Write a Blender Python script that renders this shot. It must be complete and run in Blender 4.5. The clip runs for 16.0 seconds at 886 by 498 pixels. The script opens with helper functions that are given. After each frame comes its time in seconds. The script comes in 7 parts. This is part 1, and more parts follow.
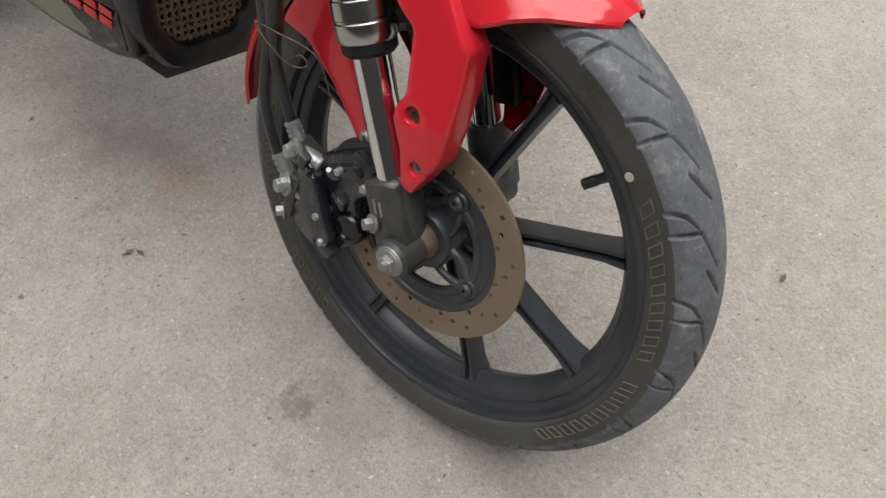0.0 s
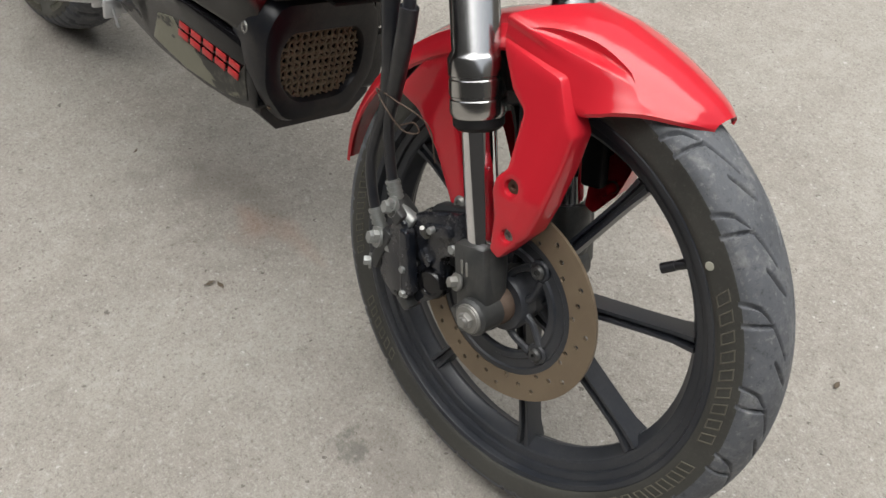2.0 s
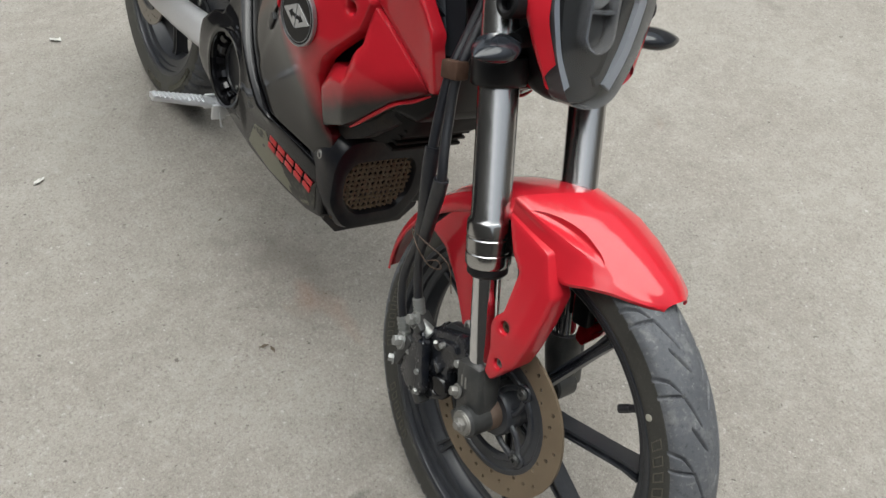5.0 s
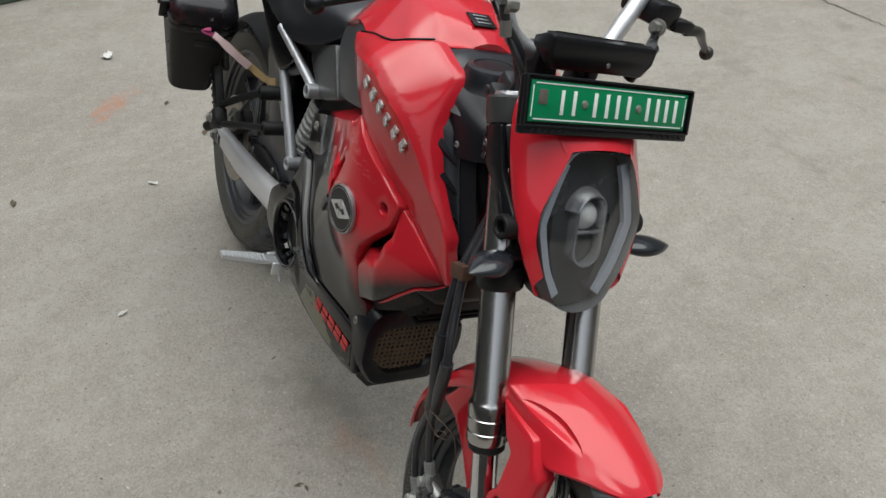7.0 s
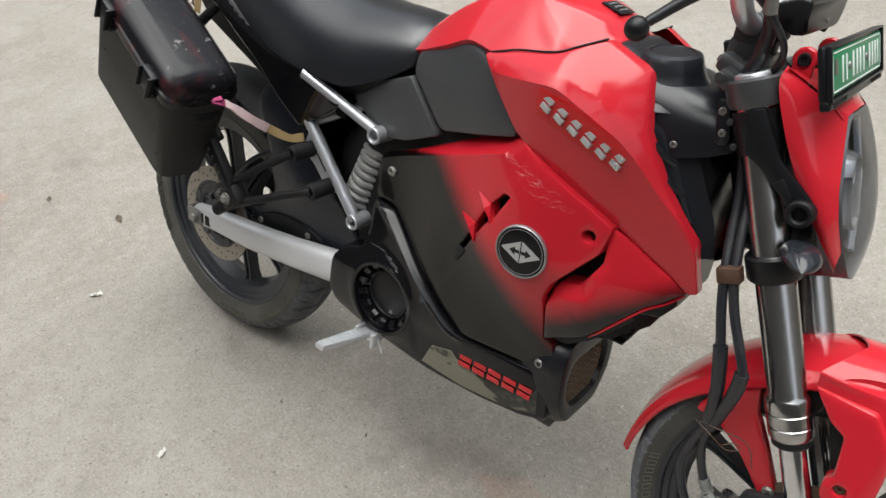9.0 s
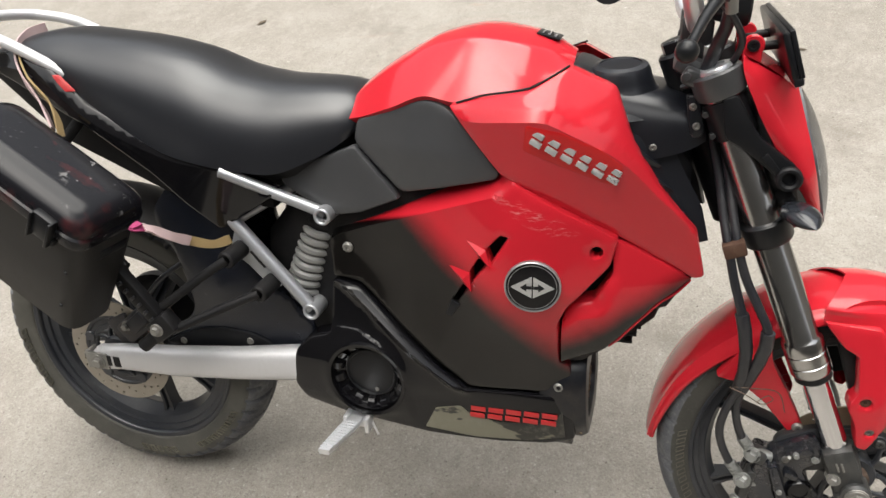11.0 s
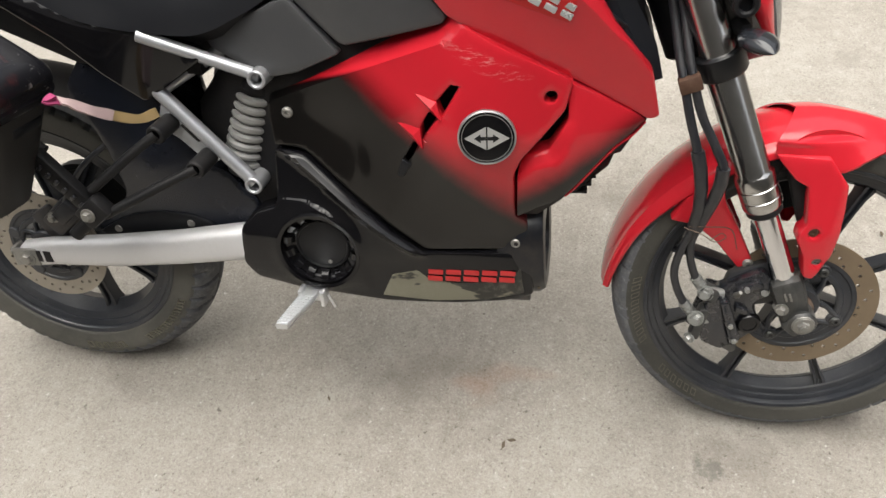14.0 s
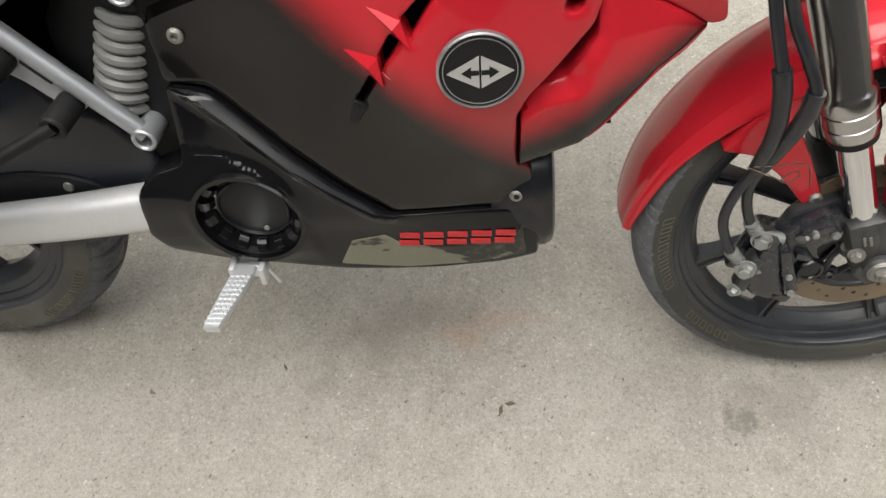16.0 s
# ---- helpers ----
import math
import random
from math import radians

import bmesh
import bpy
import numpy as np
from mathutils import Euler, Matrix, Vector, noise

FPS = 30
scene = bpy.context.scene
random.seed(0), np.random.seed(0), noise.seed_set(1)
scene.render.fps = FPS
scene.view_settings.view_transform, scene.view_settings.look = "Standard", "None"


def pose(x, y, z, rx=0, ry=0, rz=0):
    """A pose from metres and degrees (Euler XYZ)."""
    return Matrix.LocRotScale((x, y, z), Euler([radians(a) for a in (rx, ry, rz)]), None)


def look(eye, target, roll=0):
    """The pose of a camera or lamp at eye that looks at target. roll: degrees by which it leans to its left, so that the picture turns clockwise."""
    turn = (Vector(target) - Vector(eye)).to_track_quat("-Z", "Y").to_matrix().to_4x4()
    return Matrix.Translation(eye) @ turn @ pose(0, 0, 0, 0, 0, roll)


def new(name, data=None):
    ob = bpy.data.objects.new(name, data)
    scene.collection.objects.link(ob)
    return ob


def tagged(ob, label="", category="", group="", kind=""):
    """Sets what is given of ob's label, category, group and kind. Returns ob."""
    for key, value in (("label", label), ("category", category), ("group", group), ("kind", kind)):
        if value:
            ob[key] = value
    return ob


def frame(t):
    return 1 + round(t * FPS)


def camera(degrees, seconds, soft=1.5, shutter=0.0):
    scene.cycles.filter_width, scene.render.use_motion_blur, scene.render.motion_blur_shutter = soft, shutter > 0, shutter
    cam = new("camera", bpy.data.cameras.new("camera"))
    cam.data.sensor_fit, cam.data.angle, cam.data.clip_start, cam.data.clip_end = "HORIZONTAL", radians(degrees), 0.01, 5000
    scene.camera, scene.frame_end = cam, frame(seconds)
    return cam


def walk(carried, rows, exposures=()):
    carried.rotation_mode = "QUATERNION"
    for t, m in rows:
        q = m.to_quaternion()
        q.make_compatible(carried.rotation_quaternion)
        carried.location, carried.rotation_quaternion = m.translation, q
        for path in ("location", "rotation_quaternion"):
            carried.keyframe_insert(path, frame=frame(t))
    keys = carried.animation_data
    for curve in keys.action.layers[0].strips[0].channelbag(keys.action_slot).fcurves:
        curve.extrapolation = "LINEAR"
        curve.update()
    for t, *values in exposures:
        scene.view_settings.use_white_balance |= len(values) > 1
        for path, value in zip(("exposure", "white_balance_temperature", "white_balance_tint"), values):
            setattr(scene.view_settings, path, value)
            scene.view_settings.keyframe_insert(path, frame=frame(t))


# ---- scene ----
cam = camera(63.1, 16.0)
PATH = [
    (0, (1.654, -0.369, 0.913), (0.919, 0.469, -0.748), -1.3),
    (0.5, (1.632, -0.399, 0.856), (0.878, 0.422, -0.805), 1.9),
    (1, (1.634, -0.403, 0.863), (0.874, 0.435, -0.785), 2.4),
    (1.5, (1.638, -0.414, 0.898), (0.815, 0.465, -0.698), 2.8),
    (2, (1.645, -0.432, 0.95), (0.732, 0.452, -0.594), 1.8),
    (2.5, (1.654, -0.434, 0.998), (0.705, 0.467, -0.515), 1.7),
    (3, (1.652, -0.434, 0.994), (0.717, 0.463, -0.529), 2.1),
    (3.2, (1.646, -0.435, 0.993), (0.708, 0.455, -0.533), 2.1),
    (5.3, (1.737, -0.417, 1.195), (0.599, 0.365, -0.252), 1.9),
    (5.5, (1.752, -0.405, 1.222), (0.584, 0.352, -0.214), 0.4),
    (6, (1.769, -0.381, 1.262), (0.519, 0.339, -0.123), -1.8),
    (6.5, (1.773, -0.364, 1.292), (0.46, 0.369, -0.027), -1.4),
    (7, (1.78, -0.368, 1.317), (0.403, 0.37, 0.068), 0.6),
    (7.5, (1.768, -0.407, 1.329), (0.35, 0.333, 0.129), 3.2),
    (8, (1.669, -0.559, 1.335), (0.364, 0.361, 0.13), 2.4),
    (8.5, (1.511, -0.678, 1.333), (0.354, 0.342, 0.059), -0.2),
    (9, (1.309, -0.705, 1.325), (0.276, 0.401, 0.018), -5.8),
    (9.2, (1.25, -0.703, 1.34), (0.287, 0.449, 0.019), -6.0),
    (11.3, (1.014, -0.801, 1.369), (0.501, 0.626, 0.064), -9.0),
    (11.5, (1.02, -0.799, 1.363), (0.526, 0.626, 0.049), -9.0),
    (12, (1.027, -0.793, 1.353), (0.558, 0.61, 0.007), -9.0),
    (12.5, (1.026, -0.793, 1.345), (0.565, 0.583, -0.031), -9.1),
    (13, (1.027, -0.799, 1.338), (0.559, 0.55, -0.063), -9.7),
    (13.5, (1.018, -0.818, 1.325), (0.592, 0.507, -0.112), -8.6),
    (14, (0.986, -0.814, 1.305), (0.636, 0.433, -0.219), -8.7),
    (14.5, (0.943, -0.695, 1.248), (0.664, 0.457, -0.363), -8.0),
    (15, (0.914, -0.537, 1.177), (0.625, 0.397, -0.568), -11.2),
    (15.5, (0.893, -0.518, 1.158), (0.616, 0.375, -0.61), -13.4),
    (16, (0.893, -0.511, 1.161), (0.704, 0.379, -0.62), -10.0),
]
walk(cam, [(t, look(eye, target, roll)) for t, eye, target, roll in PATH],
     exposures=[(0, 1.3, 6500, 8), (0.5, 1.44, 6500, 8), (1.2, 1.46, 6500, 8), (2.5, 1.29, 6450, 7), (6, 1.24, 6350, 5), (7, 0.93, 6350, 5), (7.5, 0.9, 6400, 5), (8, 0.99, 6400, 6), (9, 1.41, 6450, 7), (11.5, 1.72, 6750, 8), (12.3, 1.80, 6750, 8), (13.5, 1.83, 6800, 8), (15, 1.68, 6750, 7), (16, 1.68, 6700, 6)])
LEAN_DEG, LINE_Y = 17.0, -0.0784
SKY, SUN = 0.107, 1.35
GROUND_Z = -0.008
GROUND_A, GROUND_B = (0.228, 0.209, 0.184), (0.294, 0.275, 0.247)

# ---- world and light: bright overcast sky ----
world = bpy.data.worlds.new("overcast_sky")
scene.world = world
world.use_nodes = True
wn, wl = world.node_tree.nodes, world.node_tree.links
sky = wn.new("ShaderNodeTexSky")
sky.sky_type = "NISHITA"
sky.sun_disc = False
sky.sun_elevation = radians(72)
sky.sun_rotation = radians(205)
sky.air_density, sky.dust_density, sky.ozone_density = 1.0, 4.0, 1.0
calm = wn.new("ShaderNodeHueSaturation")
calm.inputs["Saturation"].default_value = 0.25
wl.new(sky.outputs[0], calm.inputs["Color"])
wl.new(calm.outputs[0], wn["Background"].inputs["Color"])
wn["Background"].inputs["Strength"].default_value = SKY
sun_data = bpy.data.lights.new("sun", "SUN")
sun_data.energy, sun_data.angle, sun_data.color = SUN, radians(52), (1.0, 0.98, 0.95)
sun = new("sun", sun_data)
sun.matrix_world = look((0.8, 1.6, 5), (0.5, 0, 0))

# ---- materials ----


def nodes(name, rough=0.5, metal=0.0, coat=0.0):
    m = bpy.data.materials.new(name)
    m.use_nodes = True
    n, l = m.node_tree.nodes, m.node_tree.links
    p = n["Principled BSDF"]
    p.inputs["Roughness"].default_value = rough
    p.inputs["Metallic"].default_value = metal
    p.inputs["Coat Weight"].default_value = coat
    p.inputs["Coat Roughness"].default_value = 0.05
    tc = n.new("ShaderNodeTexCoord")
    return m, n, l, p, tc.outputs["Object"]


def noise_tex(n, l, co, scale, detail=5.0, rough=0.6, stretch=None):
    if stretch:
        mp = n.new("ShaderNodeMapping")
        mp.inputs["Scale"].default_value = stretch
        l.new(co, mp.inputs[0])
        co = mp.outputs[0]
    t = n.new("ShaderNodeTexNoise")
    t.inputs["Scale"].default_value, t.inputs["Detail"].default_value, t.inputs["Roughness"].default_value = scale, detail, rough
    l.new(co, t.inputs["Vector"])
    return t.outputs[0]


def ramp(n, l, fac, lo, hi, a=0.0, b=1.0):
    """A value that goes from a at lo to b at hi."""
    t = n.new("ShaderNodeMapRange")
    t.inputs["From Min"].default_value, t.inputs["From Max"].default_value = lo, hi
    t.inputs["To Min"].default_value, t.inputs["To Max"].default_value = a, b
    l.new(fac, t.inputs["Value"])
    return t.outputs[0]


def mix(n, l, fac, a, b):
    t = n.new("ShaderNodeMix")
    t.data_type = "RGBA"
    for socket, v in ((t.inputs[0], fac), (t.inputs[6], a), (t.inputs[7], b)):
        if isinstance(v, (int, float)):
            socket.default_value = v
        elif isinstance(v, tuple):
            socket.default_value = (*v, 1.0) if len(v) == 3 else v
        else:
            l.new(v, socket)
    return t.outputs[2]


def maths(n, l, op, a, b=0.0):
    t = n.new("ShaderNodeMath")
    t.operation = op
    for socket, v in zip(t.inputs, (a, b)):
        if isinstance(v, (int, float)):
            socket.default_value = v
        else:
            l.new(v, socket)
    return t.outputs[0]


def bump(n, l, p, height, strength, distance=0.001):
    t = n.new("ShaderNodeBump")
    t.inputs["Strength"].default_value, t.inputs["Distance"].default_value = strength, distance
    l.new(height, t.inputs["Height"])
    l.new(t.outputs[0], p.inputs["Normal"])


DUST = (0.17, 0.15, 0.125)


def surface(name, colour, rough=0.5, metal=0.0, coat=0.0, dust=0.0, grain=220.0, relief=0.0, vary=0.15, dust_colour=DUST, dust_scale=9.0, spec=0.5):
    """A painted, plastic or metal surface with grain, patchy dust and a slight change of gloss."""
    m, n, l, p, co = nodes(name, rough, metal, coat)
    p.inputs["Specular IOR Level"].default_value = spec
    big = noise_tex(n, l, co, dust_scale, 6.0, 0.65)
    fine = noise_tex(n, l, co, grain, 3.0, 0.6)
    dark = tuple(c * (1 - vary) for c in colour)
    light = tuple(min(1.0, c * (1 + vary)) for c in colour)
    base = mix(n, l, big, dark, light)
    if dust:
        f = ramp(n, l, big, 0.42, 0.72, 0.0, 1.0)
        f = maths(n, l, "MULTIPLY", f, ramp(n, l, fine, 0.3, 0.7, 0.4, 1.0))
        f = maths(n, l, "MULTIPLY", f, dust)
        base = mix(n, l, f, base, dust_colour)
        l.new(ramp(n, l, f, 0.0, 0.8, rough, min(1.0, rough + 0.35)), p.inputs["Roughness"])
        if metal:
            l.new(ramp(n, l, f, 0.0, 0.6, metal, 0.2), p.inputs["Metallic"])
    else:
        l.new(ramp(n, l, big, 0.3, 0.7, max(0.02, rough * 0.85), min(1.0, rough * 1.15)), p.inputs["Roughness"])
    l.new(base, p.inputs["Base Color"])
    if relief:
        bump(n, l, p, fine, relief)
    return m


RED = (0.47, 0.014, 0.025)
red_paint = surface("red_paint", RED, 0.34, 0.0, 0.95, dust=0.04, vary=0.05, dust_colour=(0.52, 0.12, 0.12), dust_scale=6, spec=0.03)
red_paint.node_tree.nodes["Principled BSDF"].inputs["Coat IOR"].default_value = 1.47
red_paint.node_tree.nodes["Principled BSDF"].inputs["Coat Roughness"].default_value = 0.12
black_gloss = surface("black_gloss_plastic", (0.004, 0.004, 0.005), 0.10, 0.0, 0.10, dust=0.03, vary=0.1, spec=0.3)
black_satin = surface("black_satin_plastic", (0.007, 0.0075, 0.009), 0.33, dust=0.035, relief=0.08, spec=0.26)
cover_satin = surface("steering_cover_plastic", (0.0085, 0.0095, 0.013), 0.30, dust=0.03, relief=0.05, spec=0.45)
black_matte = surface("black_matte_plastic", (0.008, 0.008, 0.009), 0.5, dust=0.07, relief=0.15, spec=0.22)
grey_satin = surface("dark_grey_satin_plastic", (0.046, 0.047, 0.050), 0.36, dust=0.08, relief=0.08, spec=0.5)
case_black = surface("dusty_case_plastic", (0.014, 0.0135, 0.013), 0.48, dust=0.30, dust_colour=(0.055, 0.05, 0.044), dust_scale=5, relief=0.15, spec=0.3)
dark_core = surface("dusty_black_casing", (0.006, 0.006, 0.007), 0.6, dust=0.10, spec=0.2)
mud_black = surface("mud_splashed_black_plastic", (0.012, 0.013, 0.018), 0.5, dust=0.55, dust_colour=(0.13, 0.10, 0.07), dust_scale=14)
splash_plastic = surface("dark_splash_plastic", (0.0075, 0.0095, 0.0155), 0.26, dust=0.05, spec=0.42)
belly_plastic = surface("splashed_belly_plastic", (0.007, 0.008, 0.011), 0.30, dust=0.22, dust_colour=(0.13, 0.10, 0.07), dust_scale=22, spec=0.35)
seat_vinyl = surface("black_seat_vinyl", (0.0085, 0.0095, 0.0125), 0.33, dust=0.02, grain=420, relief=0.08, spec=0.70)
wheel_black = surface("dusty_black_alloy", (0.018, 0.0205, 0.026), 0.34, 0.0, dust=0.36, dust_colour=(0.115, 0.11, 0.105), dust_scale=7, relief=0.05, spec=0.4)
fork_black = surface("cast_black_metal", (0.024, 0.025, 0.027), 0.5, 0.2, dust=0.3, dust_colour=(0.12, 0.11, 0.10), dust_scale=18, relief=0.2)
oily_black = surface("oily_black_casting", (0.009, 0.011, 0.016), 0.22, dust=0.30, dust_colour=(0.14, 0.12, 0.10), dust_scale=45, relief=0.15, spec=0.7)
fork_grey = surface("cast_grey_metal", (0.052, 0.053, 0.053), 0.40, 0.45, dust=0.35, dust_colour=(0.16, 0.15, 0.13), dust_scale=26, relief=0.2)
oil_steel = surface("oily_steel", (0.27, 0.275, 0.265), 0.32, 0.5, dust=0.5, dust_colour=(0.15, 0.145, 0.13), vary=0.3, dust_scale=70)
chrome = surface("chrome", (0.72, 0.72, 0.74), 0.08, 1.0, vary=0.03)
brushed = surface("brushed_steel", (0.46, 0.455, 0.45), 0.22, 1.0, vary=0.08, grain=600, relief=0.02)
silver_paint = surface("silver_paint", (0.56, 0.56, 0.57), 0.38, 0.35, 0.2, dust=0.15, vary=0.06)
silver_tube = surface("dull_silver_tube", (0.36, 0.37, 0.39), 0.35, 0.6, 0.1, dust=0.18, vary=0.08)
bolt_zinc = surface("dull_zinc", (0.24, 0.235, 0.22), 0.40, 0.6, dust=0.6, vary=0.3, dust_scale=70)
aluminium = surface("bare_aluminium", (0.66, 0.67, 0.69), 0.34, 0.75, vary=0.08)
spring_grey = surface("grey_coil_paint", (0.16, 0.16, 0.155), 0.45, dust=0.2)
disc_rust = surface("dusty_brake_steel", (0.19, 0.145, 0.098), 0.48, 0.45, dust=0.35, vary=0.22, grain=500, relief=0.1, dust_colour=(0.21, 0.16, 0.105), dust_scale=20)
hub_rust = surface("rusty_spindle", (0.095, 0.062, 0.044), 0.6, 0.4, dust=0.3, vary=0.3, dust_scale=50)
rubber_hose = surface("black_rubber_hose", (0.014, 0.015, 0.019), 0.32, dust=0.12, dust_scale=30)
plate_green = surface("green_plate", (0.003, 0.185, 0.072), 0.35, coat=0.0, spec=0.25, dust=0.08, vary=0.08)
white_mark = surface("white_mark", (0.75, 0.77, 0.76), 0.4, dust=0.25, dust_scale=90, dust_colour=(0.05, 0.2, 0.12))
badge_silver = surface("badge_silver", (0.56, 0.56, 0.56), 0.28, 0.6, vary=0.06)
rim_steel = surface("dull_badge_rim", (0.34, 0.34, 0.35), 0.3, 0.7, vary=0.08)
patch_red = surface("red_emblem_patch", (0.50, 0.012, 0.014), 0.22, 0.0, 0.4, vary=0.06, spec=0.15)
letter_red = surface("red_sticker", (0.40, 0.016, 0.018), 0.4, dust=0.2, dust_scale=60)
mesh_brown = surface("dusty_brown_mesh", (0.13, 0.095, 0.06), 0.7, dust=0.5, dust_colour=(0.20, 0.155, 0.10), dust_scale=30, relief=0.3)
lamp_dark = surface("smoked_lamp_insert", (0.040, 0.042, 0.046), 0.25, vary=0.1)
lamp_grey = surface("grey_light_guide", (0.40, 0.43, 0.49), 0.3, 0.0, vary=0.05)
olive_letter = surface("raised_rubber_letters", (0.085, 0.08, 0.06), 0.7, dust=0.2, dust_scale=30)
strap_cloth = surface("faded_cloth_strap", (0.24, 0.165, 0.07), 0.85, dust=0.2, vary=0.3, grain=500, relief=0.5)
pink_cloth = surface("pink_cloth_knot", (0.24, 0.02, 0.085), 0.8, vary=0.3, grain=500, relief=0.5)
pale_cloth = surface("pale_pink_cloth", (0.45, 0.33, 0.33), 0.85, vary=0.25, grain=500, relief=0.5)
rust_brown = surface("rusty_clamp", (0.075, 0.035, 0.02), 0.7, 0.2, dust=0.2, vary=0.4, dust_scale=60)
crate_green = surface("green_crate_plastic", (0.075, 0.11, 0.075), 0.6, dust=0.3, vary=0.15)
paper_white = surface("paper_scrap", (0.54, 0.53, 0.50), 0.8, vary=0.08)
leaf_dry = surface("dry_leaf", (0.075, 0.055, 0.035), 0.8, vary=0.3, dust_scale=60)
stone_grey = surface("loose_grit", (0.24, 0.215, 0.185), 0.85, vary=0.5, dust_scale=3)


def faded_paint(name, low, wide, tilt, bevel=0.0):
    """Red paint airbrushed into black: the change follows a slanting line on the panel."""
    m, n, l, p, co = nodes(name, 0.32, 0.0, 0.75)
    p.inputs["Specular IOR Level"].default_value = 0.10
    p.inputs["Coat IOR"].default_value = 1.5
    sep = n.new("ShaderNodeSeparateXYZ")
    l.new(co, sep.inputs[0])
    along = maths(n, l, "MULTIPLY", sep.outputs[0], tilt[0])
    up = maths(n, l, "MULTIPLY", sep.outputs[2], tilt[1])
    d = maths(n, l, "ADD", along, up)
    d = maths(n, l, "ADD", d, ramp(n, l, noise_tex(n, l, co, 14, 4), 0.3, 0.7, -0.004, 0.004))
    below = maths(n, l, "SUBTRACT", maths(n, l, "MULTIPLY", maths(n, l, "ADD", sep.outputs[0], -0.506), 0.367), maths(n, l, "MULTIPLY", maths(n, l, "ADD", sep.outputs[2], -0.652), 0.930))
    d = maths(n, l, "ADD", d, ramp(n, l, below, 0.019, 0.027, bevel, 0.0))
    f = n.new("ShaderNodeMapRange")
    f.interpolation_type = "SMOOTHSTEP"
    f.inputs["From Min"].default_value, f.inputs["From Max"].default_value = low, low + wide
    l.new(d, f.inputs["Value"])
    grain = noise_tex(n, l, co, 900, 2)
    speck = maths(n, l, "ADD", f.outputs[0], ramp(n, l, grain, 0.3, 0.7, -0.03, 0.012))
    dusty = noise_tex(n, l, co, 7, 6, 0.65)
    black = mix(n, l, ramp(n, l, dusty, 0.4, 0.75, 0.0, 0.5), (0.0022, 0.0021, 0.0020), (0.0055, 0.0048, 0.0042))
    paint = mix(n, l, speck, black, RED)
    # rubbed patch with pale scratches along the upper edge of the panel
    ux = maths(n, l, "MULTIPLY", maths(n, l, "ADD", sep.outputs[0], -0.862), 15.0)
    uz = maths(n, l, "ADD", maths(n, l, "MULTIPLY", maths(n, l, "ADD", sep.outputs[2], -0.716), 55.0), maths(n, l, "MULTIPLY", maths(n, l, "ADD", sep.outputs[0], -0.862), 22.0))
    near = maths(n, l, "ADD", maths(n, l, "MULTIPLY", ux, ux), maths(n, l, "MULTIPLY", uz, uz))
    worn = maths(n, l, "MULTIPLY", ramp(n, l, near, 0.0, 1.0, 1.0, 0.0), ramp(n, l, noise_tex(n, l, co, 60, 6, 0.7, (0.6, 1.0, 2.2)), 0.52, 0.66, 0.0, 0.6))
    l.new(mix(n, l, worn, paint, (0.55, 0.32, 0.31)), p.inputs["Base Color"])
    l.new(ramp(n, l, f.outputs[0], 0.0, 1.0, 0.36, 0.28), p.inputs["Roughness"])
    return m


side_paint = faded_paint("red_paint_faded_into_black", 0.918, 0.070, (0.66, 0.75), 0.085)
tongue_paint = faded_paint("red_paint_with_black_edge", -0.133, 0.050, (-0.577, 0.817))


def tyre_rubber(name, tread, dusty=1.0):
    m, n, l, p, co = nodes(name, 0.7)
    big = noise_tex(n, l, co, 8, 6, 0.7)
    fine = noise_tex(n, l, co, 260, 4, 0.6)
    base = mix(n, l, ramp(n, l, big, 0.3, 0.7), (0.015 * dusty, 0.0148 * dusty, 0.013 * dusty) if not tread else (0.046, 0.049, 0.056), (0.050 * dusty, 0.048 * dusty, 0.041 * dusty) if not tread else (0.100, 0.104, 0.114))
    if tread:
        scuff = noise_tex(n, l, co, 38, 5, 0.7)
        base = mix(n, l, ramp(n, l, scuff, 0.52, 0.68, 0.0, 0.55), base, (0.18, 0.178, 0.175))
        flake = noise_tex(n, l, co, 120, 6, 0.75)
        base = mix(n, l, ramp(n, l, flake, 0.56, 0.66, 0.0, 0.6), base, (0.19, 0.188, 0.185))
        base = mix(n, l, ramp(n, l, flake, 0.34, 0.44, 0.6, 0.0), base, (0.022, 0.023, 0.026))
    base = mix(n, l, ramp(n, l, fine, 0.55, 0.75, 0.0, 0.4), base, (0.085, 0.08, 0.07))
    l.new(base, p.inputs["Base Color"])
    l.new(ramp(n, l, big, 0.3, 0.7, 0.55, 0.85), p.inputs["Roughness"])
    bump(n, l, p, fine, 0.35)
    return m


tyre_tread = tyre_rubber("worn_tread_rubber", True)
tyre_side = tyre_rubber("sidewall_rubber", False, 1.15)
dusty_side = tyre_rubber("dusty_sidewall_rubber", False, 1.7)


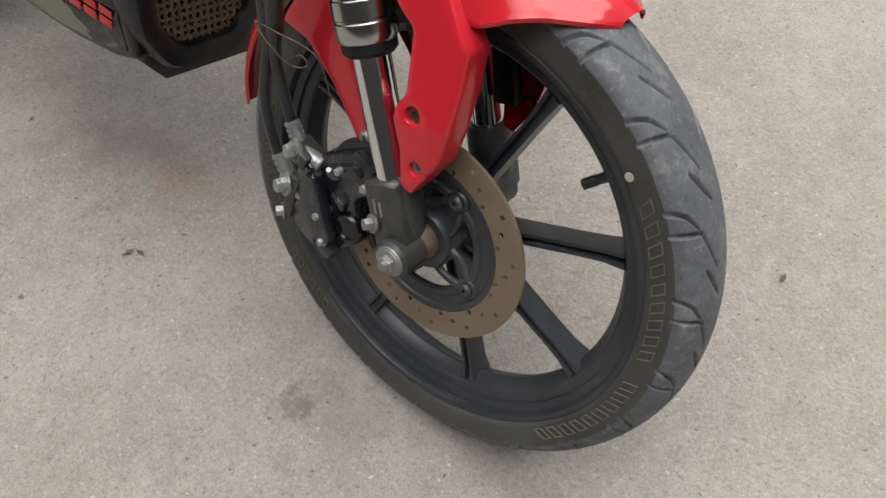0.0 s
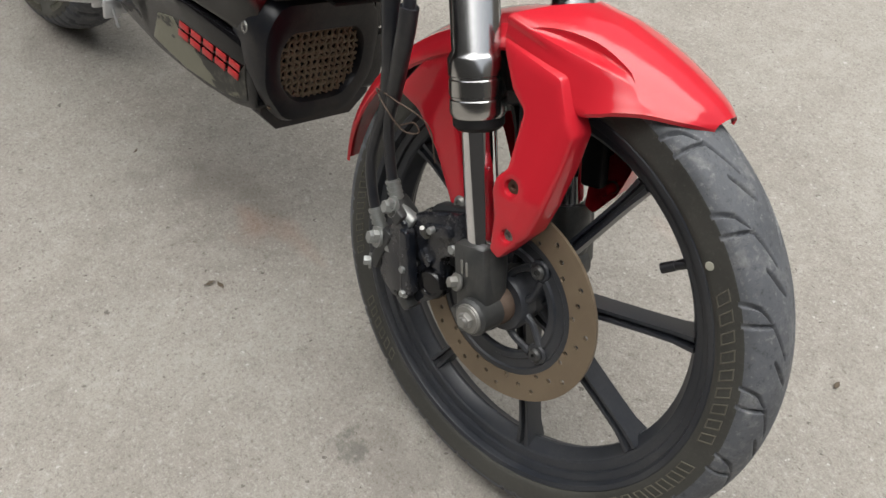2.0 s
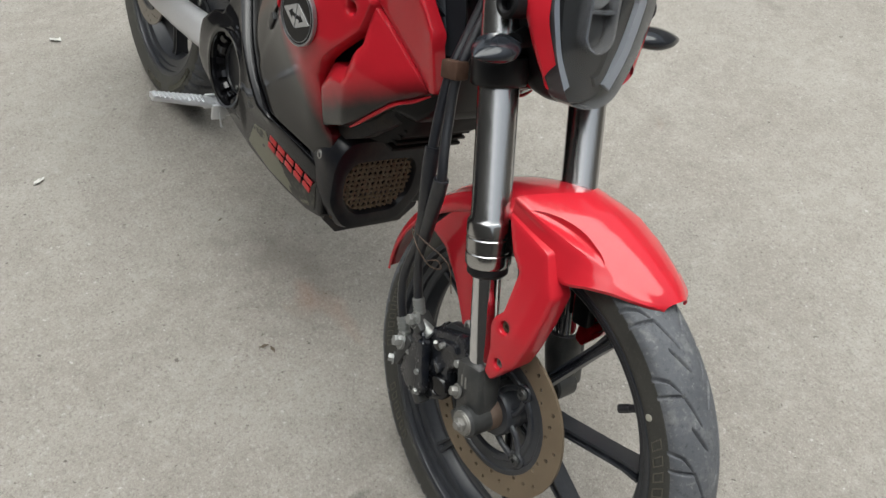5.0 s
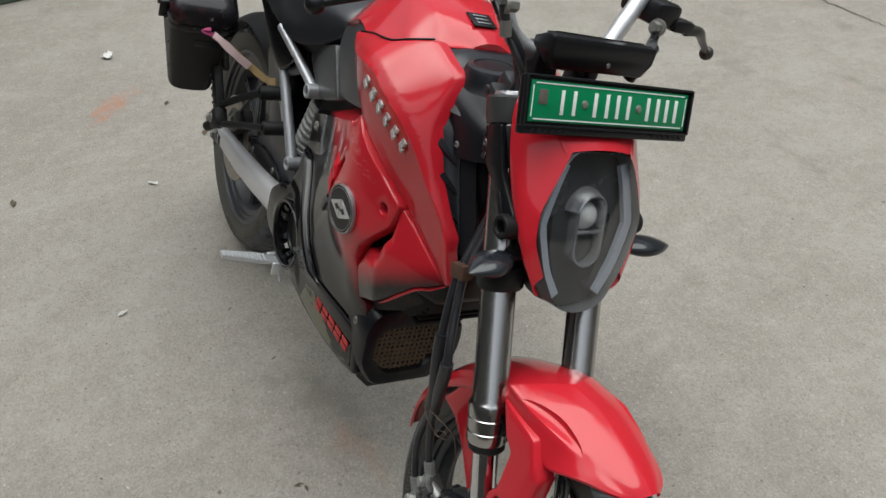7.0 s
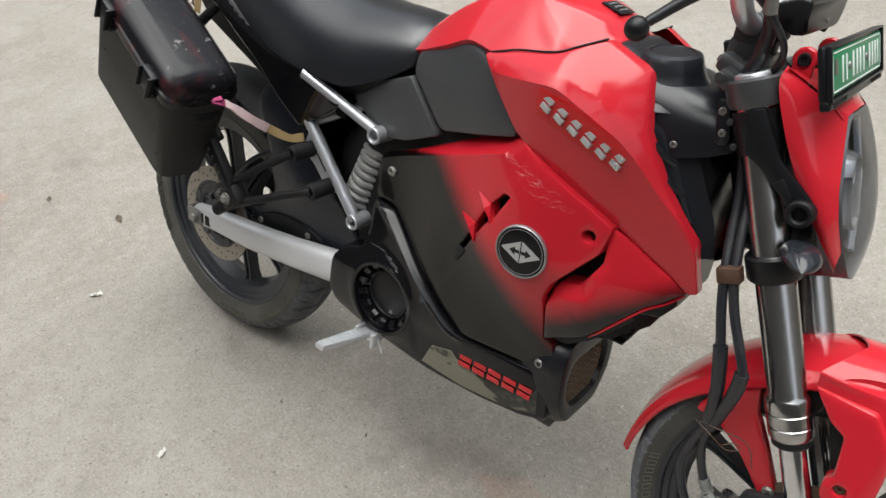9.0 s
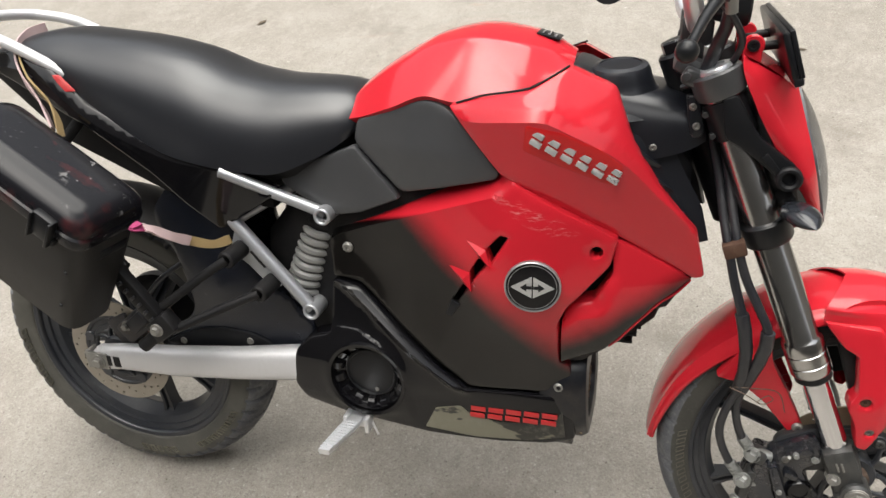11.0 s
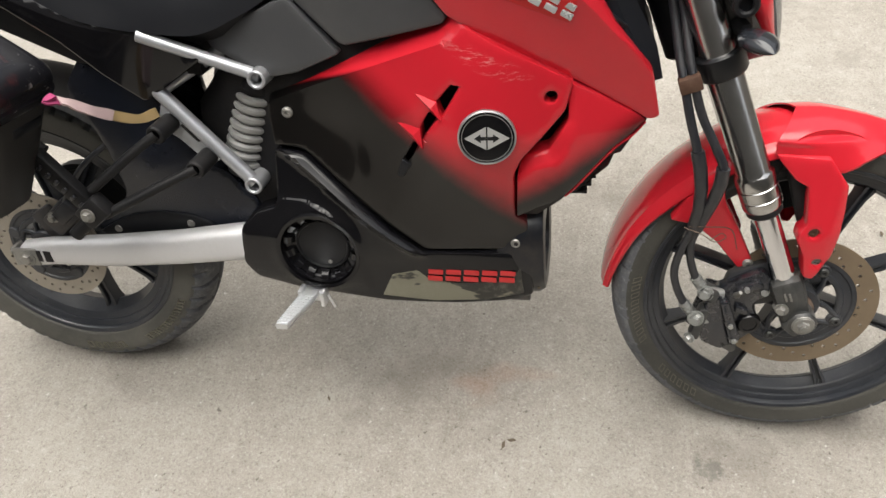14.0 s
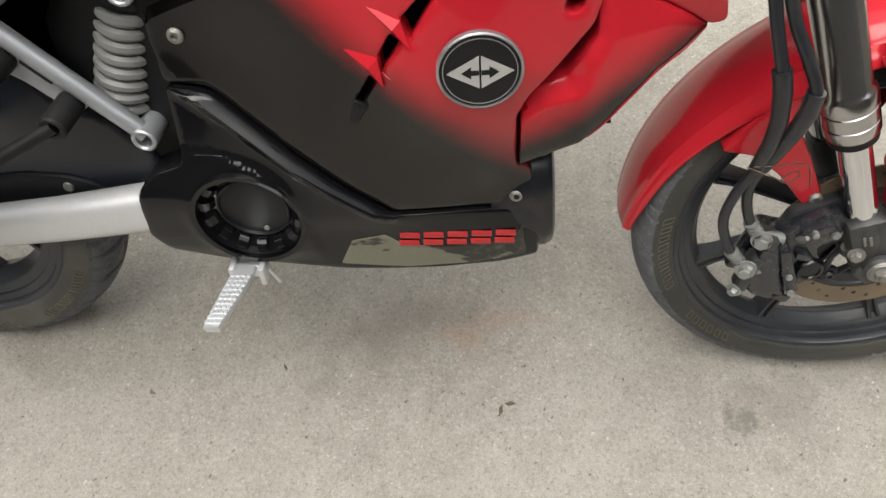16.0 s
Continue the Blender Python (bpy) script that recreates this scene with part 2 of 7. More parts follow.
def scratched(name):
    """Glossy black lid with pale scratches and dusty red scuffs."""
    m, n, l, p, co = nodes(name, 0.17, 0.0, 0.0)
    p.inputs["Specular IOR Level"].default_value = 0.2
    a = noise_tex(n, l, co, 34, 7, 0.7)
    b = noise_tex(n, l, co, 7, 4, 0.6)
    c = noise_tex(n, l, co, 11, 4, 0.6, (1.0, 1.6, 1.0))
    s = maths(n, l, "MULTIPLY", ramp(n, l, a, 0.585, 0.63, 0.0, 1.0), ramp(n, l, b, 0.50, 0.60, 0.0, 0.6))
    base = mix(n, l, ramp(n, l, c, 0.58, 0.66, 0.0, 0.6), (0.009, 0.009, 0.011), (0.05, 0.012, 0.013))
    base = mix(n, l, s, base, (0.40, 0.39, 0.38))
    l.new(base, p.inputs["Base Color"])
    l.new(ramp(n, l, s, 0.0, 1.0, 0.20, 0.7), p.inputs["Roughness"])
    bump(n, l, p, a, 0.15)
    return m


scratched_black = scratched("scratched_black_lid")


def camo(name):
    """A torn sticker in faded olive and dark blotches."""
    m, n, l, p, co = nodes(name, 0.5)
    a = noise_tex(n, l, co, 13, 4, 0.5, (0.7, 1.0, 1.5))
    base = mix(n, l, ramp(n, l, a, 0.535, 0.55), (0.155, 0.148, 0.108), (0.020, 0.019, 0.016))
    base = mix(n, l, ramp(n, l, noise_tex(n, l, co, 90, 4), 0.5, 0.7, 0.0, 0.3), base, (0.20, 0.19, 0.15))
    l.new(base, p.inputs["Base Color"])
    return m


camo_sticker = camo("torn_camouflage_sticker")


def clear_plastic(name):
    """A thin clear cover: see-through, with a Fresnel gloss."""
    m, n, l, p, co = nodes(name, 0.04)
    see, shine, both, fres = n.new("ShaderNodeBsdfTransparent"), n.new("ShaderNodeBsdfGlossy"), n.new("ShaderNodeMixShader"), n.new("ShaderNodeFresnel")
    see.inputs[0].default_value = (0.88, 0.90, 0.92, 1)
    shine.inputs["Roughness"].default_value = 0.05
    fres.inputs["IOR"].default_value = 1.8
    l.new(fres.outputs[0], both.inputs[0])
    l.new(see.outputs[0], both.inputs[1])
    l.new(shine.outputs[0], both.inputs[2])
    l.new(both.outputs[0], n["Material Output"].inputs["Surface"])
    return m


clear = clear_plastic("clear_polycarbonate")


def concrete():
    m, n, l, p, co = nodes("worn_concrete", 0.9)
    p.inputs["Specular IOR Level"].default_value = 0.10
    huge = noise_tex(n, l, co, 0.7, 6, 0.6)
    mid = noise_tex(n, l, co, 3.6, 8, 0.68)
    drag = noise_tex(n, l, co, 6.0, 6, 0.65, (2.8, 1.0, 1.0))
    small = noise_tex(n, l, co, 30, 7, 0.72)
    grit = noise_tex(n, l, co, 170, 4, 0.7)
    base = mix(n, l, ramp(n, l, huge, 0.32, 0.68), GROUND_A, GROUND_B)
    base = mix(n, l, ramp(n, l, mid, 0.42, 0.78, 0.0, 0.50), base, tuple(c * k for c, k in zip(GROUND_A, (0.80, 0.77, 0.74))))
    base = mix(n, l, ramp(n, l, mid, 0.22, 0.46, 0.4, 0.0), base, tuple(c * 1.15 for c in GROUND_B))
    base = mix(n, l, ramp(n, l, drag, 0.50, 0.80, 0.0, 0.40), base, tuple(c * 1.22 for c in GROUND_B))
    base = mix(n, l, ramp(n, l, small, 0.52, 0.76, 0.0, 0.40), base, tuple(c * 1.30 for c in GROUND_B))
    base = mix(n, l, ramp(n, l, small, 0.26, 0.46, 0.40, 0.0), base, tuple(c * 0.68 for c in GROUND_A))
    base = mix(n, l, ramp(n, l, grit, 0.55, 0.70, 0.0, 0.60), base, (0.105, 0.092, 0.08))
    base = mix(n, l, ramp(n, l, grit, 0.30, 0.44, 0.55, 0.0), base, (0.42, 0.40, 0.37))
    sand = noise_tex(n, l, co, 420, 3, 0.7)
    base = mix(n, l, ramp(n, l, sand, 0.54, 0.70, 0.0, 0.42), base, (0.10, 0.088, 0.074))
    base = mix(n, l, ramp(n, l, sand, 0.30, 0.45, 0.4, 0.0), base, (0.43, 0.41, 0.375))
    # embedded aggregate, pale and dark, of two sizes
    for scale, share, depth in ((95.0, 0.80, 0.6), (62.0, 0.84, 0.65), (30.0, 0.93, 0.65)):
        v = n.new("ShaderNodeTexVoronoi")
        v.inputs["Scale"].default_value = scale
        warp = n.new("ShaderNodeMixRGB")
        warp.blend_type = "ADD"
        warp.inputs[0].default_value = 0.03
        l.new(co, warp.inputs[1])
        l.new(noise_tex(n, l, co, 60, 3), warp.inputs[2])
        l.new(warp.outputs[0], v.inputs["Vector"])
        pick = n.new("ShaderNodeSeparateColor")
        l.new(v.outputs["Color"], pick.inputs[0])
        size = ramp(n, l, pick.outputs[2], 0.0, 1.0, 0.06, 0.24)
        chip = maths(n, l, "MULTIPLY", maths(n, l, "LESS_THAN", v.outputs["Distance"], size), ramp(n, l, pick.outputs[0], share, share + 0.02))
        tone = mix(n, l, ramp(n, l, pick.outputs[1], 0.35, 0.75), (0.06, 0.05, 0.043), (0.46, 0.44, 0.41))
        base = mix(n, l, maths(n, l, "MULTIPLY", chip, depth), base, tone)
    # oily smudges and reddish brick-dust marks
    oil = noise_tex(n, l, co, 2.1, 4, 0.55, (1.0, 1.5, 1.0))
    base = mix(n, l, ramp(n, l, oil, 0.60, 0.74, 0.0, 0.45), base, (0.115, 0.10, 0.085))
    rusty = noise_tex(n, l, co, 1.7, 4, 0.55, (1.0, 1.9, 1.0))
    base = mix(n, l, ramp(n, l, rusty, 0.67, 0.78, 0.0, 0.45), base, (0.27, 0.14, 0.09))
    # one orange-red smear beside the rear wheel
    sep = n.new("ShaderNodeSeparateXYZ")
    l.new(co, sep.inputs[0])
    ox, oy = maths(n, l, "ADD", sep.outputs[0], 1.06), maths(n, l, "ADD", sep.outputs[1], 0.31)
    dx = maths(n, l, "ADD", maths(n, l, "MULTIPLY", ox, -4.7), maths(n, l, "MULTIPLY", oy, 3.7))
    dy = maths(n, l, "ADD", maths(n, l, "MULTIPLY", ox, 11.0), maths(n, l, "MULTIPLY", oy, 14.0))
    d2 = maths(n, l, "ADD", maths(n, l, "MULTIPLY", dx, dx), maths(n, l, "MULTIPLY", dy, dy))
    d2 = maths(n, l, "ADD", d2, ramp(n, l, noise_tex(n, l, co, 18, 5), 0.3, 0.7, -0.9, 0.9))
    base = mix(n, l, ramp(n, l, d2, 0.0, 1.0, 0.5, 0.0), base, (0.36, 0.15, 0.085))
    # oily spot by the front wheel
    ux, uy = maths(n, l, "MULTIPLY", maths(n, l, "ADD", sep.outputs[0], -1.254), 30.0), maths(n, l, "MULTIPLY", maths(n, l, "ADD", sep.outputs[1], 0.222), 40.0)
    r2 = maths(n, l, "ADD", maths(n, l, "MULTIPLY", ux, ux), maths(n, l, "MULTIPLY", uy, uy))
    r2 = maths(n, l, "ADD", r2, ramp(n, l, noise_tex(n, l, co, 60, 4), 0.3, 0.7, -0.9, 0.9))
    base = mix(n, l, ramp(n, l, r2, 0.0, 0.9, 0.6, 0.0), base, (0.10, 0.095, 0.085))
    l.new(base, p.inputs["Base Color"])
    l.new(ramp(n, l, mid, 0.3, 0.7, 0.8, 0.95), p.inputs["Roughness"])
    h = maths(n, l, "ADD", maths(n, l, "MULTIPLY", grit, 0.6), small)
    bump(n, l, p, h, 0.8, 0.006)
    return m


ground_concrete = concrete()

# ---- mesh helpers ----


def part(name, bm, material, parent, label="", angle=38):
    """One mesh object under a thing or a part."""
    bmesh.ops.remove_doubles(bm, verts=bm.verts, dist=1e-6)
    bmesh.ops.recalc_face_normals(bm, faces=bm.faces)
    me = bpy.data.meshes.new(name)
    bm.to_mesh(me)
    bm.free()
    me.materials.append(material)
    me.polygons.foreach_set("use_smooth", [True] * len(me.polygons))
    me.set_sharp_from_angle(angle=radians(angle))
    ob = new(name, me)
    ob.parent = parent
    return tagged(ob, label)


def thing(name, label, category, m=None, group="", kind=""):
    ob = new(name)
    ob.empty_display_size = 0.1
    if m is not None:
        ob.matrix_world = m
    return tagged(ob, label, category, group, kind)


def add(bm, verts, faces):
    vs = [bm.verts.new(v) for v in verts]
    for f in faces:
        try:
            bm.faces.new([vs[i] for i in f])
        except ValueError:
            pass
    return bm


def merge(bm, other):
    other.verts.index_update()
    add(bm, [v.co.copy() for v in other.verts], [[v.index for v in f.verts] for f in other.faces])
    other.free()
    return bm


def joined(*bms):
    for b in bms[1:]:
        merge(bms[0], b)
    return bms[0]


def spline(knots, n):
    """n points on a smooth curve through the knots (any number of coordinates)."""
    k = [np.array(p, float) for p in knots]
    k = [2 * k[0] - k[1], *k, 2 * k[-1] - k[-2]]
    out = []
    for i in range(n):
        u = i / (n - 1) * (len(k) - 3)
        j = min(int(u), len(k) - 4)
        t = u - j
        a, b, c, d = k[j:j + 4]
        out.append(0.5 * (2 * b + (c - a) * t + (2 * a - 5 * b + 4 * c - d) * t * t + (3 * b - a - 3 * c + d) * t ** 3))
    return out


def curve1(xs, ys, x):
    """A smooth value at x from knots (monotone between them)."""
    if x <= xs[0]:
        return ys[0]
    if x >= xs[-1]:
        return ys[-1]
    i = max(j for j in range(len(xs) - 1) if xs[j] <= x)
    h = xs[i + 1] - xs[i]
    d = [(ys[j + 1] - ys[j]) / (xs[j + 1] - xs[j]) for j in range(len(xs) - 1)]

    def slope(j):
        if j == 0:
            return d[0]
        if j == len(xs) - 1:
            return d[-1]
        return 0.0 if d[j - 1] * d[j] <= 0 else 2 * d[j - 1] * d[j] / (d[j - 1] + d[j])
    t = (x - xs[i]) / h
    return (ys[i] * (1 + 2 * t) * (1 - t) ** 2 + h * slope(i) * t * (1 - t) ** 2 + ys[i + 1] * t * t * (3 - 2 * t) + h * slope(i + 1) * t * t * (t - 1))


def rings_to_bm(rings, closed=True, caps=True):
    bm = bmesh.new()
    n = len(rings[0])
    vs = [[bm.verts.new(p) for p in r] for r in rings]
    for a, b in zip(vs, vs[1:]):
        for i in range(n if closed else n - 1):
            j = (i + 1) % n
            bm.faces.new((a[i], a[j], b[j], b[i]))
    if caps and closed:
        bm.faces.new(vs[0])
        bm.faces.new(list(reversed(vs[-1])))
    return bm


def tube(points, radius, n=10, smooth=0):
    """A round bar along points; radius one number or one for each point."""
    pts = [Vector(p) for p in (spline(points, smooth) if smooth else points)]
    rad = [radius] * len(pts) if isinstance(radius, (int, float)) else [float(r) for r in np.interp(np.linspace(0, 1, len(pts)), np.linspace(0, 1, len(radius)), radius)]
    rings, side = [], None
    for i, p in enumerate(pts):
        d = (pts[min(i + 1, len(pts) - 1)] - pts[max(i - 1, 0)]).normalized()
        if side is None:
            side = d.orthogonal().normalized()
        side = (side - d * side.dot(d)).normalized()
        up = d.cross(side)
        rings.append([p + rad[i] * (math.cos(a) * side + math.sin(a) * up) for a in (2 * math.pi * k / n for k in range(n))])
    return rings_to_bm(rings)


def turned(centre, axis, profile, n=24, closed=False):
    """A body of revolution: profile rows are (radius, distance along the axis)."""
    axis = Vector(axis).normalized()
    side = axis.orthogonal().normalized()
    up = axis.cross(side)
    c = Vector(centre)
    bm = bmesh.new()
    rows = []
    for r, d in profile:
        if r < 1e-6:
            v = bm.verts.new(c + axis * d)
            rows.append([v] * n)
        else:
            rows.append([bm.verts.new(c + axis * d + r * (math.cos(a) * side + math.sin(a) * up)) for a in (2 * math.pi * k / n for k in range(n))])
    pairs = list(zip(rows, rows[1:])) + ([(rows[-1], rows[0])] if closed else [])
    for a, b in pairs:
        for i in range(n):
            j = (i + 1) % n
            f = []
            for v in (a[i], a[j], b[j], b[i]):
                if v not in f:
                    f.append(v)
            if len(f) > 2:
                bm.faces.new(f)
    return bm


def pin(p0, p1, r, n=16, edge=0.15):
    """A short cylinder with softened rims."""
    p0, p1 = Vector(p0), Vector(p1)
    h = (p1 - p0).length
    e = min(r * edge, h * 0.3)
    return turned(p0, p1 - p0, [(0, 0), (r - e, 0), (r, e), (r, h - e), (r - e, h), (0, h)], n)


def pipe(p0, p1, r, r_in, n=18):
    """A hollow boss."""
    p0, p1 = Vector(p0), Vector(p1)
    h, e = (p1 - p0).length, (r - r_in) * 0.3
    return turned(p0, p1 - p0, [(r_in, 0), (r - e, 0), (r, e), (r, h - e), (r - e, h), (r_in + e, h), (r_in, h - e)], n, True)


def block(centre, size, bevel=0.003, turn=None, segments=2):
    """A box with rounded edges."""
    bm = bmesh.new()
    bmesh.ops.create_cube(bm, size=1.0)
    bmesh.ops.scale(bm, vec=size, verts=bm.verts)
    if bevel:
        bmesh.ops.bevel(bm, geom=bm.edges[:], offset=min(bevel, min(size) * 0.45), segments=segments, affect="EDGES", profile=0.5)
    m = Matrix.Translation(centre) @ (turn.to_4x4() if turn is not None else Matrix())
    bmesh.ops.transform(bm, matrix=m, verts=bm.verts)
    return bm


def slab(outline, y0, y1, bevel=0.0015):
    """A plate with the given outline in x and z, from y0 to y1."""
    bm = bmesh.new()
    f = bm.faces.new([bm.verts.new((x, y0, z)) for x, z in outline])
    r = bmesh.ops.extrude_face_region(bm, geom=[f])
    bmesh.ops.translate(bm, verts=[g for g in r["geom"] if isinstance(g, bmesh.types.BMVert)], vec=(0, y1 - y0, 0))
    if bevel:
        bmesh.ops.bevel(bm, geom=bm.edges[:], offset=bevel, segments=2, affect="EDGES", profile=0.5)
    return bm


def hexbolt(p, axis, r, h):
    """A bolt head with a washer."""
    axis = Vector(axis).normalized()
    p = Vector(p)
    a = turned(p, axis, [(0, 0), (r * 1.5, 0), (r * 1.55, h * 0.15), (r * 1.5, h * 0.3), (r * 0.9, h * 0.3)], 16)
    b = turned(p + axis * h * 0.3, axis, [(r, 0), (r, h * 0.55), (r * 0.85, h * 0.7), (0, h * 0.7)], 6)
    return joined(a, b)


def dense(outline, step):
    out = []
    for (x0, z0), (x1, z1) in zip(outline, outline[1:] + outline[:1]):
        k = max(1, int(math.hypot(x1 - x0, z1 - z0) / step))
        out += [(x0 + (x1 - x0) * i / k, z0 + (z1 - z0) * i / k) for i in range(k)]
    return out


def softened(outline, r, k=3):
    """The outline with its corners rounded."""
    out, m = [], len(outline)
    for i in range(m):
        p, a, b = (Vector(outline[j % m]) for j in (i, i - 1, i + 1))
        da, db = (a - p), (b - p)
        e = min(r, da.length * 0.45, db.length * 0.45)
        s, t = p + da.normalized() * e, p + db.normalized() * e
        for j in range(k + 1):
            u = j / k
            q = s * (1 - u) ** 2 + p * 2 * u * (1 - u) + t * u * u
            out.append((q.x, q.y))
    return out


def shell(outline, half_width, depth=0.014, rim=0.004, step=0.010, corner=0.008, holes=(), side=-1, creases=()):
    """A curved body panel. outline and holes lie in the side view (x, z); half_width(x, z) is its distance from
    the machine's middle plane; its edges are rounded by rim and turn inwards by depth."""
    from mathutils.geometry import delaunay_2d_cdt
    loops = [dense(softened(list(outline), corner), step)] + [dense(list(h), step * 0.7) for h in holes]
    seg = np.array([(p, q) for lp in loops for p, q in zip(lp, lp[1:] + lp[:1])], float)

    def away(x, z):
        p = np.array((x, z))
        d = seg[:, 1] - seg[:, 0]
        u = np.clip(((p - seg[:, 0]) * d).sum(1) / np.maximum((d * d).sum(1), 1e-12), 0, 1)
        return float(np.sqrt((((seg[:, 0] + u[:, None] * d) - p) ** 2).sum(1)).min())

    def inside(x, z):
        c = False
        for lp in loops:
            for (x0, z0), (x1, z1) in zip(lp, lp[1:] + lp[:1]):
                if (z0 > z) != (z1 > z) and x < (x1 - x0) * (z - z0) / (z1 - z0) + x0:
                    c = not c
        return c
    pts, edges = [], []
    for lp in loops:
        base = len(pts)
        pts += lp
        edges += [(base + i, base + (i + 1) % len(lp)) for i in range(len(lp))]
    for line in creases:
        fine = [p for a, b in zip(line, line[1:]) for p in [tuple(Vector(a).lerp(Vector(b), i / 6)) for i in range(6)]] + [tuple(line[-1])]
        fine = [p for p in fine if inside(*p) and away(*p) > rim * 1.2]
        base = len(pts)
        pts += fine
        edges += [(base + i, base + i + 1) for i in range(len(fine) - 1)]
    for lp in loops:
        m = len(lp)
        for i in range(m):
            d = Vector(lp[(i + 1) % m]) - Vector(lp[i - 1])
            nrm = Vector((-d.y, d.x)).normalized()
            for sgn in (1, -1):
                for k in (0.35, 1.0):
                    q = Vector(lp[i]) + nrm * sgn * rim * k
                    if inside(*q) and away(*q) > rim * k * 0.85:
                        pts.append((q.x, q.y))
    xs, zs = [p[0] for p in loops[0]], [p[1] for p in loops[0]]
    nx, nz = int((max(xs) - min(xs)) / step), int((max(zs) - min(zs)) / step)
    for i in range(nx + 1):
        for j in range(nz + 1):
            x, z = min(xs) + (i + 0.5 * (j % 2)) * step, min(zs) + j * step
            if inside(x, z) and away(x, z) > rim + step * 0.4:
                pts.append((x, z))
    vs, _, fs, _, _, _ = delaunay_2d_cdt([Vector(p) for p in pts], edges, [], 0, 1e-7)
    bm = bmesh.new()
    top = []
    for v in vs:
        a = away(v.x, v.y)
        drop = rim - math.sqrt(max(0.0, rim * rim - (rim - min(a, rim)) ** 2))
        top.append(bm.verts.new((v.x, side * (half_width(v.x, v.y) - drop), v.y)))
    for f in fs:
        cx, cz = sum(vs[i].x for i in f) / len(f), sum(vs[i].y for i in f) / len(f)
        if inside(cx, cz):
            bm.faces.new([top[i] for i in f])
    ring = [e for e in bm.edges if len(e.link_faces) == 1]
    r = bmesh.ops.extrude_edge_only(bm, edges=ring)
    bmesh.ops.translate(bm, verts=[g for g in r["geom"] if isinstance(g, bmesh.types.BMVert)], vec=(0, -side * depth, 0))
    loose = [v for v in bm.verts if not v.link_faces]
    bmesh.ops.delete(bm, geom=loose, context="VERTS")
    return bm


def circle(cx, cz, r, n=28, squash=1.0):
    return [(cx + r * math.cos(2 * math.pi * i / n), cz + squash * r * math.sin(2 * math.pi * i / n)) for i in range(n)]

# ---- ground ----
gx = sorted(set([-60.0, -30.0, -15.0, -8.0] + [round(-4 + 0.1 * i, 2) for i in range(81)] + [8.0, 15.0, 30.0, 60.0]))
bm = bmesh.new()
rows = [[bm.verts.new((x, y, GROUND_Z + 0.004 * (noise.noise(Vector((x * 0.9, y * 0.9, 0))) - 0.3) if max(abs(x), abs(y)) > 2.6 else GROUND_Z)) for x in gx] for y in gx]
for a, b in zip(rows, rows[1:]):
    for i in range(len(gx) - 1):
        bm.faces.new((a[i], a[i + 1], b[i + 1], b[i]))
ground = part("ground", bm, ground_concrete, None, "worn pale grey-brown concrete yard with stains and grit")
tagged(ground, "", "ground", "", "structure")

# plain unseen walls added to close the yard and cut low sky light, well out of the walk
added_wall_render = surface("added_wall_render", (0.17, 0.155, 0.135), 0.9, vary=0.25, dust_scale=2, grain=60, relief=0.3)
# the added south wall is dark so that the side panels reflect less
dark_wall = surface("added_dark_wall", (0.045, 0.042, 0.039), 0.8, vary=0.3, dust_scale=1.5, grain=60, relief=0.3)
for name, c, size, mat, label in (("wall_north", (0, 9.1, 2.9), (18.4, 0.2, 6.0), added_wall_render, "plain rendered wall, unseen, added to cut low sky light"), ("wall_south", (0, -3.3, 2.1), (18.4, 0.2, 4.4), dark_wall, "plain dark wall, unseen, added to darken side light and reflections"), ("wall_east", (9.1, 2.9, 2.9), (0.2, 12.2, 6.0), added_wall_render, "plain rendered wall, unseen, added to cut low sky light"), ("wall_west", (-9.1, 2.9, 2.9), (0.2, 12.2, 6.0), added_wall_render, "plain rendered wall, unseen, added to cut low sky light")):
    tagged(part(name, block(c, size, 0.0), mat, None, label), "", "wall", "", "structure")

# ---- the motorcycle: stands on its side stand, leaning to its left ----
LEAN_M = Matrix.Translation((0, LINE_Y, 0)) @ Matrix.Rotation(radians(-LEAN_DEG), 4, "X")
bike = thing("motorcycle", "red and black street motorcycle leaning on its side stand", "motorcycle", LEAN_M)

FRONT = Vector((1.3525, -0.0115, 0.282))
REAR = Vector((-0.003, 0, 0.3145))
Y = Vector((0, 1, 0))


def tyre(name, axle, bead, half, rad, grooves, n, across, split, wall, parent, label, seat_y=-0.62):
    """A tyre with its tread cut into the mesh. Profile from bead to bead; grooves(angle, y) gives the depth."""
    prof = [(bead - 0.002, seat_y), (bead + 0.005, seat_y - 0.08), (bead + (rad - bead) * 0.34, -0.99), (bead + (rad - bead) * 0.56, -1.0),
            (bead + (rad - bead) * 0.75, -0.87), (bead + (rad - bead) * 0.92, -0.52), (rad, 0.0)]
    prof = prof + [(r, -s) for r, s in reversed(prof[:-1])]
    pr = [(p[0], p[1] * half) for p in spline(prof, across)]
    bm = bmesh.new()
    rows = []
    for k in range(n):
        a = 2 * math.pi * k / n
        row = []
        for r, y in pr:
            d = grooves(a, y, r) if r > bead + (rad - bead) * (split - 0.04) else 0.0
            rr = r - d
            row.append(bm.verts.new((axle.x + rr * math.cos(a), axle.y + y * (1 - d * 2.0), axle.z + rr * math.sin(a))))
        rows.append(row)
    for k in range(n):
        a, b = rows[k], rows[(k + 1) % n]
        for i in range(len(pr) - 1):
            f = bm.faces.new((a[i], a[i + 1], b[i + 1], b[i]))
            f.material_index = 1 if min(pr[i][0], pr[i + 1][0]) < bead + (rad - bead) * split else 0
    ob = part(name, bm, tyre_tread, parent, label, 60)
    ob.data.materials.append(wall)
    return ob


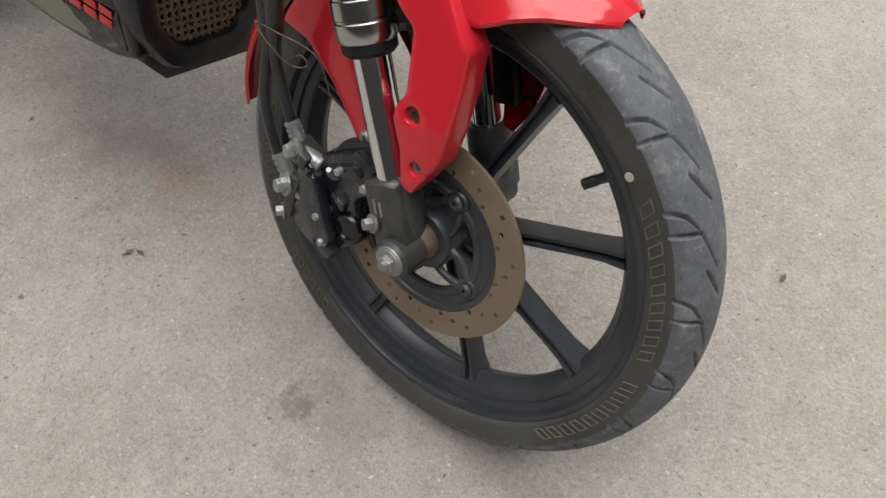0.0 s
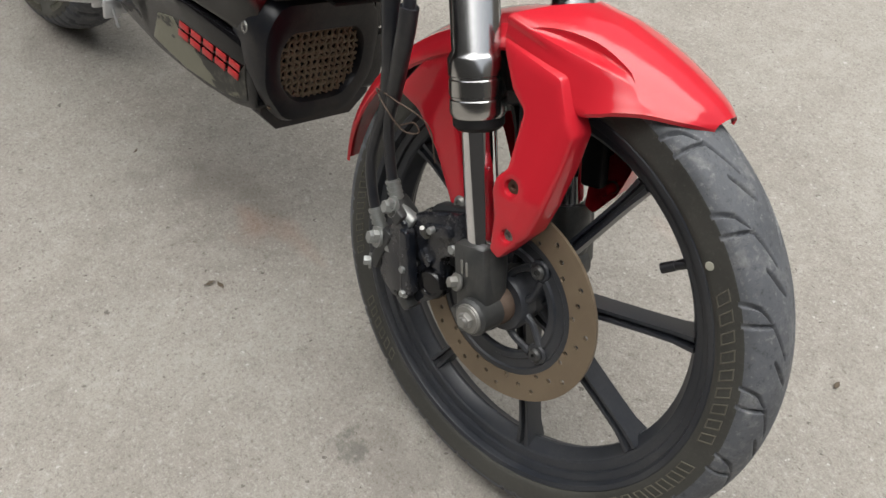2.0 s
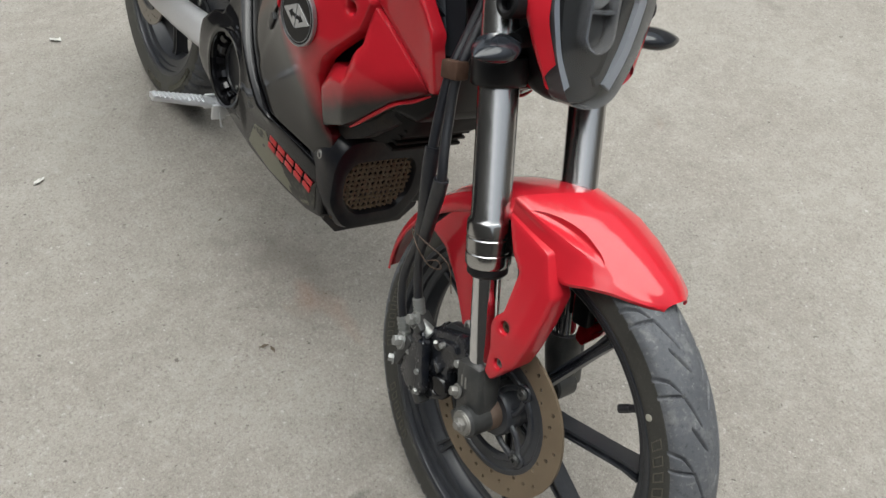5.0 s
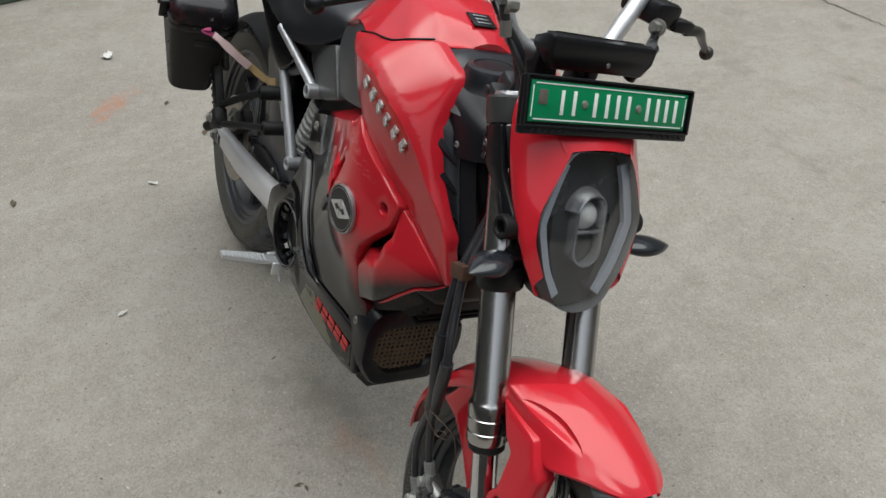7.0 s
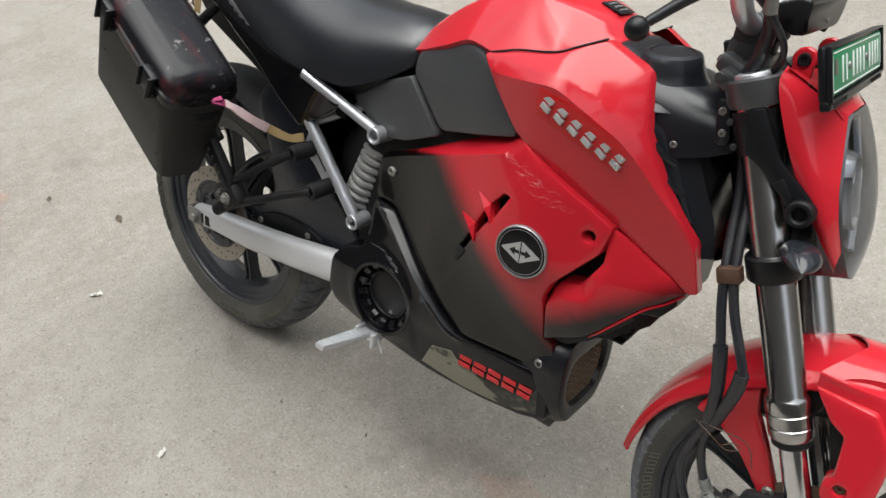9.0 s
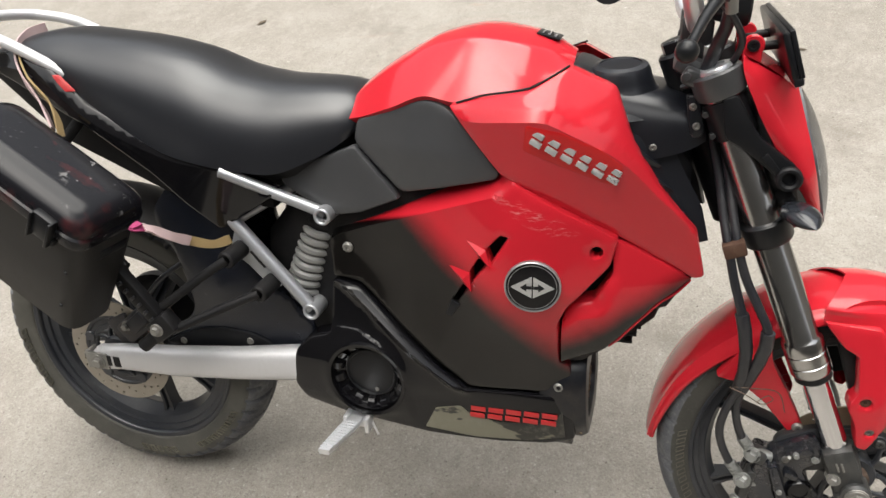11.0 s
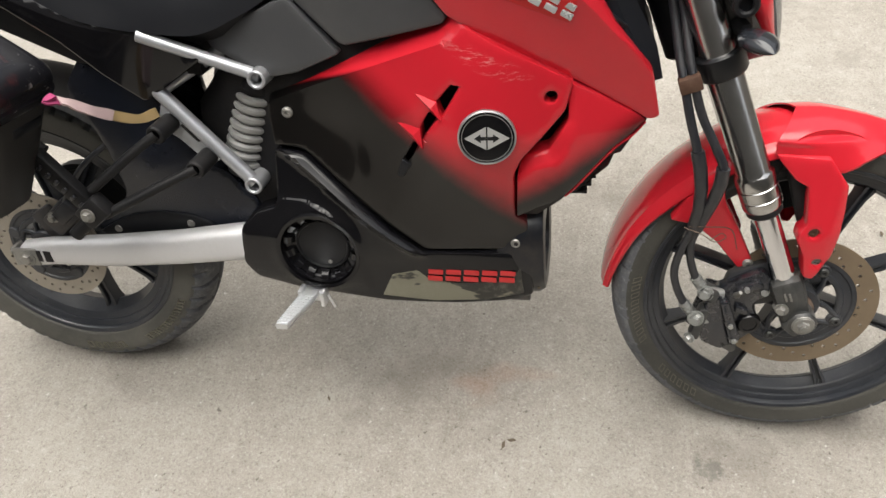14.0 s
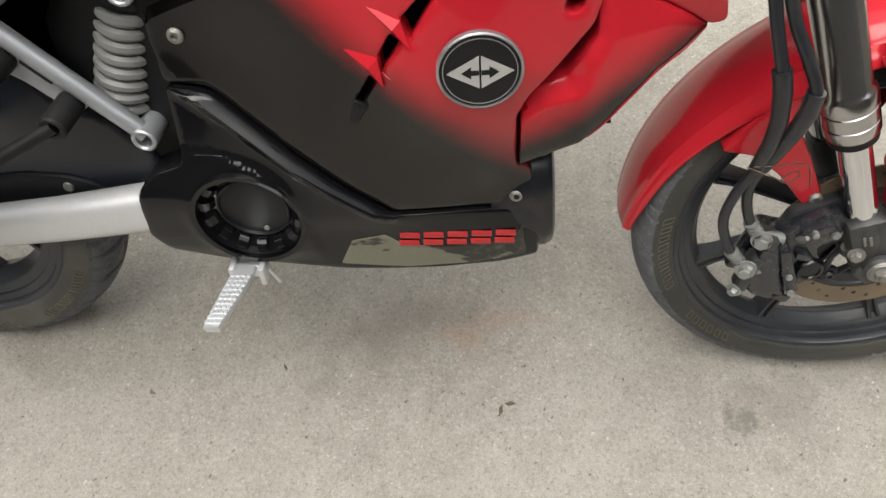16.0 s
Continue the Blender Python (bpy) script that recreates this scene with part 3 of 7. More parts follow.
def cut(x, w, soft=0.4):
    """A steep-walled slot of half width w."""
    return max(0.0, min(1.0, (1 - abs(x) / w) / soft)) if w > 0 else 0.0


def front_grooves(a, y, r):
    side = 1.0 if y > 0 else -1.0
    s = abs(y) * 1.095
    pitch = 2 * math.pi / 21
    a = a + (pitch / 2 if side > 0 else 0.0)
    best = 0.0
    # a hockey-stick slit from the shoulder, a short one above it, a slanting one near the crown
    for off, s0, s1, lean, hook, wide in ((0.0, 0.0465, 0.010, 0.03, 0.12, 0.0021), (0.075, 0.0465, 0.028, 0.05, 0.03, 0.0019), (0.165, 0.026, 0.006, 0.105, 0.0, 0.0020)):
        if s1 <= s <= s0:
            u = (s0 - s) / (s0 - s1)
            bend = max(0.0, u - 0.55) / 0.45
            line = off - lean * u - hook * bend
            d = ((a - line + pitch / 2) % pitch - pitch / 2) * r
            slope = (lean + (hook / 0.45 if u > 0.55 else 0.0)) * 0.28 / (s0 - s1)
            w = wide * ((1.2 - 0.85 * u ** 2) if s0 > 0.03 else 1.3 * math.sin(math.pi * (0.08 + 0.84 * u)) ** 0.7) * math.sqrt(1 + slope * slope)
            best = max(best, (0.0036 if s > 0.043 else 0.0050) * cut(d, w, 0.45 if slope < 1 else 0.9))
    return best


def rear_grooves(a, y, r):
    s = abs(y)
    pitch = 2 * math.pi / 56
    d = 0.0
    if s > 0.038:
        d = 0.0080 * cut(((a + pitch / 2) % pitch - pitch / 2) * r, 0.0052)
    wide = 2 * math.pi / 31
    b = a + (0.0 if y > 0 else wide / 2)
    if 0.008 < s < 0.044:
        line = -0.9 * (s - 0.008)
        d = max(d, 0.0065 * cut(((b - line + wide / 2) % wide - wide / 2) * r, 0.0062))
    if s < 0.006:
        d = max(d, 0.005 * cut(s, 0.005))
    return d


def cast_wheel(name, axle, bead, width, spokes, first, spoke_r, deep, label):
    """The alloy: hub with two parallel-sided spokes rows cast to a deep rim."""
    hub = part(name, turned(axle - Y * 0.035, Y, [(0.012, 0), (0.030, 0), (0.034, 0.006), (0.034, 0.022), (0.026, 0.03), (0.026, 0.046), (0.036, 0.054), (0.036, 0.066), (0.012, 0.07)], 28, True), wheel_black, bike, label)
    h = width / 2
    half = [(bead + 0.001, h - 0.003), (bead + 0.007, h - 0.001), (bead + 0.0085, h - 0.005), (bead + 0.003, h - 0.009), (bead - 0.004, h - 0.012), (bead - 0.016, h - 0.022)]
    back = [(bead - r * deep, h - y) for r, y in ((0.002, 0.0015), (0.007, 0.003), (0.0085, 0.006), (0.009, 0.0115), (0.0155, 0.013), (0.017, 0.014), (0.0178, 0.0185), (0.026, 0.0205), (0.0285, 0.0225), (0.030, 0.028))] + [(bead - 0.0375 * deep, 0.002)]
    prof = [(r, -y) for r, y in half] + [(r, y) for r, y in reversed(half)] + back + [(r, -y) for r, y in reversed(back)]
    part("rim", turned(axle, Y, prof, 144, True), wheel_black, hub, "deep black cast rim with dust", 24)
    for k in range(spokes):
        a = radians(first + 360 / spokes * k)
        d = Vector((math.cos(a), 0, math.sin(a)))
        t = Vector((-math.sin(a), 0, math.cos(a)))
        rings = []
        for u in np.linspace(0, 1, 9):
            r = 0.026 + u * (bead - 0.030 * deep - 0.026)
            wd = curve1([0, 0.15, 0.8, 1], [spoke_r * 1.5, spoke_r * 1.1, spoke_r, spoke_r * 1.35], u)
            dp = curve1([0, 0.2, 0.85, 1], [0.020, 0.015, 0.014, 0.018], u)
            c = axle + d * r
            # I-section: a ridge on each side of a shallow channel
            sec = [(-1, -1), (-0.45, -1), (-0.3, -0.55), (0.3, -0.55), (0.45, -1), (1, -1), (1.08, 0), (1, 1), (0.45, 1), (0.3, 0.55), (-0.3, 0.55), (-0.45, 1), (-1, 1), (-1.08, 0)]
            rings.append([c + t * wd * x + Y * dp * y for x, y in sec])
        part("spoke", rings_to_bm(rings), wheel_black, hub)
    return hub


front_wheel = cast_wheel("front_wheel", FRONT, 0.2415, 0.080, 8, 24.2, 0.0064, 1, "black eight-spoke cast front wheel")
tyre("tyre", FRONT, 0.2415, 0.042, 0.2935, front_grooves, 1440, 271, 0.53, tyre_side, front_wheel, "worn dusty front tyre with curved slits in its tread", -0.88)
a = radians(45.6)
rad = Vector((math.cos(a), 0, math.sin(a)))
stem = FRONT + rad * 0.2065
tip = stem - rad * 0.017 - Y * 0.004
part("valve", joined(tube([stem, stem.lerp(tip, 0.5), tip], [0.0060, 0.0052, 0.0042], 12), tube([tip.lerp(stem, 0.25), tip + (tip - stem) * 0.55], 0.0056, 12)), rubber_hose, front_wheel, "black rubber tyre valve")
# raised outlines of the maker's lettering, as plain bars along the sidewall
random.seed(4)


def sidewall_bars(axle, r_mid, y, spans, height, parent):
    bm = bmesh.new()
    for start, count, pitch in spans:
        for k in range(count):
            a0 = radians(start - k * pitch)
            wdt = radians(pitch * 0.62)
            q = radians(0.28)
            # four thin raised strokes round an empty middle
            for da0, da1, r0, r1 in ((0, q, -1, 1), (wdt - q, wdt, -1, 1), (q, wdt - q, -1, -0.84), (q, wdt - q, 0.84, 1)):
                c = []
                for da, rr in ((da0, r0), (da1, r0), (da1, r1), (da0, r1)):
                    an = a0 - da + radians(0.8) * rr
                    r = r_mid + rr * height
                    c.append((axle.x + r * math.cos(an), y - 0.06 * rr * height, axle.z + r * math.sin(an)))
                add(bm, c + [(p[0], p[1] + 0.003, p[2]) for p in c], [(0, 1, 2, 3), (0, 4, 5, 1), (1, 5, 6, 2), (2, 6, 7, 3), (3, 7, 4, 0)])
    return tagged(part("sidewall_marking", bm, olive_letter, parent, "raised marks on the tyre wall"), kind="stuff")


sidewall_bars(FRONT, 0.2545, FRONT.y - 0.0424, ((41, 9, 4.2), (-3, 9, 4.2), (-120, 6, 3.6), (205, 9, 3.6)), 0.0068, front_wheel)
dot = FRONT + Vector((math.cos(radians(46.6)), 0, math.sin(radians(46.6)))) * 0.2490
part("balance_dot", turned(dot - Y * 0.0406, -Y, [(0.0, 0.0012), (0.004, 0.001), (0.005, -0.002)], 16), surface("faded_dot", (0.30, 0.29, 0.24), 0.7, vary=0.2), front_wheel, "small faded paint dot")

# brake disc on a five-armed carrier
DY = -0.0615
holes = []
for k in range(40):
    holes.append((radians(k * 9.0), 0.0915 + 0.0085 * (k % 3) + 0.003, 0.0030))


def disc_ring(axle, y, r_in, r_out, thick, pattern):
    """A flat ring with through holes."""
    outer = [(r_out * math.cos(2 * math.pi * i / 120), r_out * math.sin(2 * math.pi * i / 120)) for i in range(120)]
    inner = [(r_in * math.cos(2 * math.pi * i / 90), r_in * math.sin(2 * math.pi * i / 90)) for i in range(90)]
    cuts = [[(r * math.cos(a) + h * math.cos(b), r * math.sin(a) + h * math.sin(b)) for b in (2 * math.pi * j / 10 for j in range(10))] for a, r, h in pattern]
    from mathutils.geometry import delaunay_2d_cdt
    pts, edges = [], []
    for lp in [outer, inner] + cuts:
        base = len(pts)
        pts += lp
        edges += [(base + i, base + (i + 1) % len(lp)) for i in range(len(lp))]
    vs, _, fs, _, _, _ = delaunay_2d_cdt([Vector(p) for p in pts], edges, [], 0, 1e-7)
    bm = bmesh.new()
    top = [bm.verts.new((axle.x + v.x, y, axle.z + v.y)) for v in vs]
    for f in fs:
        cx, cz = sum(vs[i].x for i in f) / len(f), sum(vs[i].y for i in f) / len(f)
        r = math.hypot(cx, cz)
        if r_in * 0.999 < r < r_out and not any(math.hypot(cx - q * math.cos(a), cz - q * math.sin(a)) < h * 0.9 for a, q, h in pattern):
            bm.faces.new([top[i] for i in f])
    r = bmesh.ops.extrude_face_region(bm, geom=bm.faces[:])
    bmesh.ops.translate(bm, verts=[g for g in r["geom"] if isinstance(g, bmesh.types.BMVert)], vec=(0, thick, 0))
    bmesh.ops.delete(bm, geom=[v for v in bm.verts if not v.link_faces], context="VERTS")
    return bm


part("brake_disc", disc_ring(FRONT, DY, 0.0910, 0.1232, 0.004, holes), disc_rust, front_wheel, "drilled brown dusty brake disc")


def carrier(axle, y, r_out, arms, first, parent):
    """A cast plate inside the disc, joined to the hub by thin curved arms, with bolt bosses on it."""
    base = part("disc_carrier", turned(axle + Y * (y - 0.006), Y, [(0.022, 0), (0.033, 0.0), (0.036, 0.004), (0.036, 0.022), (0.022, 0.022)], 32, True), wheel_black, parent, "black cast disc carrier")
    r_in = r_out - 0.030
    part("carrier_plate", turned(axle + Y * (y + 0.0005), Y, [(r_in, 0.002), (r_in + 0.003, 0.0), (r_in + 0.009, 0.0), (r_in + 0.011, 0.0022), (r_out - 0.009, 0.0022), (r_out - 0.007, 0.0), (r_out, 0.0005), (r_out, 0.006), (r_in, 0.006)], 80, True), wheel_black, parent, "dark ring plate inside the disc", 25)
    for k in range(arms):
        a = radians(first + 360 / arms * k)
        d = Vector((math.cos(a), 0, math.sin(a)))
        for side in (-1, 1):
            q = [axle + Vector((math.cos(a + side * w), 0, math.sin(a + side * w))) * r + Y * (y + 0.003) for r, w in ((0.034, 0.50), (0.044, 0.40), (0.054, 0.26), (r_in + 0.004, 0.14))]
            part("carrier_arm", tube(q, [0.0050, 0.0042, 0.0042, 0.0055], 8, 10), wheel_black, parent)
        part("bolt_boss", pin(axle + d * 0.071 + Y * (y + 0.008), axle + d * 0.071 + Y * (y - 0.0015), 0.0125, 18), wheel_black, parent)
    return base


carrier(FRONT, DY - FRONT.y, 0.0915, 4, -23.5, front_wheel)
for k in range(4):
    a = radians(-23.5 + 90 * k)
    p = FRONT + Vector((math.cos(a), 0, math.sin(a))) * 0.071 + Y * (DY - FRONT.y - 0.002)
    part("disc_bolt", turned(p, -Y, [(0.0082, 0), (0.0082, 0.002), (0.006, 0.0042), (0.003, 0.0042), (0.0028, 0.001), (0, 0.001)], 14), fork_grey, front_wheel)
part("spindle", joined(pin(FRONT - Y * 0.10, FRONT + Y * 0.10, 0.0095, 20), turned(FRONT - Y * 0.074, Y, [(0.0095, 0), (0.020, 0.002), (0.024, 0.008), (0.024, 0.022), (0.0095, 0.022)], 24)), hub_rust, front_wheel, "rusty wheel spindle")

# the wheel stands a touch further over than the frame
front_wheel.matrix_basis = Matrix.Translation(FRONT) @ Matrix.Rotation(-0.022, 4, "X") @ Matrix.Translation(-FRONT)

# ---- front fork ----
RAKE = Vector((0.266, 0, -0.621)).normalized()
TOP = Vector((1.088, 0, 0.885))


def on_fork(z, y):
    return Vector((TOP.x + (TOP.z - z) * 0.428, y, z))


def ring_list(y, rows):
    """Rows of height and radius down one leg."""
    return [(r, (on_fork(z, y) - on_fork(0.93, y)).length) for z, r in rows]


for y in (-0.083, 0.077):
    leg = part("fork_leg", turned(on_fork(0.93, y), RAKE, ring_list(y, [(0.908, 0.0), (0.908, 0.0235), (0.905, 0.0245), (0.535, 0.0245), (0.531, 0.0275), (0.528, 0.0290), (0.514, 0.0290), (0.513, 0.0280), (0.511, 0.0280), (0.510, 0.0290),
                                                                      (0.496, 0.0290), (0.495, 0.0280), (0.493, 0.0280), (0.492, 0.0290), (0.480, 0.0290), (0.476, 0.0265), (0.476, 0.018)]), 40), brushed, bike, "brushed steel upside-down fork leg")
    part("dust_seal", turned(on_fork(0.93, y), RAKE, ring_list(y, [(0.477, 0.018), (0.477, 0.0262), (0.468, 0.0262), (0.464, 0.022), (0.463, 0.018)]), 36), black_matte, leg)
    part("stanchion", turned(on_fork(0.93, y), RAKE, ring_list(y, [(0.48, 0.0182), (0.32, 0.0182)]), 36), chrome, leg, "polished chrome fork tube")
    # cast lower end that clamps the spindle
    s = -1 if y < 0 else 1
    foot = turned(on_fork(0.93, y), RAKE, ring_list(y, [(0.352, 0.019), (0.352, 0.0235), (0.347, 0.0255), (0.325, 0.0262), (0.300, 0.0240), (0.283, 0.019), (0.270, 0.0)]), 28)
    merge(foot, block(on_fork(0.315, y) + Vector((0, s * 0.006, 0)), (0.044, 0.036, 0.082), 0.005, Matrix.Rotation(radians(-23), 3, "Y")))
    merge(foot, pin(FRONT + Y * (y - s * 0.018), FRONT + Y * (y + s * 0.022), 0.0215, 28))
    merge(foot, block(FRONT + Vector((-0.012, y + s * 0.002, -0.012)), (0.030, 0.034, 0.022), 0.004, Matrix.Rotation(radians(40), 3, "Y")))
    part("fork_foot", foot, fork_grey, leg, "dark grey cast fork foot with dust")
    part("axle_nut", joined(turned(FRONT + Y * (y + s * 0.021), (0, s, 0), [(0.0, 0.003), (0.0165, 0.003), (0.0175, 0.001), (0.0175, 0.0)], 28), hexbolt(FRONT + Y * (y + s * 0.023), (0, s, 0), 0.0098, 0.008), turned(FRONT + Y * (y + s * 0.031), (0, s, 0), [(0.006, 0), (0.0055, 0.0035), (0.0, 0.004)], 16)), bolt_zinc, leg, "dull zinc axle bolt with a flange")
    part("pinch_bolt", hexbolt(FRONT + Vector((-0.034, y + s * 0.012, 0.022)), (-0.4, s, 0.1), 0.0068, 0.012), bolt_zinc, leg)
    if s < 0:
        for k, (dx, dz, h) in enumerate(((0.0, 0.0, 0.016), (0.007, 0.001, 0.016), (0.003, -0.024, 0.008))):
            p = on_fork(0.338, y) + Vector((dx - 0.003, -0.0268, dz - 0.01))
            part("cast_mark", block(p, (0.003, 0.0014, h), 0.0004, Matrix.Rotation(radians(-23), 3, "Y")), bolt_zinc, leg)
# top and bottom yokes
for z, sx, label in ((0.895, 0.056, "cast grey top yoke"), (0.695, 0.060, "black lower yoke")):
    c = on_fork(z, -0.003)
    bm = block(c - Vector((0.028, 0, -0.012)), (0.060, 0.15, 0.026), 0.008, Matrix.Rotation(radians(23), 3, "Y"))
    for y in (-0.083, 0.077):
        p = on_fork(z, y)
        merge(bm, turned(p - RAKE * 0.016, RAKE, [(0.0246, 0), (0.031, 0), (0.0335, 0.003), (0.0335, 0.030 if z < 0.8 else 0.026), (0.031, 0.034), (0.0246, 0.034)], 32, True))
        if z > 0.8:
            merge(bm, block(p + Vector((-0.034, -0.004 if y < 0 else 0.004, 0.006)), (0.022, 0.026, 0.022), 0.005, Matrix.Rotation(radians(23), 3, "Y")))
            merge(bm, pin(p + Vector((-0.040, -0.020 if y < 0 else 0.020, 0.008)), p + Vector((-0.040, 0, 0.008)), 0.006, 12))
    part("yoke", bm, black_satin if z < 0.8 else surface("cast_grey_yoke", (0.085, 0.086, 0.09), 0.36, 0.5, dust=0.15), bike, label)
for y in (-0.083, 0.077):
    p = on_fork(0.910, y)
    part("fork_cap", turned(p, -RAKE, [(0.0240, -0.006), (0.0240, 0.002), (0.0225, 0.0045), (0.015, 0.0055), (0.014, 0.003), (0.0, 0.003)], 28), aluminium, bike, "bright machined fork cap")
part("steering_stem", joined(pin(on_fork(0.68, -0.003) - Vector((0.045, 0, 0)), on_fork(0.92, -0.003) - Vector((0.045, 0, 0)), 0.026, 24), pin(on_fork(0.935, -0.003) - Vector((0.045, 0, 0)), on_fork(0.915, -0.003) - Vector((0.045, 0, 0)), 0.018, 6)), black_satin, bike, "black steering stem")

# headlight brackets from the legs to the lamp
for s in (-1, 1):
    y = -0.083 if s < 0 else 0.077
    bm = turned(on_fork(0.875, y), RAKE, [(0.0245, 0), (0.0285, 0), (0.0295, 0.003), (0.0295, 0.048), (0.0285, 0.052), (0.0245, 0.052)], 28, True)
    merge(bm, slab(softened([(1.088, 0.878), (1.108, 0.885), (1.140, 0.832), (1.190, 0.795), (1.194, 0.772), (1.176, 0.764), (1.160, 0.785), (1.122, 0.815), (1.100, 0.826)], 0.006), y + s * 0.018, y + s * 0.030, 0.003))
    merge(bm, slab([(1.145, 0.805), (1.152, 0.812), (1.176, 0.783), (1.170, 0.778)], y + s * 0.030, y + s * 0.034, 0.001))
    br = part("lamp_bracket", bm, black_satin, bike, "black plastic lamp bracket")
    part("bracket_boss", pipe((1.182, y + s * 0.012, 0.779), (1.182, y + s * 0.040, 0.779), 0.0165, 0.0085, 24), black_matte, br)
    for dz in (0.0, -0.028):
        q = on_fork(0.855 + dz, y) + Vector((-0.029, s * 0.008, 0))
        part("clamp_bolt", pin(q, q + Vector((0.0, s * 0.014, 0)), 0.0042, 10), fork_black, br)

# ---- front mudguard ----
TH = [181, 168, 155, 140, 125, 110, 98, 88, 78, 72, 68]
RT = [0.3125, 0.3100, 0.3090, 0.3100, 0.3115, 0.312, 0.312, 0.300, 0.300, 0.300, 0.300]
RS = [0.302, 0.294, 0.288, 0.280, 0.276, 0.280, 0.283, 0.264, 0.284, 0.302, 0.316]
HW = [0.044, 0.057, 0.063, 0.068, 0.072, 0.075, 0.074, 0.070, 0.058, 0.047, 0.034]


def guard_ring(th, inset=0.0):
    th_up = -th
    keys = [-t for t in TH]
    rt, rs, hw = (curve1(keys, v, th_up) for v in (RT, RS, HW))
    out = []
    for i in range(41):
        s = -1 + 2 * i / 40
        ph = abs(s) * math.pi / 2
        # rounded saddle, with a fine crease that runs along its flank
        lift = 0.0030 * max(0.0, 1 - abs(abs(s) - 0.60) / 0.11)
        y, r = hw * math.sin(ph), rt - (rt - rs) * (1 - math.cos(ph)) + lift * math.cos(ph) - inset
        a = radians(th)
        out.append(Vector((FRONT.x + r * math.cos(a), math.copysign(y + lift * math.sin(ph) - inset * 0.6 * (abs(s) > 0.6), s), FRONT.z + r * math.sin(a))))
    return out


ths = list(np.linspace(180.5, 97.0, 72))
outer = [guard_ring(t) for t in ths]
inner = [guard_ring(t, 0.003) for t in ths]
bm = bmesh.new()
vo = [[bm.verts.new(p) for p in r] for r in outer]
vi = [[bm.verts.new(p) for p in r] for r in inner]
for g, flip in ((vo, False), (vi, True)):
    for a, b in zip(g, g[1:]):
        for i in range(40):
            q = (a[i], a[i + 1], b[i + 1], b[i])
            bm.faces.new(q[::-1] if flip else q)
for k in range(len(ths) - 1):
    bm.faces.new((vo[k][0], vo[k + 1][0], vi[k + 1][0], vi[k][0]))
    bm.faces.new((vo[k][40], vi[k][40], vi[k + 1][40], vo[k + 1][40]))
for e in (0, -1):
    for i in range(40):
        bm.faces.new((vo[e][i], vi[e][i], vi[e][i + 1], vo[e][i + 1]))
mudguard = part("front_mudguard", bm, red_paint, bike, "glossy red plastic front mudguard", 16)

# creased nose ahead of the fork: centre ridge, pod edge, flank crease and lower edge run forward together
RUN = [0.0, 0.18, 0.36, 0.50, 0.58, 0.66, 0.78, 0.90, 1.0]
RIDGE = [(1.300, 0.601), (1.334, 0.601), (1.364, 0.597), (1.386, 0.5925), (1.398, 0.5895), (1.411, 0.586), (1.430, 0.580), (1.449, 0.573), (1.462, 0.566)]
SHOULDER = [(1.265, 0.079, 0.582), (1.300, 0.077, 0.579), (1.336, 0.071, 0.577), (1.362, 0.065, 0.575), (1.378, 0.060, 0.574), (1.393, 0.055, 0.572), (1.418, 0.045, 0.569), (1.446, 0.031, 0.564), (1.460, 0.018, 0.561)]
EDGE = [(1.266, 0.079, 0.564), (1.302, 0.079, 0.558), (1.340, 0.079, 0.546), (1.364, 0.078, 0.534), (1.378, 0.077, 0.540), (1.394, 0.073, 0.549), (1.420, 0.060, 0.557), (1.447, 0.039, 0.559), (1.460, 0.021, 0.557)]


def along(line, s):
    return [curve1(RUN, [p[i] for p in line], s) for i in range(len(line[0]))]


rows = []
for s in np.linspace(0, 1, 81):
    (rx, rz), (cx, cy, cz), (ex, ey, ez) = along(RIDGE, s), along(SHOULDER, s), along(EDGE, s)
    mid = -0.004 + 0.012 * s
    # crowned top, rounded shoulder, steep flank
    line = spline([(rx, 0.0, rz), (rx * 0.72 + cx * 0.28, cy * 0.34, rz - (rz - cz) * 0.14), (rx * 0.35 + cx * 0.65, cy * 0.72, rz - (rz - cz) * 0.50), (cx, cy, cz), (cx * 0.5 + ex * 0.5, cy * 0.42 + ey * 0.58, cz * 0.5 + ez * 0.5), (ex, ey, ez)], 121)
    # a lens-shaped hollow pressed into the shoulder, with a crisp upper lip
    lip = max(0.0, min(1.0, (s - 0.13) / 0.52))
    swell = math.sin(math.pi * lip ** 0.75) if 0 < lip < 1 else 0.0
    pod, wide = 0.0070 * swell ** 0.9, 0.0004 + 0.020 * swell ** 0.8
    foot_i = float(np.interp(cy + 0.001, [p[1] for p in line[:80]], range(80)))
    lip_i = float(np.interp(cy + 0.001 - wide, [p[1] for p in line[:80]], range(80)))
    steps = [(lip_i * k / 12, 0.0) for k in range(13)] + [(lip_i + (foot_i - lip_i) * f, d) for f, d in ((0.07, 0.8), (0.14, 1.0), (0.3, 0.97), (0.45, 0.85), (0.6, 0.65), (0.75, 0.42), (0.9, 0.15), (1.0, 0.0))] + [(foot_i + (120 - foot_i) * k / 12, 0.0) for k in range(1, 13)]
    half = []
    for i, d in steps:
        a = min(int(i), 119)
        p = line[a] + (line[a + 1] - line[a]) * (i - a)
        half.append(Vector((p[0], p[1] - 0.4 * pod * d, p[2] - pod * d)))
    half.append(Vector((ex, ey - 0.001, ez - 0.004)))
    sag = 0.018 * max(0.0, 1 - s / 0.35)
    rows.append([Vector((p.x, mid - p.y, p.z)) for p in reversed(half)] + [Vector((p.x, mid + p.y, p.z - sag * (p.y / 0.079) ** 2)) for p in half[1:]])
bm = rings_to_bm(rows, False, False)
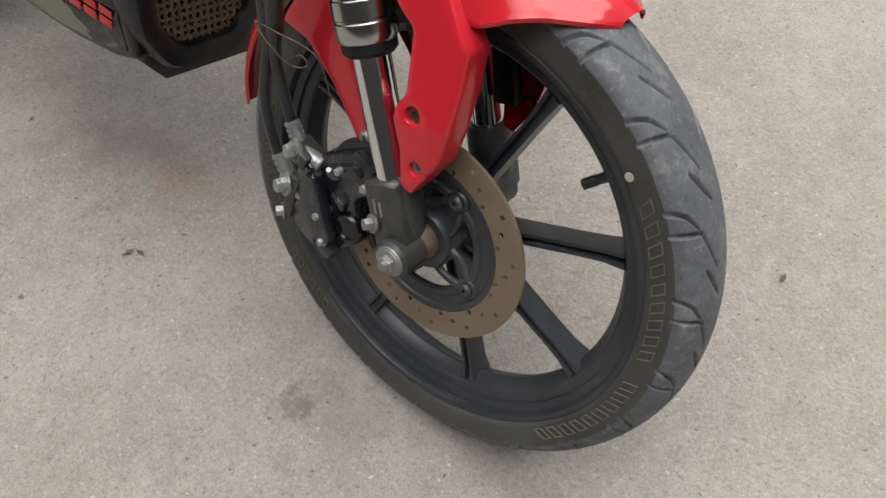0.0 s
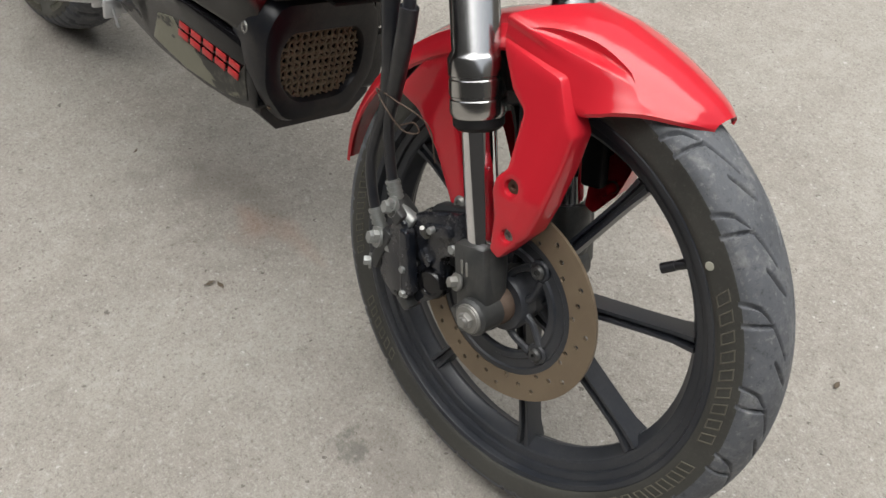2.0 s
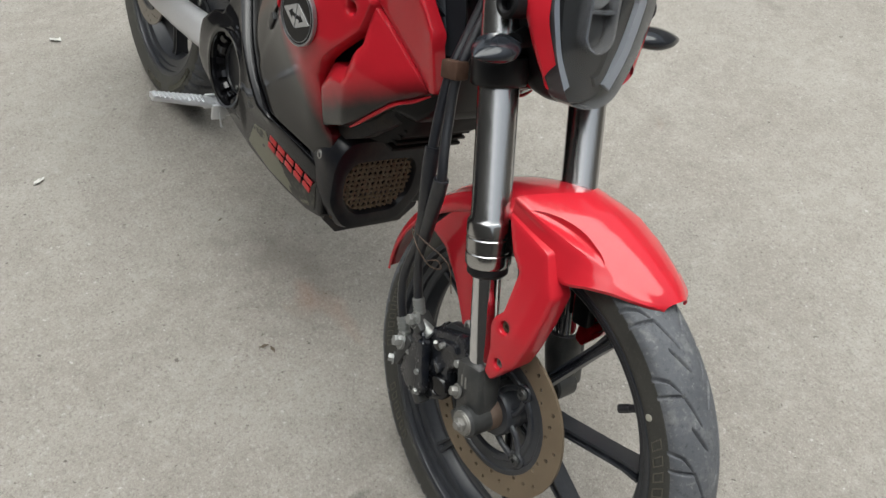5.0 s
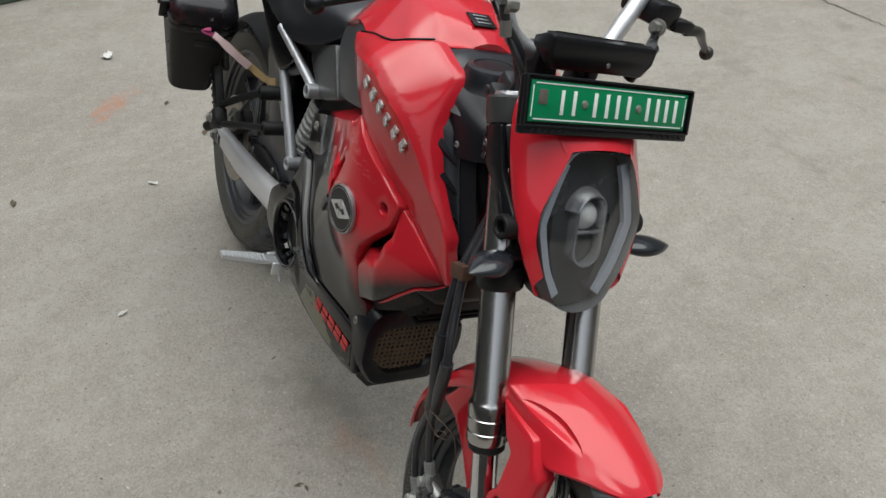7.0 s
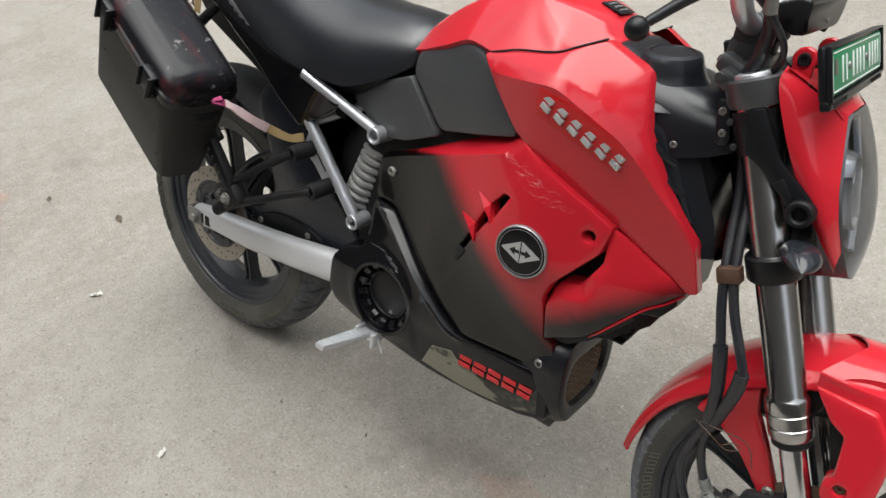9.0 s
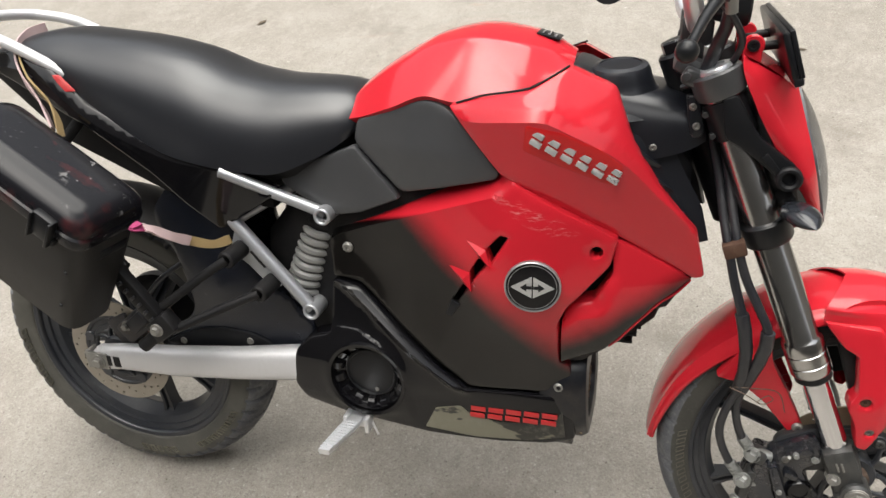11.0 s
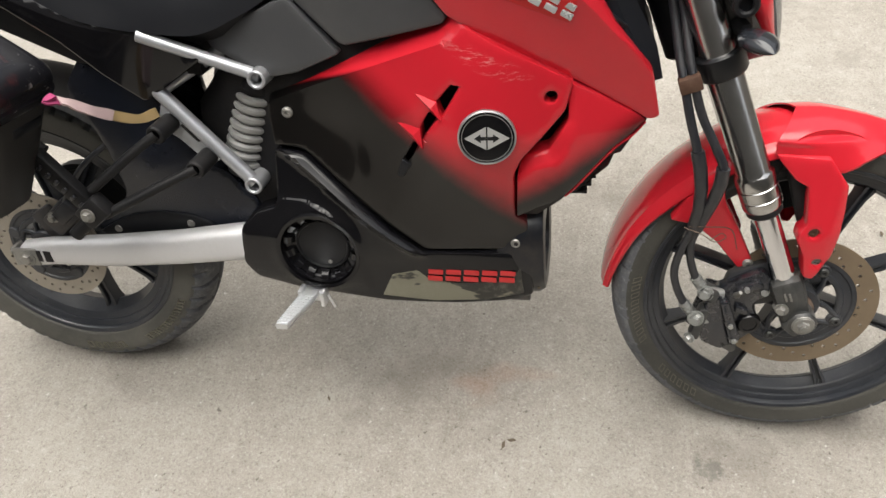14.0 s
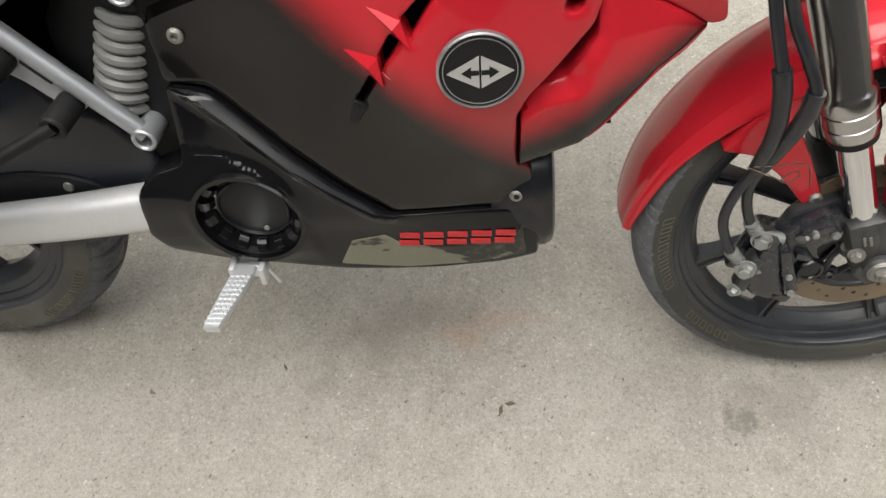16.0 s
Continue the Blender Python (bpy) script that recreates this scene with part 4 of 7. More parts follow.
bmesh.ops.recalc_face_normals(bm, faces=bm.faces)
bmesh.ops.solidify(bm, geom=bm.faces[:], thickness=0.0025)
part("mudguard_nose", bm, red_paint, mudguard, "smooth red nose of the mudguard with a pressed hollow", 30)

def leg_width(x, z):
    return 0.1025 - 0.13 * max(0.0, z - 0.44) - 0.35 * max(0.0, x - 1.358)


for s in (-1, 1):
    front = [(1.266, 0.561), (1.340, 0.557), (1.373, 0.514), (1.376, 0.476), (1.376, 0.434), (1.372, 0.401), (1.352, 0.360), (1.338, 0.363), (1.330, 0.401), (1.317, 0.427), (1.317, 0.441), (1.325, 0.456), (1.317, 0.512), (1.297, 0.523), (1.275, 0.548)]
    ob = part("mudguard_leg", shell(front, leg_width, 0.026, 0.0045, 0.006, 0.004, (circle(1.338, 0.441, 0.0075, 14), circle(1.352, 0.391, 0.0062, 14)), s), red_paint, mudguard, "red strut of the mudguard bolted to the fork")
    for x, z in ((1.338, 0.441), (1.352, 0.391)):
        part("strut_bolt", joined(turned((x, s * 0.090, z), (0, s, 0), [(0, 0.004), (0.003, 0.004), (0.0035, 0.007), (0.0068, 0.007), (0.0076, 0.004), (0.0076, 0)], 14)), bolt_zinc if z < 0.42 else rust_brown, mudguard)
    rear = [(1.135, 0.435), (1.160, 0.480), (1.205, 0.520), (1.214, 0.470), (1.240, 0.425), (1.272, 0.362), (1.270, 0.345), (1.255, 0.344), (1.210, 0.398), (1.172, 0.428)]
    part("mudguard_leg", shell(rear, lambda x, z: 0.0705 - 0.03 * max(0.0, x - 1.15), 0.014, 0.004, 0.007, 0.006, (), s), red_paint, mudguard)
    part("strut_bolt", turned((1.2635, s * 0.0665, 0.361), (0, s, 0), [(0.0085, 0), (0.0085, 0.003), (0.006, 0.006), (0.0036, 0.006), (0.003, 0.003), (0, 0.003)], 16), bolt_zinc, mudguard)
part("fork_brace", joined(block((1.262, 0, 0.53), (0.05, 0.13, 0.05), 0.012, Matrix.Rotation(radians(20), 3, "Y")), block((1.315, -0.066, 0.50), (0.03, 0.018, 0.12), 0.006, Matrix.Rotation(radians(-20), 3, "Y")), block((1.315, 0.064, 0.47), (0.03, 0.018, 0.16), 0.006, Matrix.Rotation(radians(-20), 3, "Y"))), black_matte, mudguard, "black inner brace")

# ---- front brake caliper with its hoses ----
bm = slab(softened([(1.235, 0.345), (1.290, 0.372), (1.340, 0.345), (1.338, 0.310), (1.300, 0.290), (1.270, 0.285), (1.240, 0.250), (1.228, 0.290)], 0.010), -0.078, -0.062, 0.003)
caliper = part("brake_caliper", bm, fork_black, bike, "dusty black two-piston brake caliper")
# cast body: a leaning spine, two bores, lugs and ribs
body = slab(softened([(1.220, 0.323), (1.250, 0.345), (1.284, 0.366), (1.300, 0.345), (1.298, 0.318), (1.276, 0.300), (1.292, 0.268), (1.290, 0.246), (1.262, 0.216), (1.240, 0.222), (1.222, 0.258), (1.212, 0.296)], 0.008), -0.094, -0.068, 0.004)
merge(body, slab(softened([(1.208, 0.318), (1.226, 0.322), (1.240, 0.262), (1.256, 0.222), (1.238, 0.212), (1.206, 0.226), (1.198, 0.270)], 0.007), -0.108, -0.080, 0.005))
merge(body, slab(softened([(1.224, 0.312), (1.236, 0.316), (1.266, 0.240), (1.252, 0.226)], 0.004), -0.114, -0.098, 0.003))
merge(body, slab(softened([(1.246, 0.330), (1.280, 0.350), (1.288, 0.338), (1.254, 0.318)], 0.004), -0.101, -0.090, 0.003))
merge(body, slab(softened([(1.252, 0.300), (1.272, 0.292), (1.270, 0.282), (1.250, 0.288)], 0.003), -0.102, -0.090, 0.002))
merge(body, block((1.222, -0.050, 0.262), (0.050, 0.018, 0.095), 0.006, Matrix.Rotation(radians(14), 3, "Y")))
part("caliper_body", body, oily_black, caliper, "oily black caliper body")
for x, z, r in ((1.277, 0.262, 0.0165), (1.229, 0.286, 0.0125)):
    part("piston_cap", turned((x, -0.090, z), (0.1, -1, 0), [(r + 0.003, 0), (r + 0.003, 0.006), (r, 0.010), (r * 0.75, 0.0105), (r * 0.7, 0.0085), (0, 0.0085)], 28), black_gloss, caliper, "glossy black piston cap")
part("caliper_bridge", joined(block((1.206, -0.096, 0.322), (0.030, 0.030, 0.018), 0.004, Matrix.Rotation(radians(20), 3, "Y")), block((1.199, -0.098, 0.262), (0.016, 0.026, 0.064), 0.005, Matrix.Rotation(radians(10), 3, "Y")), block((1.248, -0.096, 0.220), (0.034, 0.024, 0.016), 0.005, Matrix.Rotation(radians(30), 3, "Y"))), fork_grey, caliper, "dusty grey caliper bridge")
for q, r in (((1.262, 0.334), 0.108), ((1.246, 0.268), 0.118)):
    part("pad_pin", pin((q[0], -r, q[1]), (q[0], -0.060, q[1]), 0.0042, 10), oil_steel, caliper)
for p, r, d in (((1.202, -0.106, 0.330), 0.0085, (-0.3, -1, 0.3)), ((1.196, -0.108, 0.280), 0.0095, (-0.5, -0.8, 0)), ((1.188, -0.106, 0.233), 0.0095, (-0.6, -0.7, -0.1)), ((1.291, -0.090, 0.324), 0.0085, (0, -1, 0.1)),
                ((1.321, -0.078, 0.290), 0.0085, (0, -1, 0.1)), ((1.256, -0.112, 0.238), 0.0065, (0, -1, 0))):
    nut = part("caliper_bolt", hexbolt(p, d, r * 0.68, r * 1.0), oil_steel, caliper)
    part("washer", turned(Vector(p), d, [(r * 0.5, 0), (r * 1.0, 0), (r * 1.0, 0.0016), (r * 0.5, 0.0016)], 20), oil_steel, nut)
part("bleed_nipple", tube([(1.250, -0.094, 0.316), (1.250, -0.102, 0.323), (1.252, -0.108, 0.332)], [0.0058, 0.0042, 0.0028], 10), bolt_zinc, caliper)
for name, knots, sleeve in (("brake_hose", [(1.070, -0.050, 0.86), (1.098, -0.068, 0.775), (1.112, -0.092, 0.712), (1.124, -0.112, 0.668), (1.136, -0.121, 0.625), (1.151, -0.128, 0.580), (1.161, -0.129, 0.540), (1.166, -0.122, 0.495), (1.163, -0.112, 0.446), (1.153, -0.105, 0.405), (1.148, -0.102, 0.365), (1.154, -0.101, 0.334), (1.170, -0.100, 0.300), (1.190, -0.099, 0.274)], (24, 27, 31, 35, 39)),
                            ("sensor_cable", [(1.080, -0.045, 0.86), (1.110, -0.066, 0.775), (1.125, -0.094, 0.712), (1.137, -0.113, 0.668), (1.152, -0.120, 0.628), (1.172, -0.129, 0.592), (1.188, -0.133, 0.556), (1.184, -0.127, 0.510), (1.174, -0.114, 0.462), (1.166, -0.105, 0.420), (1.170, -0.099, 0.384), (1.182, -0.096, 0.350), (1.199, -0.095, 0.324)], (31, 34, 37, 40, 44))):
    h = part(name, tube(knots, 0.0064, 12, 64), rubber_hose, bike, "black rubber hose running down to the brake")
    sl = [Vector(q) for q in spline(knots, 64)]
    part("hose_sleeve", tube([sl[k] for k in sleeve], [0.0095, 0.0096, 0.0092, 0.0088, 0.0082], 14), rubber_hose, h, "thicker black sleeve on the hose")
    part("hose_crimp", joined(tube([sl[k] for k in (58, 62)], 0.0078, 12), *[tube([sl[k].lerp(sl[k + 1], 0.2), sl[k].lerp(sl[k + 1], 0.75)], 0.0090, 12) for k in (58, 59, 60, 61)], tube([sl[k] for k in (62, 63)], 0.0070, 6)), oil_steel, h, "zinc hose fitting")
    part("banjo_bolt", joined(pin(sl[63] - Vector((0.004, 0.004, 0)), sl[63] + Vector((0.030, 0.002, -0.008)), 0.0098, 18), hexbolt(sl[63] + Vector((0.002, -0.008, 0.0)), (-0.35, -1, 0.15), 0.0085, 0.014)), oil_steel, h, "oily steel banjo bolt")
part("hose_clamp", block((1.130, -0.113, 0.674), (0.030, 0.020, 0.022), 0.003, Matrix.Rotation(radians(-20), 3, "Y")), rust_brown, bike, "rusty hose clamp")
part("hose_tie", joined(tube([(1.150, -0.118, 0.452), (1.176, -0.126, 0.446), (1.198, -0.116, 0.428), (1.214, -0.108, 0.432), (1.206, -0.110, 0.440), (1.192, -0.114, 0.430)], 0.0008, 6, 30), tube([(1.156, -0.122, 0.456), (1.182, -0.120, 0.456), (1.220, -0.104, 0.444), (1.236, -0.096, 0.405)], 0.0008, 6, 24)), hub_rust, bike, "twisted wire tie")

# ---- headlight, number plate, indicators ----
TILTL = Vector((1, 0, 0.32)).normalized()   # the way the lamp faces
LAMP_UP = Vector((-0.32, 0, 1)).normalized()
LC = Vector((1.222, -0.004, 0.768))


def lamp_pt(y, v, out=0.0):
    return LC + Y * y + LAMP_UP * v + TILTL * out


LENS = [(-0.046, 0.120), (0.046, 0.120), (0.064, 0.088), (0.082, 0.040), (0.082, 0.022), (0.066, -0.030), (0.040, -0.074), (0.016, -0.084), (-0.016, -0.084), (-0.040, -0.074), (-0.066, -0.030), (-0.082, 0.022), (-0.082, 0.040), (-0.064, 0.088)]


def lamp_dome(scale, out, bulge, rows=7, push=0.0):
    """A lens-shaped cap: the lamp's outline drawn in towards its middle and bulging forwards."""
    ring = dense(softened(LENS, 0.018), 0.008)
    rings = []
    for k in range(rows + 1):
        f = 1 - k / rows
        q = 1 - f * f
        rings.append([lamp_pt(y * scale * f, 0.012 + (v - 0.012) * scale * f, out + bulge * q + push) for y, v in ring])
    bm = bmesh.new()
    vs = [[bm.verts.new(p) for p in r] for r in rings[:-1]]
    c = bm.verts.new(lamp_pt(0, 0.012, out + bulge + push))
    n = len(ring)
    for a, b in zip(vs, vs[1:]):
        for i in range(n):
            bm.faces.new((a[i], a[(i + 1) % n], b[(i + 1) % n], b[i]))
    for i in range(n):
        bm.faces.new((vs[-1][i], vs[-1][(i + 1) % n], c))
    return bm


headlight = part("headlight", joined(lamp_dome(1.0, -0.018, 0.003), lamp_dome(0.98, -0.060, -0.010)), lamp_dark, bike, "hexagonal headlight with a smoked bowl")
ring = dense(softened(LENS, 0.018), 0.008)
rim_rows = [(1.0, -0.018), (1.03, -0.026), (1.035, -0.045), (1.0, -0.060)]
part("lamp_housing", rings_to_bm([[lamp_pt(y * s, 0.012 + (v - 0.012) * s, o) for y, v in ring] for s, o in rim_rows], True, False), black_satin, headlight)
lens_ob = part("lens", lamp_dome(1.04, 0.003, 0.020), clear, headlight, "clear bulging headlight lens", 50)
lens_ob.visible_shadow = False
merge_edge = [[lamp_pt(y * s, 0.012 + (v - 0.012) * s, o) for y, v in ring] for s, o in ((1.04, 0.003), (1.03, -0.026))]
part("lens_edge", rings_to_bm(merge_edge, True, False), surface("dark_lens_edge", (0.10, 0.105, 0.115), 0.2, vary=0.05), headlight)


def guide(points, width, out):
    pts = spline(points, 24)
    rings = []
    for i, (y, v) in enumerate(pts):
        d = Vector(pts[min(i + 1, 23)]) - Vector(pts[max(i - 1, 0)])
        nrm = Vector((-d.y, d.x)).normalized() * width
        rings.append([lamp_pt(y + nrm.x, v + nrm.y, out), lamp_pt(y + nrm.x * 0.8, v + nrm.y * 0.8, out + 0.006), lamp_pt(y - nrm.x * 0.8, v - nrm.y * 0.8, out + 0.006), lamp_pt(y - nrm.x, v - nrm.y, out)])
    return rings_to_bm(rings)


for s in (-1, 1):
    part("light_guide", guide([(s * 0.050, 0.108), (s * 0.060, 0.082), (s * 0.073, 0.038), (s * 0.073, 0.022), (s * 0.058, -0.028), (s * 0.036, -0.066)], 0.0085, -0.013), lamp_grey, headlight, "pale grey running-light strip")
    part("lamp_wedge", guide([(s * 0.050, 0.040), (s * 0.046, 0.0), (s * 0.030, -0.050), (s * 0.018, -0.060)], 0.0075, -0.017), lamp_dark, headlight, "dark inner lamp facet")
# twin projector in a silver surround
LC2 = 0.020
oval = [(0.0205 * math.cos(a), 0.0205 * math.sin(a) + (0.024 if math.sin(a) >= 0 else -0.022)) for a in (2 * math.pi * k / 40 for k in range(40))]
prof = [(1.18, -0.022), (1.22, -0.004), (1.16, 0.002), (1.04, 0.001), (0.98, -0.006), (0.95, -0.022)]
lamp_silver = surface("lamp_silver", (0.52, 0.52, 0.54), 0.20, 0.75, vary=0.04)
part("projector_surround", rings_to_bm([[lamp_pt(y * s, v * (1 + (s - 1) * 0.5) + LC2, o) for y, v in oval] for s, o in prof], True, False), lamp_silver, headlight, "silver oval lamp surround")
part("surround_crown", rings_to_bm([[lamp_pt(0.0205 * s * math.cos(a), 0.024 + LC2 + 0.0205 * s * math.sin(a), o) for a in np.linspace(0.1, math.pi - 0.1, 20)] for s, o in ((1.16, 0.003), (1.30, 0.001), (1.75, -0.020))], False, False), lamp_silver, headlight, "sloping silver crown of the surround")
part("projector", turned(lamp_pt(0, 0.020 + LC2, -0.016), TILTL, [(0.019, 0), (0.018, 0.006), (0.013, 0.012), (0.006, 0.015), (0, 0.0155)], 28), surface("projector_glass", (0.82, 0.82, 0.80), 0.10, 0.2, vary=0.04), headlight, "round projector lens")
part("projector", turned(lamp_pt(0, -0.021 + LC2, -0.016), TILTL, [(0.019, 0), (0.018, 0.004), (0.009, 0.008), (0, 0.009)], 28), surface("dark_projector", (0.07, 0.072, 0.075), 0.12, vary=0.05), headlight)
part("surround_bar", block(lamp_pt(0, -0.001 + LC2, -0.007), (0.010, 0.039, 0.005), 0.002, Matrix.Rotation(radians(-18), 3, "Y")), lamp_silver, headlight)


# cowl: two red cheeks and a brow round the lamp
def cowl_rows(s):
    """Rows from the brow down the cheek: edge at the lens, then the swept outer edge."""
    rows = []
    for u in np.linspace(0, 1, 22):
        # inner edge follows the lens from its top corner to its lower third
        iy = curve1([0, 0.25, 0.5, 0.75, 1.0], [0.049, 0.068, 0.087, 0.087, 0.066], u)
        iv = curve1([0, 0.25, 0.5, 0.75, 1.0], [0.124, 0.086, 0.040, 0.015, -0.036], u)
        p0 = lamp_pt(s * iy, iv, -0.006)
        ox = curve1([0, 0.15, 0.35, 0.6, 0.85, 1.0], [1.110, 1.110, 1.132, 1.166, 1.208, 1.234], u)
        oz = curve1([0, 0.15, 0.35, 0.6, 0.85, 1.0], [0.930, 0.918, 0.868, 0.810, 0.748, 0.706], u)
        oy = curve1([0, 0.15, 0.35, 0.6, 0.85, 1.0], [0.080, 0.098, 0.104, 0.102, 0.088, 0.068], u)
        p1 = Vector((ox, s * oy - 0.004, oz))
        rows.append((p0, p1))
    return rows


for s in (-1, 1):
    bm = bmesh.new()
    grid = []
    for p0, p1 in cowl_rows(s):
        row = []
        for k in range(7):
            f = k / 6
            q = p0.lerp(p1, f) + Y * (s * 0.010 * math.sin(f * math.pi)) + TILTL * (0.006 * (1 - f))
            row.append(bm.verts.new(q))
        row.append(bm.verts.new(p1 + Vector((0.0, -s * 0.006, -0.002))))
        grid.append(row)
    for a, b in zip(grid, grid[1:]):
        for i in range(len(a) - 1):
            bm.faces.new((a[i], a[i + 1], b[i + 1], b[i]))
    bmesh.ops.solidify(bm, geom=bm.faces[:], thickness=0.003)
    part("lamp_cowl", bm, red_paint, headlight, "red plastic cheek of the lamp cowl", 34)
bm = bmesh.new()
grid = []
for k in range(13):
    y = -0.088 + 0.176 * k / 12
    c = 1 - (abs(y) / 0.088) ** 2
    low = lamp_pt(y * 0.66, 0.121 + 0.006 * c, -0.003 + 0.006 * c)
    high = Vector((1.112 + 0.012 * c, y - 0.004, 0.930 - 0.010 * c))
    grid.append([bm.verts.new(low.lerp(high, f) + Vector((0.004, 0, 0.002)) * math.sin(f * math.pi)) for f in np.linspace(0, 1, 6)])
for a, b in zip(grid, grid[1:]):
    for i in range(5):
        bm.faces.new((a[i], a[i + 1], b[i + 1], b[i]))
bmesh.ops.solidify(bm, geom=bm.faces[:], thickness=0.003)
part("lamp_brow", bm, red_paint, headlight, "red brow over the headlight", 30)
for s in (-1, 1):
    part("brow_ear", joined(pin((1.122, s * 0.054 - 0.004, 0.938), (1.122, s * 0.064 - 0.004, 0.938), 0.014, 22), block((1.122, s * 0.059 - 0.004, 0.922), (0.024, 0.010, 0.026), 0.003)), red_paint, headlight)
    part("ear_bolt", turned((1.122, s * 0.064 - 0.004, 0.938), (0, s, 0), [(0.008, 0), (0.007, 0.004), (0.004, 0.004), (0.003, 0.002), (0, 0.002)], 14), black_satin, headlight)

# number plate holder
PT = Vector((1, 0, 0.36)).normalized()
PU = Vector((-0.36, 0, 1)).normalized()
PR = Matrix((PT, Y, PU)).transposed()
PC = Vector((1.158, 0.004, 0.937))
holder = part("number_plate", joined(block(PC, (0.010, 0.286, 0.060), 0.0045, PR), block(PC - PU * 0.033 + PT * 0.002, (0.012, 0.286, 0.011), 0.003, PR), *[block(PC + PT * 0.007 + PU * v, (0.006, 0.280, 0.003), 0.001, PR) for v in (0.0285, -0.0285)],
                                     *[block(PC + PT * 0.007 + Y * y, (0.006, 0.004, 0.058), 0.001, PR) for y in (-0.141, 0.141)]), black_satin, bike, "green number plate in a black plastic holder")
part("plate_sheet", block(PC + PT * 0.0065, (0.002, 0.268, 0.047), 0.0005, PR), plate_green, holder, "embossed green plate")
frame_bars = [block(PC + PT * 0.0078 + PU * v, (0.0008, 0.254, 0.0014), 0.0, PR) for v in (0.0205, -0.0205)] + [block(PC + PT * 0.0078 + Y * y, (0.0008, 0.0014, 0.036), 0.0, PR) for y in (-0.1305, 0.1305)]
part("plate_border", joined(*frame_bars), white_mark, holder)
for k, y in enumerate((-0.085, -0.066, -0.032, -0.012, 0.006, 0.025, 0.060, 0.078, 0.095, 0.112)):
    w = 0.0120 if k < 2 else 0.0135
    part("plate_bar", block(PC + PT * 0.0080 + Y * y, (0.0012, w * 0.42, 0.029), 0.0004, PR), white_mark, holder)
part("plate_stamp", block(PC + PT * 0.0080 + Y * -0.115 + PU * 0.005, (0.0010, 0.013, 0.017), 0.0003, PR), surface("brown_stamp", (0.10, 0.085, 0.075), 0.6), holder)
for y in (-0.049, 0.043):
    part("plate_rivet", turned(PC + PT * 0.0075 + Y * y, PT, [(0.0050, 0), (0.0044, 0.0016), (0.002, 0.0026), (0, 0.0028)], 14), bolt_zinc, holder)
for side in (-1, 1):
    for k in range(6):
        part("holder_rib", block(PC - PU * 0.0335 + PT * 0.0085 + Y * (side * (0.075 + 0.0105 * k)), (0.002, 0.007, 0.0022), 0.0006, PR @ Matrix.Rotation(radians(side * -35), 3, "X")), black_matte, holder)
for y in (-0.05, 0.05):
    part("holder_stay", tube([PC + Vector((-0.004, y, 0)), PC + Vector((-0.04, y, -0.005))], 0.006), black_matte, holder)

# indicators on rubber stalks
for s, tip in ((-1, Vector((1.203, -0.138, 0.738))), (1, Vector((1.196, 0.150, 0.748)))):
    root = Vector((1.185, s * 0.075 - 0.003, 0.742))
    body = bmesh.new()
    d = (tip - root).normalized()
    ax = (d + Vector((0.0, 0, -0.05))).normalized()
    rings = []
    for u in np.linspace(0, 1, 13):
        r = 0.0220 * math.sin(math.pi * (0.12 + 0.876 * u)) ** 0.8 + 0.0004
        c = root.lerp(tip + ax * 0.036, 0.25 + 0.75 * u)
        t1 = ax.cross(Vector((0, 0, 1))).normalized()
        t2 = ax.cross(t1)
        rings.append([c + t1 * r * 1.05 * math.cos(a) + t2 * r * 0.55 * math.sin(a) for a in (2 * math.pi * k / 18 for k in range(18))])
    ind = part("indicator", rings_to_bm(rings), surface("smoked_indicator", (0.016, 0.018, 0.022), 0.14, dust=0.04, spec=0.45), bike, "smoked indicator lamp on a rubber stalk")
    part("stalk", tube([root + (tip - root) * 0.35, root + (tip - root) * 0.1, root - d * 0.01], [0.009, 0.011, 0.013], 12), black_matte, ind)

# ---- instrument, handlebar, controls ----
rows = []
for x, z0, z1, w0, w1 in ((1.066, 0.972, 0.984, 0.066, 0.078), (1.070, 0.968, 0.990, 0.070, 0.084), (1.100, 0.960, 1.003, 0.078, 0.089), (1.111, 0.962, 1.002, 0.077, 0.089), (1.114, 0.966, 0.998, 0.074, 0.086)):
    rows.append([Vector((x, y + 0.010, z)) for y, z in softened([(-w0, z0), (w0, z0), (w1, z0 + (z1 - z0) * 0.45), (w1, z1), (-w1, z1), (-w1, z0 + (z1 - z0) * 0.45)], 0.004, 3)])
dash = part("instrument", rings_to_bm(rows), black_satin, bike, "black instrument housing above the plate")
part("instrument_face", block((1.088, 0.010, 1.0000), (0.022, 0.150, 0.002), 0.001, Matrix.Rotation(radians(-18), 3, "Y")), black_gloss, dash)
part("ring_mark", turned((1.1142, 0.020, 0.974), (1, 0, 0.1), [(0.0035, 0), (0.003, 0.001), (0, 0.001)], 12), bolt_zinc, dash)
bar_knots = [(0.960, -0.345, 1.034), (0.990, -0.240, 1.042), (1.014, -0.160, 1.044), (1.034, -0.122, 1.022), (1.048, -0.080, 0.970), (1.053, 0.0, 0.955)]
bar = part("handlebar", tube(bar_knots + [(1.036, 0.075, 0.968), (1.022, 0.114, 1.018), (1.004, 0.150, 1.058), (0.960, 0.215, 1.050), (0.905, 0.290, 1.018)], 0.0125, 16, 90), aluminium, bike, "silver tubular handlebar")
for y in (-0.045, 0.040):
    part("bar_clamp", joined(block((1.052, y, 0.955), (0.042, 0.030, 0.040), 0.008), block((1.046, y, 0.925), (0.034, 0.028, 0.040), 0.006)), fork_black, bar, "grey bar clamp")
